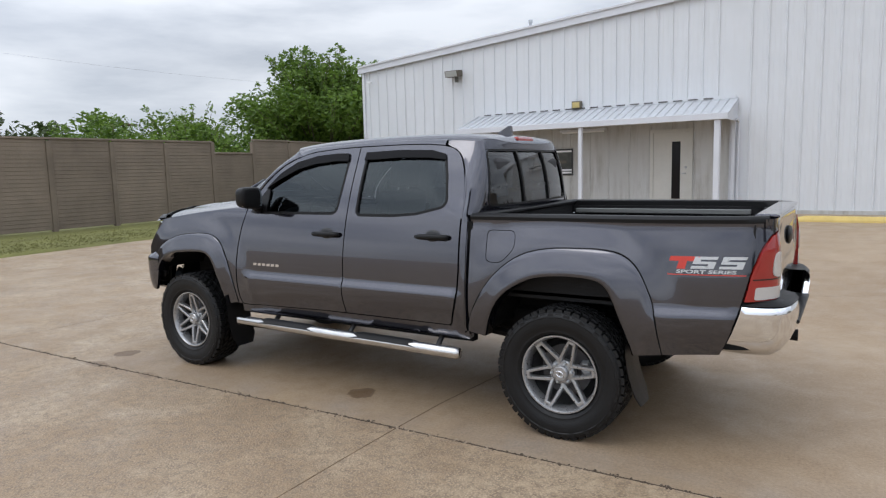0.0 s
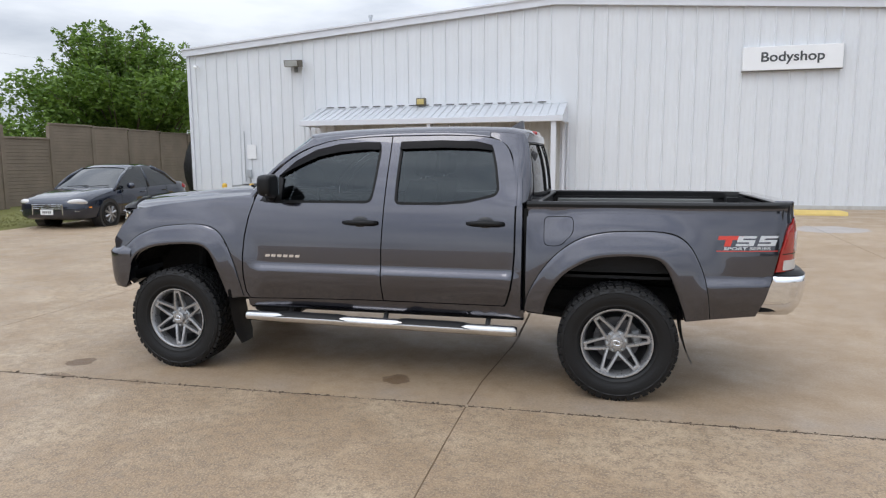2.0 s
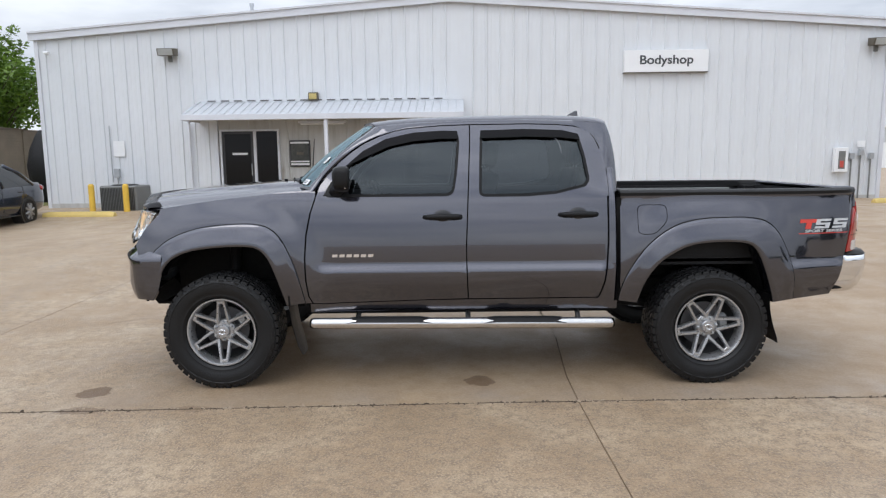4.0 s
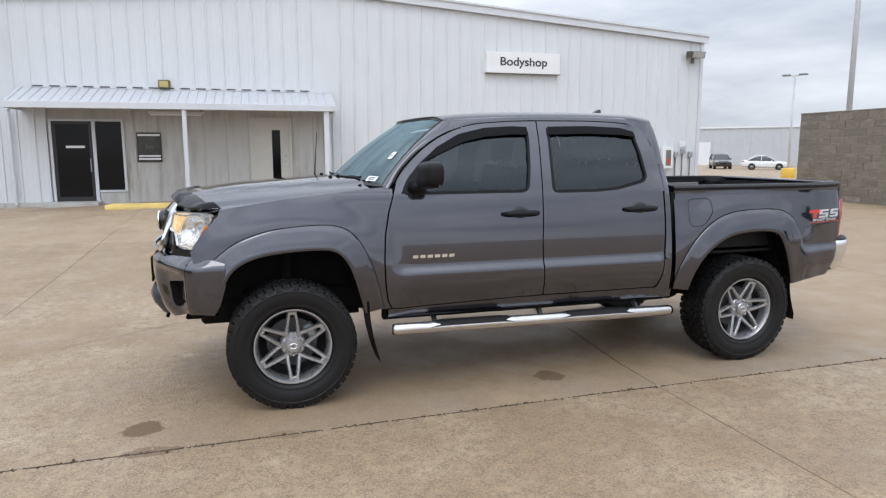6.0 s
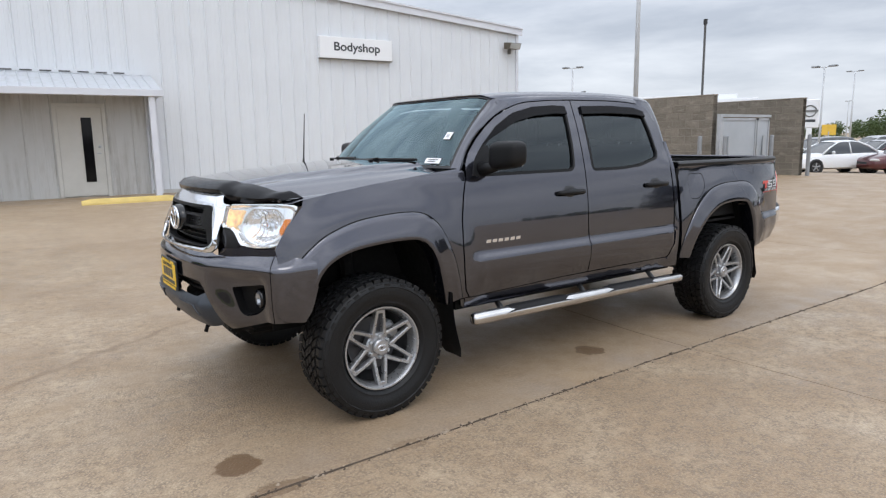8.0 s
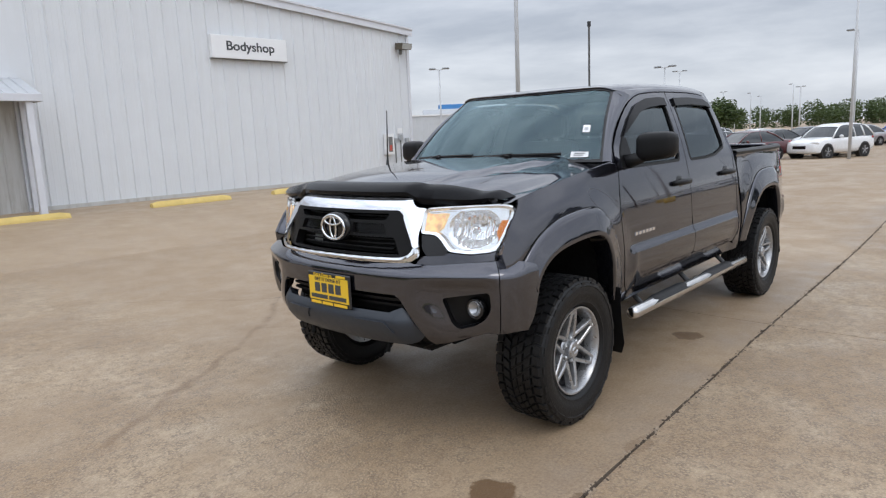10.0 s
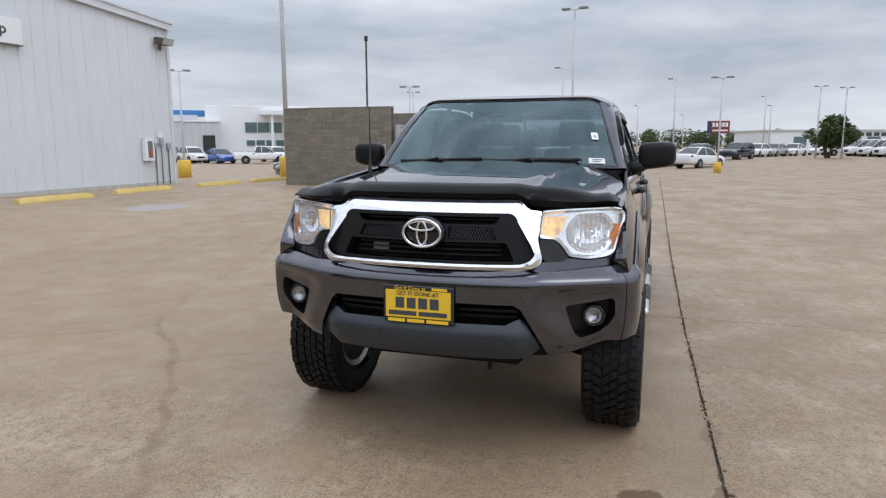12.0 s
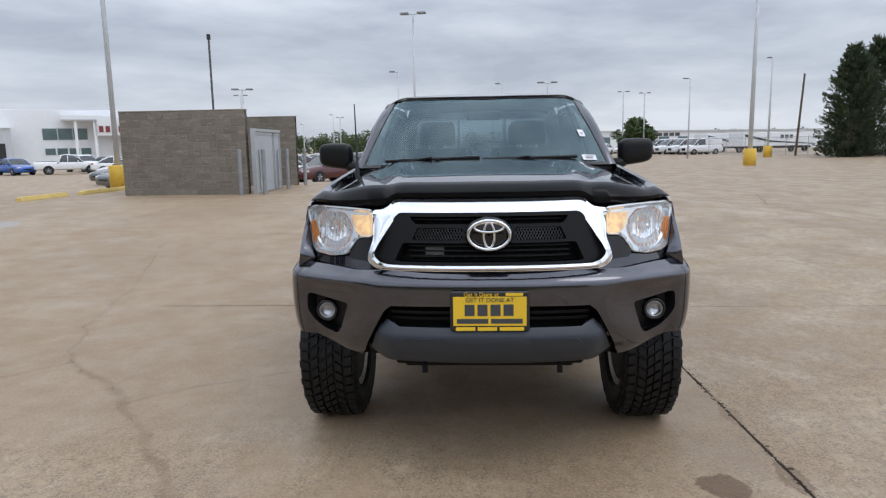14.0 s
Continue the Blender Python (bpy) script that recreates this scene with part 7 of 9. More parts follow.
def lamp_skin(u, z, d=0.0):
    """The lamps' face: along the nose, then wrapped back along the fender."""
    if abs(u) <= 0.79:
        return nose(u, z, d)
    s = abs(u) - 0.79
    return Vector((nose_x(0.79) + 0.20 * (z - 1.0) - d * (1 - 4 * s) + 0.9 * s, math.copysign(0.79 + 0.80 * s - 1.2 * s * s + d * 5 * s, u), z))


def lamp_map(d=0.0):
    return lambda u, z: lamp_skin(u, z, d)


for q in (1, -1):
    lamp = [(q * u, z) for u, z in LAMP]
    hl = panel("headlamp", lamp, lamp_map(0.004), (-1, 0, 0), M_LENS, truck, (), 0.03, 0, "clear headlamp with amber signal")
    hl.visible_shadow = False

    def dish(u, z, q=q):
        # an oval bowl with fine upright flutes inside a smooth bezel
        w = abs(u)
        r = math.hypot((w - 0.700) / 0.100, (z - 1.072) / 0.092)
        bowl = 1 - ss(0.55, 1.02, r)
        zig = abs((w * 52) % 1.0 - 0.5) * 2
        return lamp_skin(u, z, -0.022 - 0.045 * bowl - 0.012 * (1 - min(r, 1)) + 0.011 * zig * (1 - ss(0.80, 0.95, r)) * ss(0.22, 0.4, r))
    panel("lamp_housing", grown(lamp, 0.004), dish, (-1, 0, 0), M_REFLECT, hl, (), 0.005, 0, "fluted silver reflector", e=0.002)
    loft("lamp_rim", [[lamp_skin(u, z, 0.003) for u, z in lamp + lamp[:1]], [lamp_skin(u, z, -0.003) for u, z in grown(lamp, -0.012) + grown(lamp, -0.012)[:1]], [lamp_skin(u, z, -0.045) for u, z in grown(lamp, -0.014) + grown(lamp, -0.014)[:1]]], M_REFLECT, hl, 90)
    brow = [(0.512, 1.150), (0.62, 1.156), (0.79, 1.158), (0.838, 1.148), (0.840, 1.160), (0.79, 1.170), (0.62, 1.167), (0.512, 1.161)]
    panel("lamp_brow", [(q * u, z) for u, z in brow], lamp_map(-0.006), (-1, 0, 0), M_REFLECT, hl, (), 0.02, 0.03, "pale silver upper trim")
    c = nose(q * 0.700, 1.072, -0.060)
    bm = bmesh.new()
    bmesh.ops.create_uvsphere(bm, u_segments=14, v_segments=8, radius=0.020, matrix=Matrix.Translation((c.x - 0.02, c.y, c.z)))
    part("bulb_shield", bm, M_CHROME, hl, smooth=True)
    panel("turn_signal", fillet([(q * 0.508, 1.064), (q * 0.562, 1.062), (q * 0.584, 1.078), (q * 0.606, 1.146), (q * 0.514, 1.146)], 0.006), nose_map(-0.008), (-1, 0, 0), M_LIT, hl, (), 0.03, 0.02, "lit amber-white parking lamp")
    panel("side_marker", fillet([(q * 0.812, 1.002), (q * 0.832, 1.058), (q * 0.848, 1.106), (q * 0.812, 1.108), (q * 0.794, 1.050)], 0.006), lamp_map(-0.004), (-1, 0, 0), M_AMBER, hl, (), 0.02, 0.02, "orange corner marker")
    panel("lamp_corner", [(q * 0.499, 1.050), (q * 0.558, 1.046), (q * 0.580, 1.026), (q * 0.616, 0.972), (q * 0.60, 0.955), (q * 0.530, 0.952), (q * 0.505, 0.985)], lamp_map(-0.003), (-1, 0, 0), M_GLOSSBLACK, hl, (), 0.04, 0.03, "black filler beside the grille")
    panel("lamp_apron", [(q * 0.50, 0.950), (q * 0.62, 0.966), (q * 0.70, 0.954), (q * 0.772, 0.960), (q * 0.812, 0.978), (q * 0.836, 1.042), (q * 0.860, 1.11), (q * 0.885, 1.08), (q * 0.885, 0.905), (q * 0.80, 0.900), (q * 0.56, 0.892), (q * 0.47, 0.900)], lamp_map(-0.010), (-1, 0, 0), M_PAINT, truck, (), 0.04, 0.03)
    panel("lamp_gap", [(q * 0.50, 0.90), (q * 0.79, 0.90), (q * 0.79, 1.20), (q * 0.50, 1.20)], nose_map(-0.10), (-1, 0, 0), M_DARK, truck, (), 0.08, 0)

# fender faces between the lamps and the wheel arch skins
for mir in (False, True):
    inner = [lamp_skin(-u, z, -0.002) for u, z in ((0.861, 1.166), (0.858, 1.115), (0.834, 1.050), (0.810, 0.984), (0.795, 0.950), (0.800, 0.925), (0.815, 0.895))]
    outer = [side(x, z) for x, z in ((-2.008, 1.170), (-2.048, 1.124), (-2.096, 1.076), (-2.142, 1.006), (-2.165, 0.965), (-2.158, 0.935), (-2.150, 0.895))]
    between = [p.lerp(q, 0.5) + Vector((-0.010, -0.008, 0)) for p, q in zip(inner, outer)]
    loft("fender_face", [inner, between, outer], M_PAINT, truck, 14, mirror=mir, auto=70)

# hood deflector: smoked strip that follows the hood's edge
rowsA, rowsB, rowsC, rowsD, rowsE = [], [], [], [], []
for y in np.linspace(-0.815, 0.815, 71):
    u = abs(y)
    x = nose_x(u) + 0.085 - 0.05 * ss(0.45, 0.75, u)
    step = ss(0.39, 0.46, u)
    zb = 1.222 - 0.040 * step + 0.016 * ss(0.60, 0.80, u)
    full = 1 - 0.75 * ss(0.77, 0.815, u)
    h = (max(hood_z(x + 0.085, y) + 0.012, zb + 0.045) - zb) * full
    rowsE.append((x + 0.030, y, zb + 0.004))
    rowsA.append((x, y, zb))
    rowsB.append((x - 0.014, y, zb + 0.35 * h))
    rowsC.append((x + 0.018, y, zb + 0.82 * h))
    rowsD.append((x + 0.085, y, zb + h))
rowsF = [(x + 0.004, y, z - 0.010) for x, y, z in rowsD]
loft("hood_deflector", [rowsE, rowsA, rowsB, rowsC, rowsD, rowsF], M_SMOKE, truck, 71, "smoked black hood deflector", auto=60)

# dealer plate
pl = empty("front_plate", pose(-2.468, 0, 0.765), "yellow dealer plate in a black frame", "")
pl.parent = truck
part("frame", new_box(0.0, 0.012, -0.163, 0.163, -0.084, 0.084, 0.006), M_BLACK, pl)
part("plate", new_box(-0.003, 0.004, -0.150, 0.150, -0.060, 0.062, 0.001), M_PLATE, pl)
TXT = Matrix.Translation((-0.005, 0, 0)) @ Matrix(((0, 0, -1, 0), (-1, 0, 0, 0), (0, 1, 0, 0), (0, 0, 0, 1)))
text_mesh("lettering", "GET IT DONE AT", 0.026, Matrix.Translation((0, 0, 0.048)) @ TXT, M_LETTER, pl, 0.0008)
text_mesh("lettering", "Get it Done at", 0.024, Matrix.Translation((0, 0.035, 0.0715)) @ TXT, M_PLATE, pl, 0.0008)
part("print_bar", new_box(-0.0045, -0.003, -0.135, -0.065, 0.066, 0.078), M_PLATE, pl)
for k in range(4):
    part("print_bar", new_box(-0.0045, -0.003, 0.062 - 0.053 * k, 0.103 - 0.053 * k, -0.018, 0.030, 0.0006), M_LETTER, pl, "bold dark bar")
for k in range(2):
    part("print_bar", new_box(-0.0045, -0.003, 0.006 - 0.14 * k, 0.135 - 0.14 * k, -0.050, -0.030), M_LETTER, pl)
for k, (a, b) in enumerate(((0.06, 0.14), (-0.03, 0.05), (-0.14, -0.04))):
    part("print_bar", new_box(-0.0045, -0.003, a, b, -0.080, -0.065), M_PLATE, pl)

# ---- truck: bed, tail ----
for mir in (False, True):
    xs = np.linspace(1.020, 2.655, 26)
    A = [(x, -(half_width(x, 1.262) + 0.004), 1.252) for x in xs]
    B = [(x, -(half_width(x, 1.262) + 0.006), 1.272) for x in xs]
    C = [(x, -(half_width(x, 1.262) - 0.012), 1.288) for x in xs]
    D = [(x, -min(0.765, half_width(x, 1.262) - 0.05), 1.288) for x in xs]
    E2 = [(x, y + 0.010, 1.280) for x, y, z in D]
    F2 = [(x, y + 0.010, 1.235) for x, y, z in D]
    loft("bed_rail_cap", [A, B, C, D, E2, F2], M_PLASTIC, truck, 40, mirror=mir, auto=50)
    s = 1 if mir else -1
    part("bed_inner_wall", new_box(1.05, 2.50, min(s * 0.76, s * 0.735), max(s * 0.76, s * 0.735), 0.80, 1.245), M_LINER, truck)
    for k in range(9):
        x = 1.12 + 0.165 * k
        part("liner_rib", new_box(x, x + 0.06, min(s * 0.735, s * 0.722), max(s * 0.735, s * 0.722), 0.82, 1.20, 0.005), M_LINER, truck)
    part("tie_down_rail", new_box(1.12, 2.40, min(s * 0.722, s * 0.69), max(s * 0.722, s * 0.69), 1.19, 1.225, 0.004), M_AC, truck)
    part("bed_gap_plate", new_box(1.000, 1.03, min(s * 0.84, s * 0.70), max(s * 0.84, s * 0.70), 0.55, 1.24), M_DARK, truck)
part("bed_floor", new_box(1.05, 2.60, -0.76, 0.76, 0.78, 0.82), M_LINER, truck)
part("bed_front_wall", new_box(1.035, 1.075, -0.80, 0.80, 0.60, 1.262, 0.006), M_LINER, truck)
part("bed_front_cap", new_box(1.03, 1.10, -0.80, 0.80, 1.258, 1.290, 0.010), M_PLASTIC, truck)
for y in (-0.62, 0.62):
    part("tie_down_hook", new_box(1.10, 1.14, y - 0.015, y + 0.015, 1.16, 1.20, 0.006), M_CHROME, truck)
part("latch_striker", new_box(2.50, 2.56, 0.66, 0.72, 1.19, 1.24, 0.008), M_CHROME, truck)


def gate_map(y, z):
    return Vector((2.690 + 0.012 * math.sin(math.pi * (z - 0.8) / 0.48) - 0.006 * (abs(y) / 0.60) ** 3 - 0.010 * ss(1.0, 1.04, z) * (1 - ss(1.2, 1.24, z)) * (1 - ss(0.45, 0.5, abs(y))), y, z))


tg = panel("tailgate", fillet([(-0.596, 0.80), (0.596, 0.80), (0.596, 1.272), (-0.596, 1.272)], 0.03), gate_map, (1, 0, 0), M_PAINT, truck, (), 0.05, 0.06)
part("gate_inner", new_box(2.580, 2.597, -0.596, 0.596, 0.82, 1.255), M_LINER, tg)
part("gate_cap", new_box(2.575, 2.694, -0.596, 0.596, 1.268, 1.290, 0.009), M_PAINT, tg)
bm = bmesh.new()
bmesh.ops.create_uvsphere(bm, u_segments=20, v_segments=8, radius=1, matrix=Matrix.Translation((2.694, 0, 1.13)) @ Matrix.Diagonal((0.018, 0.10, 0.055, 1)))
part("gate_handle", bm, M_PLASTIC, tg, "black gate handle", smooth=True)

TAIL = Plan([(2.40, 0.820), (2.48, 0.803), (2.56, 0.782), (2.625, 0.745), (2.672, 0.695), (2.695, 0.650), (2.700, 0.600)])


def tail_map(d=0.0):
    def f(s, z):
        p, n = TAIL.point(s)
        k = 0.016 * ss(1.10, 1.24, z)
        return Vector((p.x + abs(n.x) * d - k * abs(n.x), -(p.y + abs(n.y) * d - k), z))
    return f


def tx(x):
    return TAIL.of_x(x)


TL = TAIL.s[-1]
for mir in (False, True):
    out_ = [(tx(2.559), 0.858), (tx(2.573), 0.917), (tx(2.590), 0.988), (tx(2.608), 1.045), (tx(2.628), 1.101), (tx(2.654), 1.154), (tx(2.677), 1.188), (TL - 0.03, 1.203), (TL - 0.010, 1.19), (TL - 0.004, 1.05), (TL - 0.006, 0.868)]
    tl = panel("tail_lamp", out_, tail_map(0.006), (0.7, -0.7, 0), M_TAILRED, truck, (), 0.03, 0.03, "red and clear wraparound tail lamp", mirror=mir)
    panel("reverse_lens", fillet([(TL - 0.100, 0.985), (TL - 0.012, 0.975), (TL - 0.010, 1.08), (TL - 0.04, 1.110), (TL - 0.08, 1.100), (TL - 0.094, 1.05)], 0.03), tail_map(0.012), (0.7, -0.7, 0), M_TAILCLEAR, tl, (), 0.03, 0.008, "clear reversing lens", mirror=mir)
    panel("lower_lens", fillet([(tx(2.598), 0.868), (TL - 0.012, 0.872), (TL - 0.012, 0.932), (tx(2.606), 0.932)], 0.012), tail_map(0.010), (0.7, -0.7, 0), M_TAILCLEAR, tl, (), 0.03, 0.006, "clear lower lens", mirror=mir)
    panel("lens_line", [(tx(2.592), 0.968), (TL - 0.01, 0.968), (TL - 0.01, 0.974), (tx(2.594), 0.974)], tail_map(0.008), (0.7, -0.7, 0), M_GLOSSBLACK, tl, (), 0.04, 0, mirror=mir)
    panel("lens_shine", [(tx(2.605), 1.00), (TL - 0.105, 1.00), (TL - 0.100, 1.06), (tx(2.625), 1.065)], tail_map(0.009), (0.7, -0.7, 0), M_TAILRED, tl, (), 0.03, 0.003, mirror=mir)
    panel("lamp_back", [(tx(2.43), 0.60), (TL, 0.60), (TL, 1.24), (tx(2.43), 1.24)], tail_map(-0.03), (0.7, -0.7, 0), M_DARK, truck, (), 0.06, 0, mirror=mir)
    post = [(tx(2.650), 1.160), (tx(2.675), 1.194), (TL - 0.03, 1.210), (TL - 0.004, 1.20), (TL + 0.0, 1.20), (TL + 0.0, 1.272), (tx(2.652), 1.272)]
    panel("bed_corner", post, tail_map(0.002), (0.7, -0.7, 0), M_PAINT, truck, (), 0.03, 0.02, mirror=mir)

RB = Plan([(2.79, 0.0), (2.79, 0.34), (2.785, 0.55), (2.768, 0.665), (2.730, 0.735), (2.66, 0.772), (2.56, 0.790), (2.455, 0.805)])
RPROF = smooth_table([(0.56, 0.10), (0.60, 0.05), (0.66, 0.018), (0.74, 0.004), (0.80, 0.0), (0.835, 0.006), (0.85, 0.03)])


def rb_map(d=0.0):
    def f(s, z):
        p, n = RB.point(s)
        q = lerp_table(RPROF, z) - d
        return Vector((p.x - abs(n.x) * q, math.copysign(p.y - abs(n.y) * q, s if s else 1), z))
    return f


ru = RB.of_u
RL = RB.s[-1]
hb = [(0, 0.70), (ru(0.40), 0.70), (ru(0.50), 0.838), (RL - 0.100, 0.838), (RL - 0.088, 0.79), (RL - 0.055, 0.69), (RL - 0.012, 0.582), (RL - 0.10, 0.572), (ru(0.60), 0.570), (0, 0.570)]
rb = panel("rear_bumper", hb + [(-s, z) for s, z in hb[-2:0:-1]], rb_map(), (1, 0, 0), M_CHROME, truck, (), 0.04, 0.03, "chrome step bumper")
for q in (1, -1):
    A = [rb_map(0.004)(q * s, 0.838) for s in np.linspace(ru(0.42), RL - 0.100, 24)]
    B = [rb_map(0.002)(q * s, 0.862) for s in np.linspace(ru(0.42), RL - 0.100, 24)]
    C = [Vector((min(p.x, 2.79) - (0.10 if p.x > 2.62 else 0.03), p.y * 0.86, 0.868)) for p in B]
    loft("step_pad", [A, B, C], M_PLASTIC, rb, 24, "black step pad", auto=50)
part("step_pad", new_box(2.64, 2.79, -0.42, 0.42, 0.690, 0.712, 0.006), M_PLASTIC, rb, "black step pad")
part("bumper_core", new_box(2.40, 2.62, -0.68, 0.68, 0.60, 0.84), M_DARK, truck)
bm = bmesh.new()
tube(bm, [(2.60, 0, 0.53), (2.76, 0, 0.53)], 0.035, 8)
part("hitch", bm, M_DARK, truck)

# side graphic as plain slanted bars, with its caption
gx, gz = 2.212, 1.024
dc = empty("side_graphic", pose(0, 0, 0), "red and silver bar graphic with caption", "")
dc.parent = truck


def decal(name, pts, mat, d=0.0015):
    panel(name, pts, offset_side(d), OUT, mat, dc, (), 0.05, 0)


def bar(x0, x1, z0, z1, mat, lean=0.25, d=0.0018, name="graphic_bar"):
    decal(name, [(x0 + lean * (z0 - gz), z0), (x1 + lean * (z0 - gz), z0), (x1 + lean * (z1 - gz), z1), (x0 + lean * (z1 - gz), z1)], mat, d)


bar(gx - 0.014, gx + 0.126, gz + 0.038, gz + 0.062, M_DECALRED)
bar(gx + 0.033, gx + 0.073, gz - 0.002, gz + 0.038, M_DECALRED)
for k in range(2):
    a = gx + 0.099 + 0.132 * k
    w = 0.108
    for z0, z1 in ((0.0, 0.014), (0.024, 0.037), (0.047, 0.062)):
        bar(a, a + w, gz + z0, gz + z1, M_DECALGREY, 0.35)
    bar(a, a + 0.033, gz + 0.035, gz + 0.049, M_DECALGREY, 0.35, 0.0019)
    bar(a + w - 0.033, a + w, gz + 0.012, gz + 0.026, M_DECALGREY, 0.35, 0.0019)
bar(gx - 0.011, gx + 0.357, gz - 0.034, gz - 0.029, M_DECALRED, 0)
cap = text_mesh("caption", "SPORT SERIES", 0.0245, Matrix.Translation((gx + 0.172, 0, gz - 0.0165)) @ pose(0, 0, 0, 90) @ Matrix(((1, 0.2, 0, 0), (0, 1, 0, 0), (0, 0, 1, 0), (0, 0, 0, 1))), M_DECALGREY, dc, 0.0004, sx=1.90, bold=0.0006)
for v in cap.data.vertices:
    v.co.y = v.co.y - half_width(v.co.x, v.co.z) - 0.0028
post = new_box(2.49, 2.60, -0.735, -0.60, 0.82, 1.245)
part("bed_corner_post", post, M_LINER, truck)
part("bed_corner_post", new_box(2.49, 2.60, 0.60, 0.735, 0.82, 1.245), M_LINER, truck)

# ---- truck: wheels ----


def build_wheel():
    w = empty("wheel", pose(-1.618, -0.80, 0.388), "six-spoke silver alloy wheel with knobbly tyre", "")
    w.parent = truck
    bm = bmesh.new()
    halfp = [(0.236, 0.100), (0.248, 0.118), (0.262, 0.128), (0.272, 0.127), (0.285, 0.134), (0.318, 0.140), (0.345, 0.138), (0.350, 0.142), (0.360, 0.139), (0.374, 0.130), (0.381, 0.112)]
    prof = [(r, -o) for r, o in halfp] + [(0.382, -0.06), (0.3825, 0.0), (0.382, 0.06)] + [(r, o) for r, o in halfp[::-1]] + [(0.225, 0.05), (0.225, -0.05)]
    lathe(bm, prof, 72, "Y")
    part("tyre", bm, M_RUBBER, w, "black all-terrain tyre", auto=38)
    # tread: shoulder lugs and staggered centre blocks
    bm = bmesh.new()
    N = 46

    def block(a, y0, y1, wa, r0, r1, skew):
        vs = []
        for r, k in ((r0, 1.0), (r1, 0.86)):
            for y, da in ((y0, -1), (y1, -1), (y1, 1), (y0, 1)):
                yy = (y0 + y1) / 2 + (y - (y0 + y1) / 2) * k
                t = a + da * wa * k / 2 + skew * (yy - (y0 + y1) / 2)
                vs.append(bm.verts.new((r * math.cos(t), yy, r * math.sin(t))))
        for q in ((4, 5, 6, 7), (0, 1, 5, 4), (1, 2, 6, 5), (2, 3, 7, 6), (3, 0, 4, 7)):
            bm.faces.new([vs[i] for i in q])

    rng = random.Random(5)
    for k in range(N):
        a = 2 * math.pi * k / N
        da = 2 * math.pi / N
        for s in (-1, 1):
            o = 0.0 if s < 0 else da / 2
            ln = 0.004 * (k % 2)
            block(a + o, min(s * 0.086, s * (0.124 + ln)), max(s * 0.086, s * (0.124 + ln)), da * 0.84, 0.372, 0.3940, s * 0.4)
            block(a + o, min(s * 0.118, s * (0.137 + ln)), max(s * 0.118, s * (0.137 + ln)), da * 0.80, 0.345, 0.370, 0)
            block(a + o + da * 0.35, min(s * 0.040, s * 0.078), max(s * 0.040, s * 0.078), da * 0.80, 0.376, 0.3965, -s * 1.6)
        block(a + da * 0.15, -0.032, 0.0, da * 0.80, 0.376, 0.3965, 1.8)
        block(a + da * 0.62, 0.002, 0.033, da * 0.80, 0.376, 0.3965, 1.8)
    bmesh.ops.recalc_face_normals(bm, faces=bm.faces)
    part("tread", bm, M_RUBBER, w, "chunky tread blocks")
    # rim
    bm = bmesh.new()
    lathe(bm, [(0.237, -0.108), (0.236, -0.116), (0.228, -0.116), (0.220, -0.106), (0.212, -0.075), (0.206, -0.02), (0.204, 0.10), (0.236, 0.11)], 64, "Y", (0, 0, 0), False)
    part("rim", bm, M_ALLOY, w, "silver alloy rim", auto=40)
    bm = bmesh.new()
    lathe(bm, [(0.203, -0.045), (0.203, 0.098), (0.01, 0.098)], 48, "Y", (0, 0, 0), False)
    part("barrel", bm, M_ALLOY_DARK, w, smooth=True)
    bm = bmesh.new()
    lathe(bm, [(0.155, 0.01), (0.155, 0.028), (0.01, 0.028), (0.01, 0.01)], 40, "Y")
    part("brake_disc", bm, M_ALLOY_DARK, w)
    bm = bmesh.new()
    for a in (radians(150),):
        box(bm, -0.05, 0.05, -0.02, 0.05, 0.10, 0.165, 0.012, m=pose(0, 0, 0, 0, 60, 0))
    part("caliper", bm, M_GALV, w)
    for k in range(6):
        th = radians(90 + 60 * k)
        bm = bmesh.new()
        for s in (-1, 1):
            pts = []
            for r, da, wd, yf, dp in ((0.066, 0.60, 0.024, -0.074, 0.030), (0.098, 0.36, 0.022, -0.082, 0.030), (0.150, 0.185, 0.020, -0.092, 0.034), (0.217, 0.078, 0.021, -0.102, 0.040)):
                a = th + s * da
                c = Vector((r * math.cos(a), 0, r * math.sin(a)))
                t = Vector((-math.sin(th), 0, math.cos(th))) * wd * 0.5
                pts.append([c - t * 1.15 + Vector((0, yf + dp, 0)), c - t + Vector((0, yf + 0.006, 0)), c - t * 0.6 + Vector((0, yf, 0)), c + t * 0.6 + Vector((0, yf, 0)), c + t + Vector((0, yf + 0.006, 0)), c + t * 1.15 + Vector((0, yf + dp, 0))])
            rows = [[bm.verts.new(p) for p in q] for q in pts]
            for a, b in zip(rows, rows[1:]):
                for j in range(5):
                    bm.faces.new((a[j], a[j + 1], b[j + 1], b[j]))
            bm.faces.new(rows[-1])
        box(bm, -0.026, 0.026, -0.100, -0.062, 0.196, 0.218, 0.004, m=pose(0, 0, 0, 0, 90 - math.degrees(th), 0))
        bmesh.ops.recalc_face_normals(bm, faces=bm.faces)
        part("spoke", bm, M_ALLOY, w)
        a = th
        bm = bmesh.new()
        tube(bm, [(0.062 * math.cos(a), -0.045, 0.062 * math.sin(a)), (0.062 * math.cos(a), -0.078, 0.062 * math.sin(a)), (0.062 * math.cos(a), -0.084, 0.062 * math.sin(a))], [0.011, 0.011, 0.006], 6)
        part("lug_nut", bm, M_GALV, w)
    bm = bmesh.new()
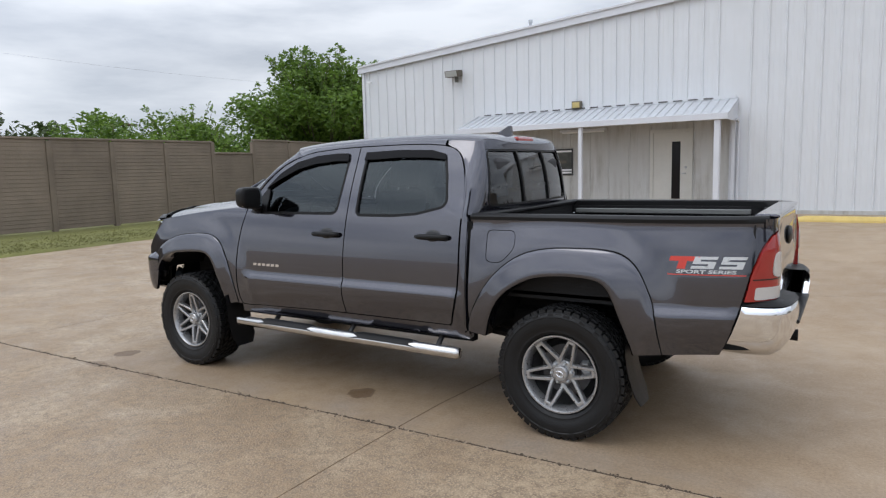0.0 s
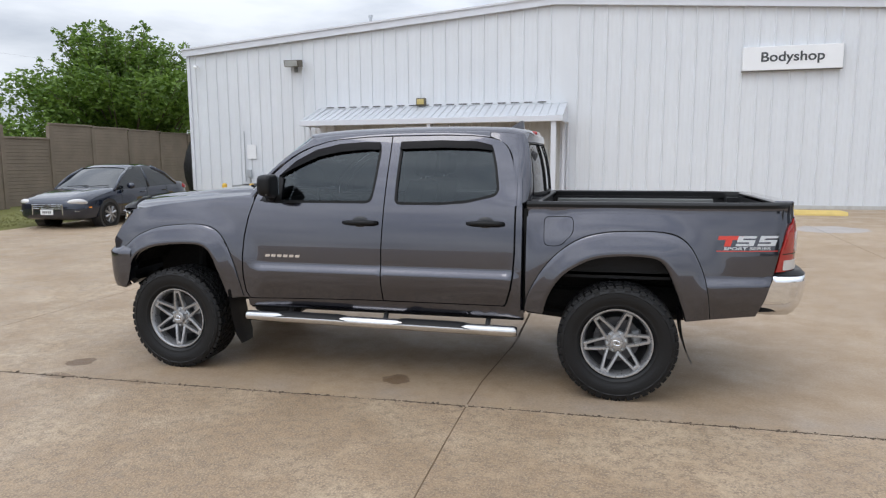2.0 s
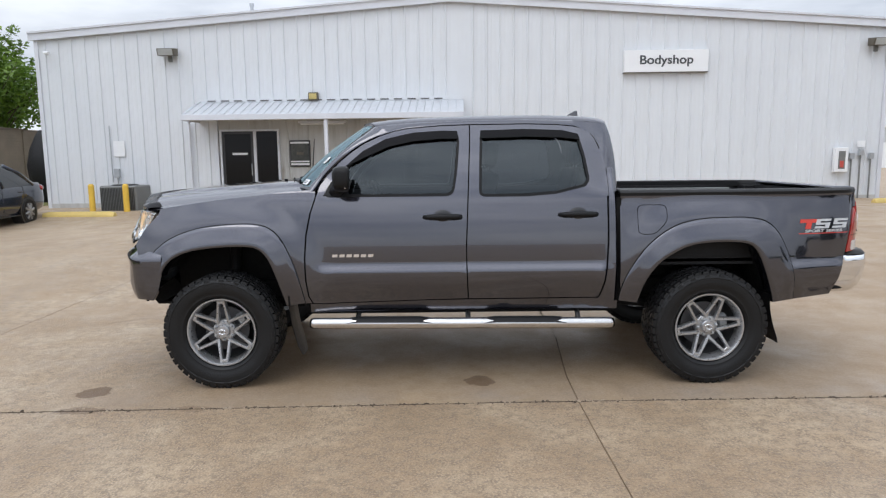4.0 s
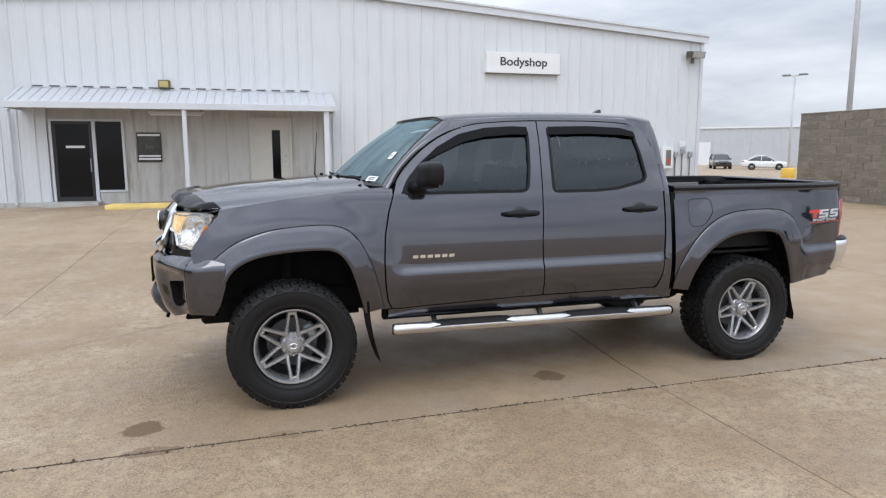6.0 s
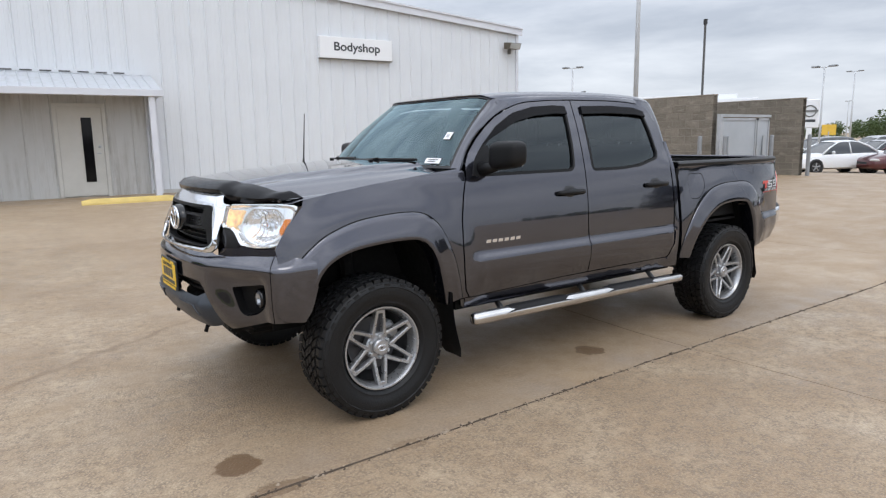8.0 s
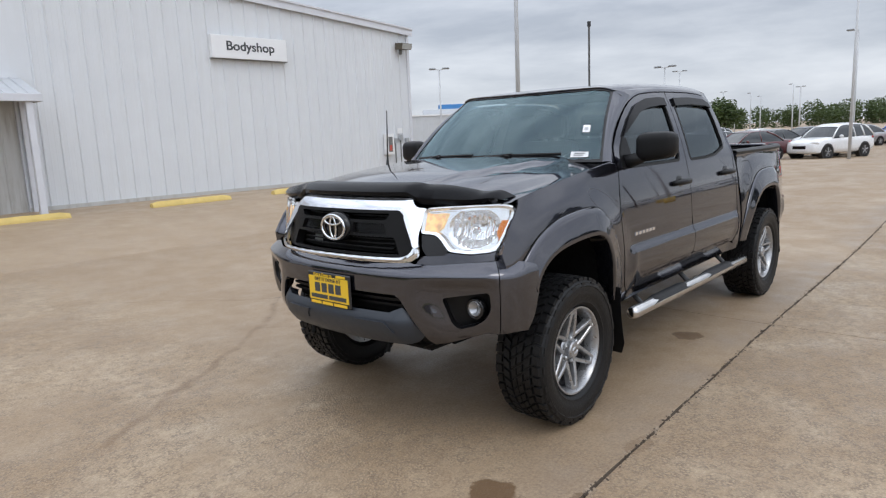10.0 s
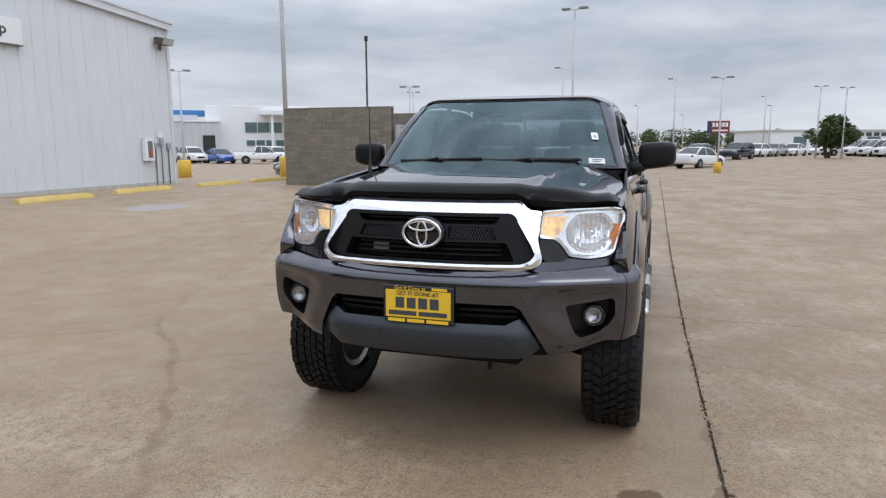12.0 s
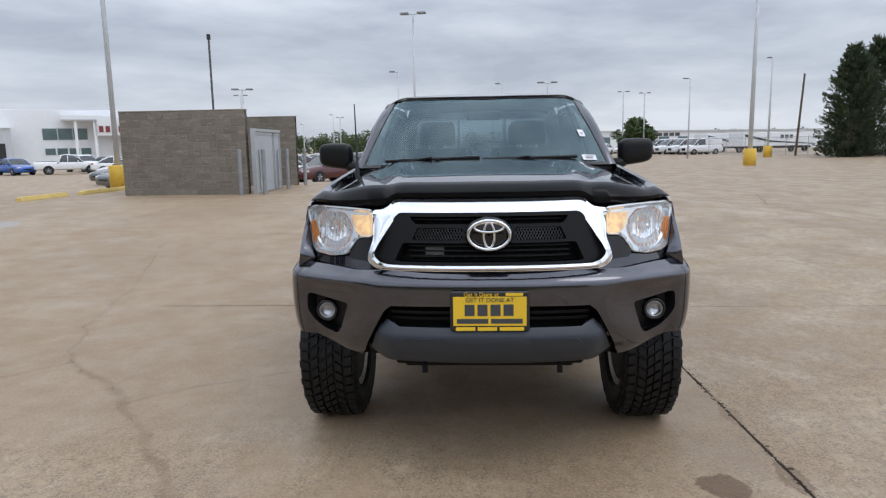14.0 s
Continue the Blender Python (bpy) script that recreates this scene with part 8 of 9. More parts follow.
    lathe(bm, [(0.078, -0.02), (0.078, -0.058), (0.070, -0.066), (0.046, -0.068), (0.046, -0.092), (0.040, -0.099), (0.005, -0.101)], 36, "Y", (0, 0, 0), False)
    part("hub", bm, M_ALLOY, w, "silver hub with cap", auto=35)
    bm = bmesh.new()
    tube(bm, [(0.024 * math.cos(2 * math.pi * k / 24), -0.1015, 0.016 * math.sin(2 * math.pi * k / 24)) for k in range(25)], 0.0022, 5, False)
    part("cap_ring", bm, M_CHROME, w)
    return w


wheel = build_wheel()
wheel.scale = (0.968, 1.0, 0.968)
wheel.location.z = 0.380
copy_thing(wheel, pose(1.618, -0.80, 0.380, 0, 21, 0))
copy_thing(wheel, pose(-1.618, 0.80, 0.380, 0, 9, 180))
copy_thing(wheel, pose(1.618, 0.80, 0.380, 0, 33, 180))

# ---- truck: steps, flaps, running gear ----
for s in (-1, 1):
    sb = empty("side_step", pose(0, 0, 0), "chrome tube side step with black pads", "")
    sb.parent = truck
    bm = bmesh.new()
    tube(bm, [(-1.02, s * 0.925, 0.440), (-1.0, s * 0.928, 0.440), (0.95, s * 0.928, 0.425), (0.975, s * 0.925, 0.425)], [0.030, 0.0375, 0.0375, 0.030], 18)
    part("tube", bm, M_STEP, sb, auto=50)
    for x0, x1 in ((-0.78, -0.22), (0.12, 0.66)):
        A, B, C, D = [], [], [], []
        for i in range(15):
            x = x0 + (x1 - x0) * i / 14
            e = ss(0, 0.12, i / 14) * (1 - ss(0.88, 1, i / 14))
            zc = 0.440 - 0.0077 * (x + 1.0)
            A.append((x, s * (0.928 - 0.036), zc + 0.005))
            B.append((x, s * (0.928 - 0.022 * 1), zc + 0.030 + 0.012 * e))
            C.append((x, s * (0.928 + 0.018), zc + 0.030 + 0.010 * e))
            D.append((x, s * (0.928 + 0.0385), zc + 0.006 + 0.006 * e))
        loft("step_pad", [A, B, C, D], M_PLASTIC, sb, 15, "black ribbed pad", auto=60)
    for x in (-0.72, 0.02, 0.76):
        bm = bmesh.new()
        tube(bm, [(x, s * 0.91, 0.425), (x, s * 0.86, 0.415), (x, s * 0.80, 0.47), (x, s * 0.72, 0.54)], 0.018, 8)
        part("bracket", bm, M_BLACK, sb)
    part("sill_frame", new_box(-1.05, 1.0, min(s * 0.80, s * 0.74), max(s * 0.80, s * 0.74), 0.475, 0.56), M_DARK, truck)
    for x0, x1, zt, zb, lean in ((-1.165, -1.105, 0.62, 0.215, 0.055), (1.995, 2.02, 0.60, 0.265, 0.060)):
        rows = []
        for i in range(7):
            t = i / 6
            z = zt + (zb - zt) * t
            x = x0 + lean * t * t * 1.4
            w0 = 0.045 * (t > 0.9)
            rows.append([(x, s * (0.70 + w0), z), (x + 0.004, s * 0.82, z), (x, s * (0.925 - w0 * 0.6), z)])
        loft("mud_flap", [[p for p in r] for r in rows], M_PLASTIC, truck, 12, "black rubber mud flap")
        loft("mud_flap", [[(p[0] + 0.006, p[1], p[2]) for p in r] for r in rows], M_PLASTIC, truck, 12, "black rubber mud flap")
    bm = bmesh.new()
    tube(bm, [(-2.2, s * 0.42, 0.60), (-1.2, s * 0.42, 0.52), (1.0, s * 0.42, 0.50), (1.6, s * 0.45, 0.66), (2.5, s * 0.45, 0.62)], 0.05, 8)
    part("chassis_rail", bm, M_DARK, truck)
    bm = bmesh.new()
    tube(bm, [(1.62, s * 0.60, 0.72), (1.62, s * 0.60, 0.42)], 0.045, 10)
    part("shock_absorber", bm, M_AC, truck)
    bm = bmesh.new()
    tube(bm, [(-1.62, s * 0.50, 0.95), (-1.62, s * 0.58, 0.42)], 0.04, 10)
    part("shock_absorber", bm, M_DARK, truck)
    bm = bmesh.new()
    tube(bm, [(1.0, s * 0.55, 0.50), (1.62, s * 0.55, 0.44), (2.3, s * 0.55, 0.55)], 0.03, 6)
    part("leaf_spring", bm, M_DARK, truck)
    bm = bmesh.new()
    tube(bm, [(-1.62, s * 0.28, 0.46), (-1.62, s * 0.70, 0.36)], 0.045, 8)
    part("suspension_arm", bm, M_DARK, truck)
bm = bmesh.new()
tube(bm, [(1.618, -0.70, 0.388), (1.618, 0.70, 0.388)], 0.045, 10)
bmesh.ops.create_uvsphere(bm, u_segments=16, v_segments=10, radius=0.14, matrix=Matrix.Translation((1.618, 0.05, 0.40)))
part("rear_axle", bm, M_DARK, truck, smooth=True)
bm = bmesh.new()
tube(bm, [(-1.3, 0.08, 0.50), (0.4, 0.05, 0.48), (1.5, 0.05, 0.42)], 0.04, 8)
part("drive_shaft", bm, M_DARK, truck)
bm = bmesh.new()
tube(bm, [(-0.6, 0.30, 0.46), (1.1, 0.36, 0.46), (1.5, 0.62, 0.62), (2.35, 0.66, 0.50)], 0.035, 8)
part("exhaust_pipe", bm, M_GALV, truck)
part("skid_plate", new_box(-2.25, -1.30, -0.42, 0.42, 0.47, 0.50, 0.01, m=pose(0, 0, 0, 0, 0, 0)), M_DARK, truck)
part("front_crossmember", new_box(-2.16, -1.96, -0.40, 0.40, 0.425, 0.50, 0.02), M_DARK, truck)
part("gearbox", new_box(-1.2, 0.2, -0.22, 0.22, 0.44, 0.56, 0.03), M_DARK, truck)
part("fuel_tank", new_box(-0.2, 0.9, -0.62, -0.24, 0.44, 0.58, 0.03), M_DARK, truck)
for y in (-0.30, 0.28):
    bm = bmesh.new()
    tube(bm, [(-2.30, y, 0.54), (-2.36, y, 0.50), (-2.37, y, 0.47)], 0.012, 6)
    part("tow_hook", bm, M_DARK, truck)

# dark seams where the flares meet the body
for s in (-1, 1):
    for line in (FLARE_F_OUT, FLARE_R_OUT):
        bm = bmesh.new()
        tube(bm, [(p[0], s * (half_width(p[0], p[1]) + 0.001), p[1]) for p in line], 0.0032, 5)
        part("flare_seam", bm, M_DARK, truck)

# ---- parked vehicles ----
CAR_PAINT = {
    "white": paint_mat("white_car_paint", (0.72, 0.73, 0.74), 0.35, 0.0), "silver": paint_mat("silver_car_paint", (0.42, 0.43, 0.44), 0.3, 0.5),
    "black": paint_mat("black_car_paint", (0.018, 0.018, 0.02), 0.3, 0.2), "grey": paint_mat("grey_car_paint", (0.11, 0.115, 0.12), 0.3, 0.5),
    "maroon": paint_mat("maroon_car_paint", (0.075, 0.010, 0.012), 0.3, 0.3), "red": paint_mat("red_car_paint", (0.32, 0.03, 0.028), 0.3, 0.3),
    "blue": paint_mat("blue_car_paint", (0.02, 0.10, 0.42), 0.3, 0.3), "navy": paint_mat("navy_car_paint", (0.008, 0.014, 0.030), 0.2, 0.4),
    "orange": paint_mat("orange_car_paint", (0.36, 0.10, 0.03), 0.3, 0.3),
}
M_CARGLASS = material("car_glass", (0.014, 0.018, 0.021), 0.05, var=0.1, spec=0.9)
# stations: x, underside, top of body, half width; then the glasshouse: base and roof ends, roof height
STYLES = {
    "sedan": dict(st=[(-2.27, 0.36, 0.60, 0.60), (-2.20, 0.27, 0.68, 0.74), (-2.0, 0.22, 0.76, 0.83), (-1.6, 0.21, 0.84, 0.875), (-1.0, 0.21, 0.91, 0.885), (0, 0.21, 0.94, 0.885), (1.0, 0.21, 0.97, 0.885), (1.6, 0.23, 0.99, 0.87), (2.0, 0.28, 0.99, 0.83), (2.2, 0.34, 0.95, 0.77), (2.27, 0.42, 0.84, 0.70)],
                  gh=[(-1.02, 0.90), (-0.22, 1.40), (0.25, 1.455), (0.80, 1.43), (1.66, 0.98)], wheels=(-1.33, 1.25), r=0.315),
    "suv": dict(st=[(-2.25, 0.42, 0.72, 0.64), (-2.18, 0.32, 0.82, 0.78), (-1.95, 0.28, 0.92, 0.86), (-1.5, 0.27, 1.00, 0.90), (-0.9, 0.27, 1.05, 0.91), (0, 0.27, 1.07, 0.91), (1.2, 0.27, 1.10, 0.91), (1.9, 0.30, 1.11, 0.88), (2.15, 0.36, 1.08, 0.82), (2.22, 0.45, 0.95, 0.76)],
                gh=[(-1.0, 1.03), (-0.35, 1.55), (0.2, 1.66), (1.55, 1.62), (2.08, 1.10)], wheels=(-1.38, 1.32), r=0.36),
    "van": dict(st=[(-2.35, 0.38, 0.80, 0.66), (-2.28, 0.30, 0.92, 0.80), (-2.0, 0.26, 1.04, 0.86), (-1.5, 0.26, 1.12, 0.87), (-0.5, 0.26, 1.16, 0.87), (1.0, 0.26, 1.18, 0.87), (2.2, 0.26, 1.18, 0.87), (2.33, 0.34, 1.16, 0.84), (2.38, 0.42, 1.10, 0.80)],
                gh=[(-1.55, 1.12), (-0.75, 1.78), (-0.2, 1.86), (2.15, 1.86), (2.33, 1.16)], wheels=(-1.5, 1.4), r=0.31),
    "pickup": dict(st=[(-2.65, 0.48, 0.85, 0.70), (-2.58, 0.40, 0.98, 0.85), (-2.2, 0.40, 1.06, 0.90), (-1.3, 0.40, 1.10, 0.91), (0.6, 0.40, 1.12, 0.91), (0.75, 0.40, 1.12, 0.91), (2.5, 0.42, 1.12, 0.90), (2.62, 0.50, 1.10, 0.86)],
                   gh=[(-1.15, 1.08), (-0.55, 1.62), (-0.2, 1.70), (0.55, 1.68), (0.75, 1.10)], wheels=(-1.70, 1.60), r=0.37),
}


def build_car(style, colour, m, label, fine=False, group=""):
    S = STYLES[style]
    car = empty({"sedan": "sedan", "suv": "suv", "van": "cargo_van", "pickup": "parked_pickup"}[style], m, label, {"sedan": "car", "suv": "car", "van": "van", "pickup": "pickup truck"}[style], group)
    paint = CAR_PAINT[colour]
    st = [Vector(p) for p in spline(S["st"], 4)]
    bm = bmesh.new()
    rows = []
    for x, zb, zt, w in st:
        h = zt - zb
        sec = [(0, zb), (0.80 * w, zb), (0.96 * w, zb + 0.10 * h), (w, zb + 0.32 * h), (w, zb + 0.55 * h), (0.985 * w, zb + 0.72 * h), (0.955 * w, zb + 0.88 * h), (0.88 * w, zt), (0.5 * w, zt + 0.025), (0, zt + 0.03)]
        ring = [(y, z) for y, z in sec] + [(-y, z) for y, z in sec[-2:0:-1]]
        rows.append([bm.verts.new((x, y, z)) for y, z in ring])
    k = len(rows[0])
    for a, b in zip(rows, rows[1:]):
        for i in range(k):
            bm.faces.new((a[i], b[i], b[(i + 1) % k], a[(i + 1) % k]))
    bm.faces.new(rows[0])
    bm.faces.new(rows[-1][::-1])
    bmesh.ops.recalc_face_normals(bm, faces=bm.faces)
    part("body", bm, paint, car, auto=50)
    gh = S["gh"]
    wb = max(p[3] for p in S["st"])

    def width(z):
        t = (z - gh[0][1]) / (gh[2][1] - gh[0][1])
        return wb * (0.93 - 0.22 * max(0, t) ** 1.2)

    top = [Vector(p) for p in spline(gh, 6)]
    # glasshouse: dark glass between a base line and the roof line
    bm = bmesh.new()
    rows = []
    for i in range(13):
        x = gh[0][0] + (gh[-1][0] - gh[0][0]) * i / 12
        z = lerp_table([(p.x, p.y) for p in top], x)
        zb = gh[0][1] + (gh[-1][1] - gh[0][1]) * i / 12 - 0.06
        row = []
        for t in (0, 0.35, 0.7, 0.93, 1.0):
            zz = zb + (z - zb) * t
            row.append((x, width(zz) * (1 if t < 0.99 else 0.86), zz - (0.0 if t > 0.99 else 0)))
        row.append((x, width(z) * 0.45, z + 0.018))
        row.append((x, 0, z + 0.024))
        rows.append([bm.verts.new(p) for p in row] + [bm.verts.new((p[0], -p[1], p[2])) for p in row[-2::-1]])
    for a, b in zip(rows, rows[1:]):
        for i in range(len(a) - 1):
            bm.faces.new((a[i], a[i + 1], b[i + 1], b[i]))
    bmesh.ops.recalc_face_normals(bm, faces=bm.faces)
    part("glasshouse", bm, M_CARGLASS, car, "dark car glass", auto=50)
    # roof skin and pillars
    bm = bmesh.new()
    rows = []
    for i in range(9):
        x = gh[1][0] - 0.03 + (gh[3][0] + 0.06 - gh[1][0]) * i / 8
        z = lerp_table([(p.x, p.y) for p in top], x)
        w = width(z)
        row = [(x, w * 1.015, z - 0.07), (x, w * 0.99, z - 0.02), (x, w * 0.86, z + 0.012), (x, w * 0.45, z + 0.028), (x, 0, z + 0.034)]
        rows.append([bm.verts.new(p) for p in row] + [bm.verts.new((p[0], -p[1], p[2])) for p in row[-2::-1]])
    for a, b in zip(rows, rows[1:]):
        for i in range(len(a) - 1):
            bm.faces.new((a[i], a[i + 1], b[i + 1], b[i]))
    bmesh.ops.recalc_face_normals(bm, faces=bm.faces)
    part("roof", bm, paint, car, auto=50)
    bx = (gh[1][0] + gh[3][0]) / 2 + 0.05
    pillars = [(gh[0], gh[1], 0.035), ((bx + 0.03, gh[2][1] * 0.64), (bx, gh[2][1] - 0.05), 0.035), (gh[-1], gh[3], 0.048)]
    if style == "suv":
        pillars.append(((1.35, 1.08), (1.25, 1.58), 0.05))
    for (xa, za), (xb, zb), r in pillars:
        for s in (-1, 1):
            bm = bmesh.new()
            tube(bm, [(xa, s * (width(za) + 0.0), za - 0.03), ((xa + xb) / 2, s * (width((za + zb) / 2) - 0.012), (za + zb) / 2 + (0.03 if r != 0.035 or xa < 0 else 0)), (xb, s * (width(zb) - 0.022), zb - 0.02)], r, 8)
            part("pillar", bm, paint, car, smooth=True)
    if style == "van":
        for s in (-1, 1):
            part("side_panel", new_box(0.05, 2.28, min(s * wb * 0.70, s * wb * 0.93), max(s * wb * 0.70, s * wb * 0.93), 1.10, 1.74, 0.04), paint, car)
    if style == "pickup":
        part("bed_hollow", new_box(0.86, 2.5, -0.76, 0.76, 1.0, 1.155), M_BLACK, car)
    # wheels, each over a black disc that stands for the shaded arch
    for x in S["wheels"]:
        for s in (-1, 1):
            r = S["r"]
            y = s * (wb - 0.10)
            bm = bmesh.new()
            lathe(bm, [(r * 1.16, y - s * 0.14), (r * 1.16, y + s * 0.104), (0.01, y + s * 0.104)], 24, "Y", (x, 0, r), False)
            part("arch_shade_disc", bm, M_BLACK, car)
            wh = new("wheel")
            wh.parent = car
            wh.location = (x, y, r)
            bm = bmesh.new()
            lathe(bm, [(r * 0.66, 0.0), (r * 0.66, s * 0.112), (r * 0.92, s * 0.118), (r, s * 0.095), (r, s * -0.09), (r * 0.66, s * -0.09)], 28, "Y")
            part("tyre", bm, M_RUBBER, wh, smooth=False)
            bm = bmesh.new()
            lathe(bm, [(r * 0.67, s * 0.118), (r * 0.60, s * 0.108), (r * 0.58, s * 0.09), (0.01, s * 0.09)], 28, "Y", (0, 0, 0), False)
            part("rim", bm, M_ALLOY_DARK, wh)
            for q in range(5 if not fine else 8):
                a = 2 * math.pi * q / (5 if not fine else 8) + 0.3
                bm = bmesh.new()
                tube(bm, [(0.02 * math.cos(a), s * 0.118, 0.02 * math.sin(a)), (r * 0.62 * math.cos(a), s * 0.112, r * 0.62 * math.sin(a))], [0.030, 0.026], 6)
                part("spoke", bm, M_ALLOY, wh)
    # lamps, mirrors
    xf, zf, wf = S["st"][2][0], S["st"][2][2], S["st"][2][3]
    xr, zr, wr = S["st"][-3][0], S["st"][-3][2], S["st"][-3][3]
    for s in (-1, 1):
        bm = bmesh.new()
        bmesh.ops.create_uvsphere(bm, u_segments=14, v_segments=8, radius=1, matrix=Matrix.Translation((xf - 0.085, s * (wf - 0.20), zf - 0.135)) @ pose(0, 0, 0, 0, 14, s * -32) @ Matrix.Diagonal((0.165, 0.22, 0.088, 1)))
        part("headlamp", bm, M_TAILCLEAR, car, "clear headlamp", smooth=True)
        bm = bmesh.new()
        bmesh.ops.create_uvsphere(bm, u_segments=14, v_segments=8, radius=1, matrix=Matrix.Translation((xr + 0.08, s * (wr - 0.09), zr - 0.14)) @ Matrix.Diagonal((0.16, 0.085, 0.085, 1)))
        part("tail_lamp", bm, M_TAILRED, car, "red tail lamp", smooth=True)
        bm = bmesh.new()
        bmesh.ops.create_uvsphere(bm, u_segments=12, v_segments=8, radius=1, matrix=Matrix.Translation((gh[0][0] + 0.42, s * (wb + 0.09), gh[0][1] + 0.06)) @ Matrix.Diagonal((0.06, 0.11, 0.075, 1)))
        part("door_mirror", bm, paint, car, smooth=True)
    x0 = S["st"][0][0]
    part("grille", new_box(x0 - 0.005, x0 + 0.10, -0.38, 0.38, S["st"][0][1] + 0.09, S["st"][0][2] - 0.02, 0.02), M_GLOSSBLACK, car)
    part("lower_grille", new_box(x0 + 0.03, x0 + 0.14, -0.50, 0.50, S["st"][1][1] + 0.03, S["st"][1][1] + 0.12, 0.02), M_BLACK, car)
    if fine:
        for k in range(3):
            z = S["st"][0][1] + 0.13 + 0.045 * k
            part("grille_bar", new_box(x0 - 0.012, x0 + 0.04, -0.37, 0.37, z, z + 0.014, 0.004), M_CHROME, car)
        for s in (-1, 1):
            part("grille_edge", new_box(x0 - 0.014, x0 + 0.06, s * 0.385 - 0.012, s * 0.385 + 0.012, 0.36, 0.60, 0.006), M_CHROME, car)
        bm = bmesh.new()
        lathe(bm, [(0.062, -0.02), (0.066, 0.0), (0.062, 0.02), (0.01, 0.02)], 24, "X", (x0 - 0.01, 0, 0.535), False)
        part("round_badge", bm, M_CHROME, car)
        part("number_plate", new_box(x0 - 0.035, x0 - 0.02, -0.16, 0.16, 0.36, 0.48, 0.003), M_WHITE, car)
        for k in range(5):
            part("plate_bar", new_box(x0 - 0.038, x0 - 0.0352, -0.11 + 0.046 * k, -0.08 + 0.046 * k, 0.395, 0.445), M_LETTER, car)
        for s in (-1, 1):
            for x in (-0.82, 0.24, 1.12):
                bm = bmesh.new()
                tube(bm, [(x, s * wb * 0.995, 0.36), (x - 0.01, s * wb * 1.003, 0.60), (x + 0.01, s * wb * 0.985, 0.82), (x + 0.03, s * wb * 0.93, 0.93)], 0.005, 5)
                part("door_seam", bm, M_BLACK, car)
            for x in (0.05, 1.0):
                bm = bmesh.new()
                tube(bm, [(x - 0.09, s * wb * 0.985, 0.795), (x, s * (wb * 0.985 + 0.025), 0.80), (x + 0.09, s * wb * 0.985, 0.795)], 0.014, 6)
                part("door_handle", bm, paint, car)
            part("side_marker", new_box(-1.98, -1.90, min(s * 0.82, s * 0.86), max(s * 0.82, s * 0.86), 0.50, 0.53), M_AMBER, car)
            part("bumper_trim", new_box(-2.245, -2.12, s * 0.55 - 0.2, s * 0.55 + 0.2, 0.43, 0.445, 0.004), M_CHROME, car)
            part("rocker_trim", new_box(-0.95, 0.95, min(s * 0.84, s * 0.88), max(s * 0.84, s * 0.88), 0.235, 0.26, 0.006), M_BLACK, car)
        for y in (0.45, -0.12):
            bm = bmesh.new()
            tube(bm, [(-1.04, y, 0.955), (-0.95, y - 0.5, 0.985)], 0.010, 5)
            part("wiper", bm, M_BLACK, car)
    return car


sx0, sy0 = -10.97, 9.58
build_car("sedan", "navy", pose(sx0, sy0, 0.0, 0, 0, 94), "dark blue parked sedan with chrome-barred grille", fine=True)

PROTO = {}


def park(style, colour, x, y, head, label):
    """A parked vehicle with its nose towards the heading (degrees, 0 is +x)."""
    m = pose(x, y, ground_z(x, y), 0, 0, head - 180)
    if (style, colour) in PROTO:
        return tagged(copy_thing(PROTO[(style, colour)], m), label)
    PROTO[(style, colour)] = build_car(style, colour, m, label, group="cars on the lot")
    return PROTO[(style, colour)]


WORD = {"sedan": "sedan", "suv": "sport utility car", "van": "cargo van", "pickup": "pickup truck"}
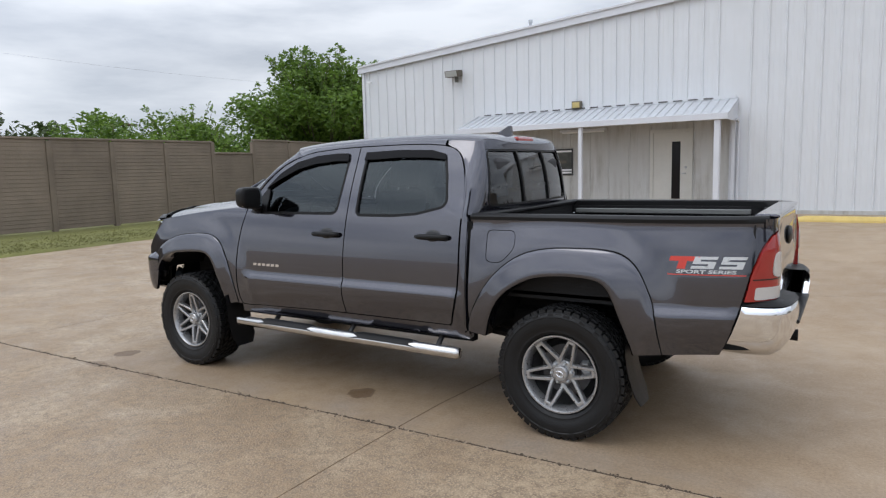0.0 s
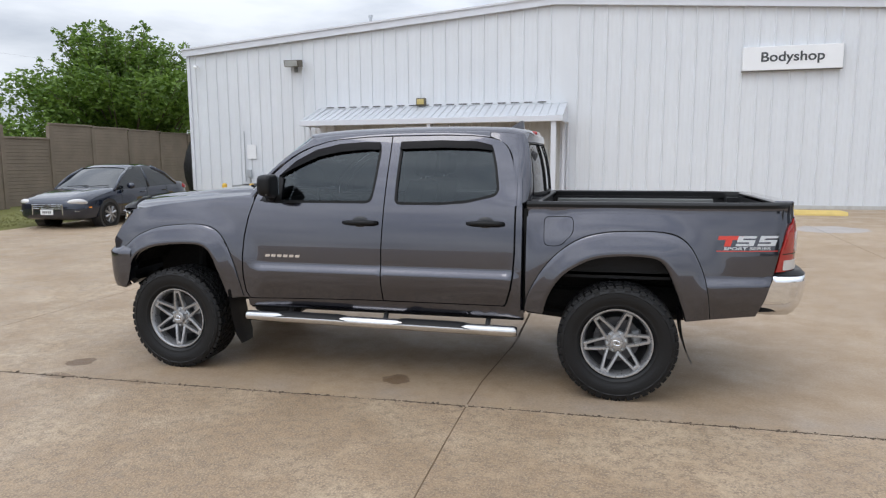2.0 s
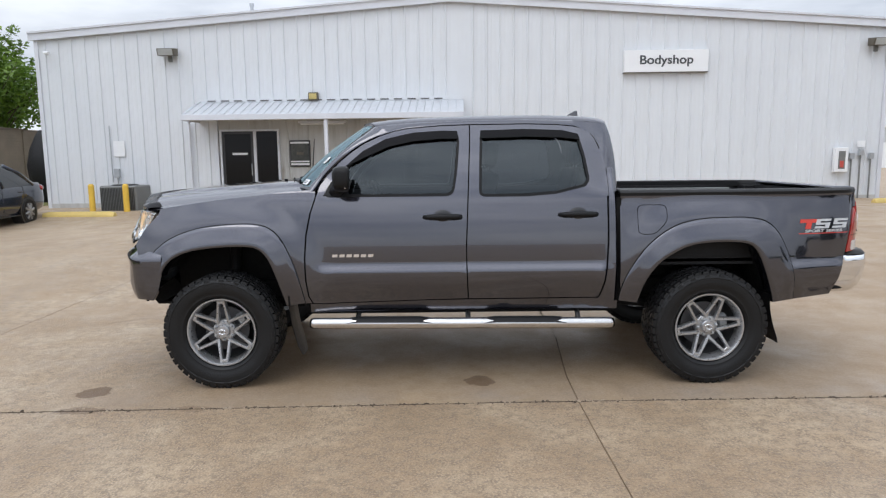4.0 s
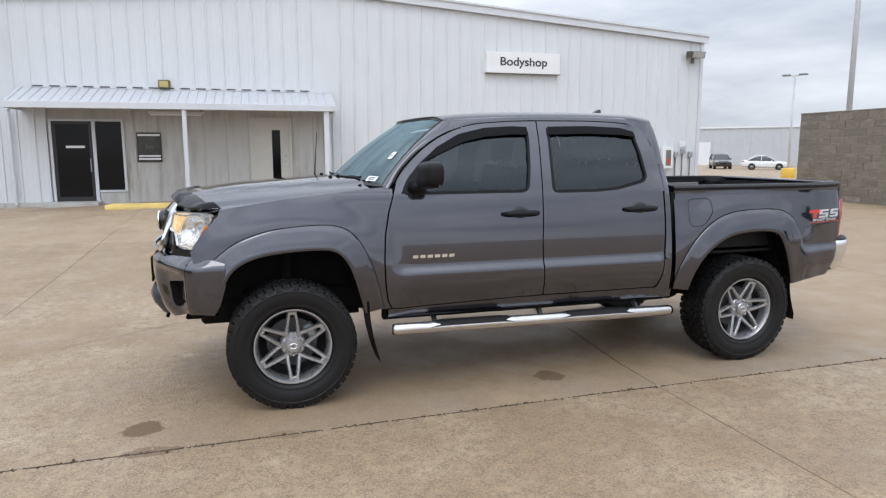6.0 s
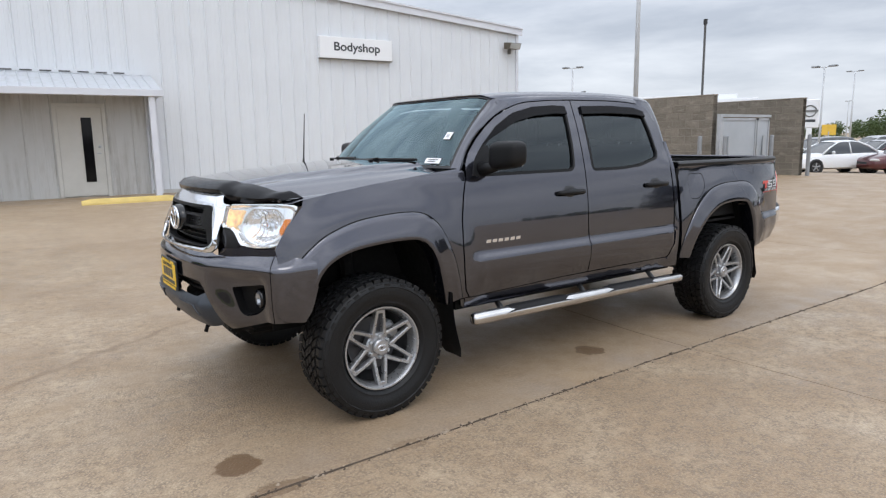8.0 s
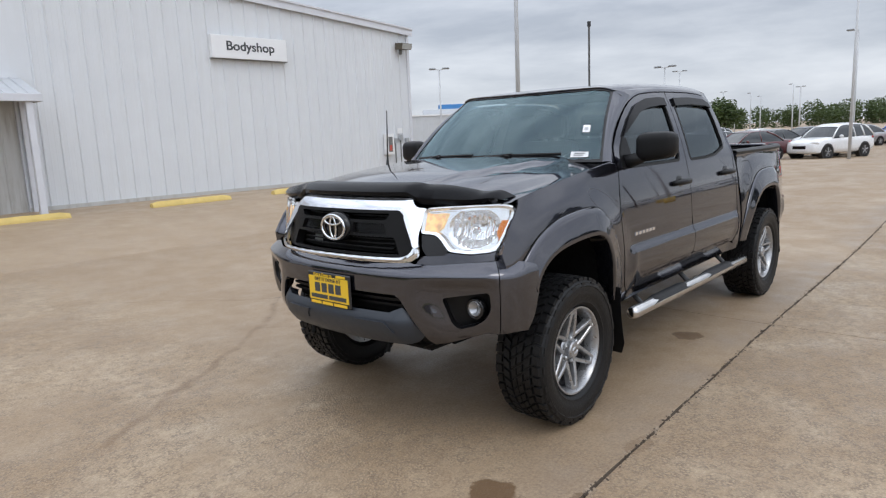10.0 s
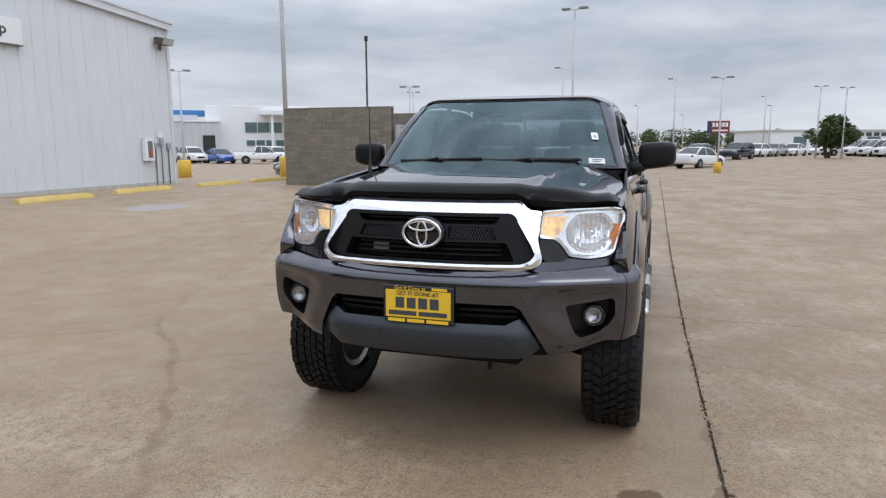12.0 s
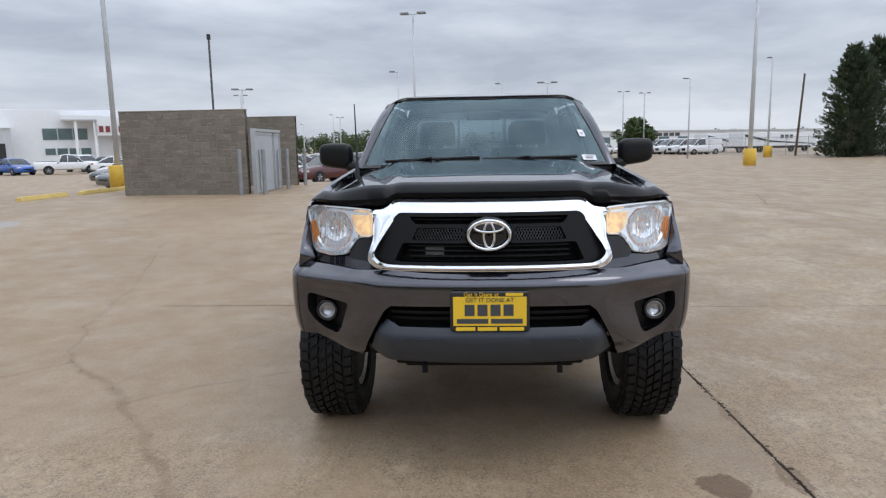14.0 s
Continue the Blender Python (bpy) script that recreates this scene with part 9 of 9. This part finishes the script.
FIELD = [("sedan", "grey", 26.8, 16.2, 150), ("sedan", "white", 28.2, 13.4, 150), ("sedan", "white", 29.4, 10.9, 150), ("sedan", "maroon", 31.2, 8.3, 146), ("suv", "white", 34.0, 5.0, 155), ("sedan", "grey", 36.8, 5.8, 150),
         ("sedan", "black", 33.5, 20.5, 150), ("sedan", "silver", 35, 17.6, 150), ("suv", "grey", 36.5, 14.9, 150), ("sedan", "silver", 38, 12.2, 150), ("sedan", "black", 39.5, 9.4, 150), ("suv", "white", 41, 6.4, 150),
         ("sedan", "white", 41, 24.5, 150), ("suv", "black", 42.5, 21.5, 150), ("sedan", "grey", 44, 18.5, 150), ("suv", "silver", 45.5, 15.5, 150), ("sedan", "white", 47, 12.5, 150), ("sedan", "navy", 48.5, 9.6, 150), ("sedan", "silver", 50.0, 6.6, 150), ("sedan", "blue", 55.5, 4.2, -35),
         ("sedan", "red", 53.2, 1.9, -35), ("sedan", "black", 51.2, -0.9, -35), ("sedan", "orange", 57.5, -1.2, -35), ("sedan", "white", 47.0, -3.9, -35), ("suv", "navy", 66, -8.4, 150), ("suv", "black", 70, -5.0, 150), ("sedan", "white", 76, -11.5, 150), ("sedan", "silver", 80, -13.8, 150), ("sedan", "white", 84, -16.5, 150), ("suv", "grey", 86, -10.5, 150), ("sedan", "white", 92, -21, 150),
         ("sedan", "white", 54.0, 32.6, -60), ("pickup", "white", 53.0, 36.6, -57), ("sedan", "blue", 52.4, 41.2, -120), ("suv", "white", 52.5, 44.6, -120), ("suv", "silver", 55, 47.2, -120), ("sedan", "grey", 58, 35.5, -120), ("suv", "white", 59, 38.8, -120), ("sedan", "white", 50.5, 52.5, -40), ("suv", "black", 49, 57.5, -120), ("sedan", "silver", 61, 32.0, -120),
         ("van", "white", 74.7, -26.2, 108), ("van", "white", 77.4, -25.4, 108), ("van", "white", 80.1, -24.6, 108), ("van", "white", 82.8, -23.8, 108), ("pickup", "white", 86.5, -22.4, 108), ("suv", "grey", 97, -30, 150)]
for style, colour, x, y, head in FIELD:
    park(style, colour, x, y, head, "%s parked %s in the far rows" % (colour, WORD[style]))

# ---- far buildings and signs ----
M_FARWHITE = material("far_white_cladding", (0.74, 0.755, 0.77), 0.5, var=0.03)
M_FARGREY = material("far_grey_cladding", (0.50, 0.52, 0.54), 0.5, var=0.05)
M_FARGLASS = material("far_glazing", (0.10, 0.15, 0.15), 0.1, var=0.3, scale=0.8)
M_SIGNRED = material("sign_red", (0.20, 0.035, 0.035), 0.5)
M_SIGNBLUE = material("sign_blue", (0.05, 0.20, 0.45), 0.5)

dl = empty("showroom", pose(79, 52.5, -0.4, 0, 0, -58), "white modern showroom with upper windows and red sign", "building")
# local: front face along x, towards -y
part("wall", new_box(-8.3, 6, 0, 12, 0, 7.3, 0.03), M_FARWHITE, dl)
part("roof", new_box(-0.8, 8.5, -2.2, 6, 6.0, 6.6, 0.05), M_FARWHITE, dl)
part("roof_edge", new_box(-0.8, 8.5, -2.25, -2.2, 5.9, 6.05), M_FARGREY, dl)
part("wing", new_box(6, 11, -0.6, 10, 0, 6.2), M_FARWHITE, dl)
for k in range(3):
    wd = part("window", new_box(-3.0 + 1.72 * k, -1.32 + 1.72 * k, -0.06, 0.02, 3.5, 5.0), M_FARGREY, dl)
    part("pane", new_box(-2.95 + 1.72 * k, -1.37 + 1.72 * k, -0.09, -0.058, 3.55, 4.95), M_FARGLASS, wd)
for k in range(4):
    wd = part("window", new_box(-2.9 + 1.35 * k, -1.65 + 1.35 * k, -0.06, 0.02, 1.6, 2.5), M_FARWHITE, dl)
    part("pane", new_box(-2.85 + 1.35 * k, -1.70 + 1.35 * k, -0.09, -0.058, 1.65, 2.45), M_FARGLASS, wd)
for k in range(6):
    part("sign_bar", new_box(3.4 + 0.75 * k, 3.9 + 0.75 * k, -2.5, -2.42, 4.4, 5.2), M_SIGNRED, dl)
part("sign_band", new_box(3.2, 8.4, -2.40, -2.30, 4.0, 6.35), M_FARWHITE, dl)
for x in (0.6, 2.8, 8.2):
    part("column", new_box(x, x + 0.35, -2.0, -1.65, 0, 6.35), M_FARWHITE, dl)
wh = empty("warehouse", pose(64, 66, -0.4, 0, 0, -46), "long grey metal warehouse with pale doors", "building")
bm = siding(-17, 13.5, lambda x: 0, lambda x: 4.9, 0, 0.9, 0.05, 0.08)
part("wall", bm, M_FARGREY, wh)
part("core", new_box(-17, 13.5, 0.02, 16, 0, 4.88), M_FARGREY, wh)
part("roof", new_box(-17.2, 13.7, -0.15, 16.2, 4.9, 5.1), M_FARWHITE, wh)
for x in (-15.5, -11.0, 11.2):
    part("roller_door", new_box(x, x + (3.4 if x < 0 else 1.6), -0.12, -0.04, 0, 3.1), M_FARWHITE if x < 0 else M_BLACK, wh)
part("roof_unit", new_box(4, 11, 3, 7, 5.1, 5.9, 0.05), M_FARGREY, wh)
part("blue_unit", new_box(6.5, 12.5, 6, 9, 5.9, 6.7, 0.05), M_SIGNBLUE, wh)
for x in (-13, -10.6):
    part("roof_unit", new_box(x, x + 1.1, 2, 3, 5.1, 6.0, 0.05), M_FARGREY, wh)

for i, (x, y, rz, L, h) in enumerate(((84, -38.5, -67, 12.5, 1.7), (90, -36, -67, 12.5, 1.7))):
    tr = empty("semi_trailer", pose(x, y, 0.0, 0, 0, rz), "white box semi-trailer parked by the fence", "trailer", "parked trailers")
    part("box", new_box(-L / 2, L / 2, -1.25, 1.25, 0.8, 0.8 + h, 0.03), M_FARWHITE, tr)
    part("under_frame", new_box(-L / 2 + 0.5, L / 2 - 0.5, -0.6, 0.6, 0.5, 0.8), M_BLACK, tr)
    bm = bmesh.new()
    extrude_poly(bm, [(-6.0, 2.0), (-2.0, 1.3), (5.8, 0.95), (5.8, 1.05), (-1.8, 1.5), (-6.0, 2.3)], 0.01, Matrix.Translation((0, -1.27, 0)))
    part("side_stripe", bm, M_BLACK, tr)
    for k in range(3):
        part("side_bar", new_box(-0.2 + 0.75 * k, 0.35 + 0.75 * k, -1.275, -1.255, 1.75, 2.2), M_LETTER, tr)
    for q in (-4.6, -3.4, 4.2):
        for s in (-1, 1):
            bm = bmesh.new()
            lathe(bm, [(0.4, s * 0.9), (0.4, s * 1.2), (0.2, s * 1.2), (0.2, s * 0.9)], 18, "Y", (q, 0, 0.4))
            part("wheel", bm, M_RUBBER, tr)
lb = empty("long_building", pose(128, -42, 0, 0, 0, -72), "long low white commercial building in the distance", "building")
part("wall", new_box(-24, 34, 0, 14, 0, 3.6), M_FARWHITE, lb)
part("roof", new_box(-24.3, 34.3, -0.3, 14.3, 3.6, 3.8), M_FARGREY, lb)
for k in range(9):
    part("window", new_box(-20 + 4.2 * k, -17.8 + 4.2 * k, -0.06, 0.02, 1.0, 2.6), M_FARGLASS, lb)
for k in range(5):
    part("sign_bar", new_box(-9 + 1.3 * k, -8.1 + 1.3 * k, -0.1, 0.0, 2.7, 3.3), M_LETTER, lb)

bb = empty("pole_sign", pose(112, -10.2, -0.3, 0, 0, -85), "dark red and white sign board on a pole", "sign")
part("pole", new_box(-0.15, 0.15, -0.15, 0.15, 0, 3.6), M_BLACK, bb)
part("board", new_box(-1.7, 1.7, -0.15, 0.15, 3.4, 5.4, 0.03), M_SIGNRED, bb)
part("end_board", new_box(-1.7, -1.15, -0.17, -0.155, 3.45, 5.35), material("sign_navy", (0.03, 0.04, 0.10), 0.5), bb)
for k in range(5):
    part("sign_bar", new_box(-0.95 + 0.5 * k, -0.58 + 0.5 * k, -0.18, -0.155, 4.45, 5.1), M_WHITE, bb)
part("sign_bar", new_box(-0.9, 1.4, -0.18, -0.155, 3.75, 4.0), M_WHITE, bb)
pn = empty("pylon_sign", pose(51, 22.5, -0.4, 0, 0, -64), "white pylon sign with a dark ring", "sign")
part("panel", new_box(-0.65, 0.65, -0.12, 0.12, 2.3, 4.5, 0.05), M_WHITE, pn)
part("pole", new_box(-0.2, 0.2, -0.1, 0.1, 0, 2.3), M_WHITE, pn)
bm = bmesh.new()
tube(bm, [(0.42 * math.cos(2 * math.pi * k / 30), -0.14, 3.6 + 0.42 * math.sin(2 * math.pi * k / 30)) for k in range(31)], 0.05, 6, False)
part("ring", bm, M_AC, pn)
part("ring_bar", new_box(-0.55, 0.55, -0.19, -0.13, 3.52, 3.68), M_AC, pn)
part("sign_bar", new_box(-0.4, 0.4, -0.14, -0.122, 2.75, 2.95), M_LETTER, pn)
yb = empty("yellow_sign", pose(58, 24.2, -0.4, 0, 0, -64), "yellow banner board on a post", "sign")
part("post", new_box(-0.05, 0.05, -0.05, 0.05, 0, 2.0), M_GALV, yb)
part("board", new_box(-0.55, 0.55, -0.04, 0.04, 1.7, 2.6, 0.01), M_BOLLARD, yb)

# chain-link fence by the cedars
cf = empty("chain_link_fence", pose(0, 0, 0), "low chain-link fence with steel posts", "fence", kind="structure")
A, B = Vector((70, -25.5, 0)), Vector((47, -40, 0))
for i in range(13):
    p = A.lerp(B, i / 12)
    bm = bmesh.new()
    tube(bm, [p - Vector((0, 0, 0.1)), p + Vector((0, 0, 1.8))], 0.035, 6)
    part("post", bm, M_GALV, cf)
for z in (0.1, 1.8):
    bm = bmesh.new()
    tube(bm, [A + Vector((0, 0, z)), B + Vector((0, 0, z))], 0.022, 6)
    part("rail", bm, M_GALV, cf)
bm = bmesh.new()
n = 220
for i in range(n):
    for d in (1, -1):
        p, q = A.lerp(B, i / n), A.lerp(B, min(max((i + d * 14) / n, 0), 1))
        tube(bm, [p + Vector((0, 0, 0.1)), q + Vector((0, 0, 1.8))], 0.004, 3, False)
tagged(part("wire_mesh", bm, M_GALV, cf), kind="stuff")

# cables across the sky beyond the fence
for z0, z1, lab in ((12.4, 7.2, "thin overhead cable against the sky"),):
    bm = bmesh.new()
    a, b = Vector((-52, -6, z0)), Vector((-24, 42, z1))
    tube(bm, [a.lerp(b, t) - Vector((0, 0, 1.2 * math.sin(math.pi * t))) for t in np.linspace(0, 1, 14)], 0.0045, 4)
    tagged(finish("overhead_cable", bm, M_DARKPOLE), lab, "cable", "overhead cables")

# ---- beside the building's far corner ----
bm = bmesh.new()
lathe(bm, [(0.30, -0.1), (0.42, 0.25), (0.60, 0.8), (0.64, 1.25), (0.55, 1.75), (0.34, 2.15), (0.22, 2.36), (0.02, 2.42)], 20, "Z", (0, 0, 0), False)
for v in bm.verts:
    k = 1 + 0.10 * noise.noise(v.co * 2.5)
    v.co.x *= k
    v.co.y *= k
tarp = finish("covered_heap", bm, M_LINER, smooth=True)
tarp.matrix_world = pose(-13.0, 16.7, ground_z(-13, 16.7))
tagged(tarp, "black sheet-wrapped bulky equipment standing beside the building", "equipment")
wd = empty("wall_dish", BLD @ pose(-11.47, 1.15, 2.05), "white shallow dish fixed to the building's side wall", "dish")
bm = bmesh.new()
lathe(bm, [(0.38, -0.06), (0.30, -0.16), (0.16, -0.22), (0.01, -0.235)], 28, "X", (0, 0, 0), False)
part("dish", bm, M_WHITE, wd, smooth=True)
part("bracket", new_box(-0.10, 0.0, -0.05, 0.05, -0.05, 0.05, 0.008), M_GALV, wd)
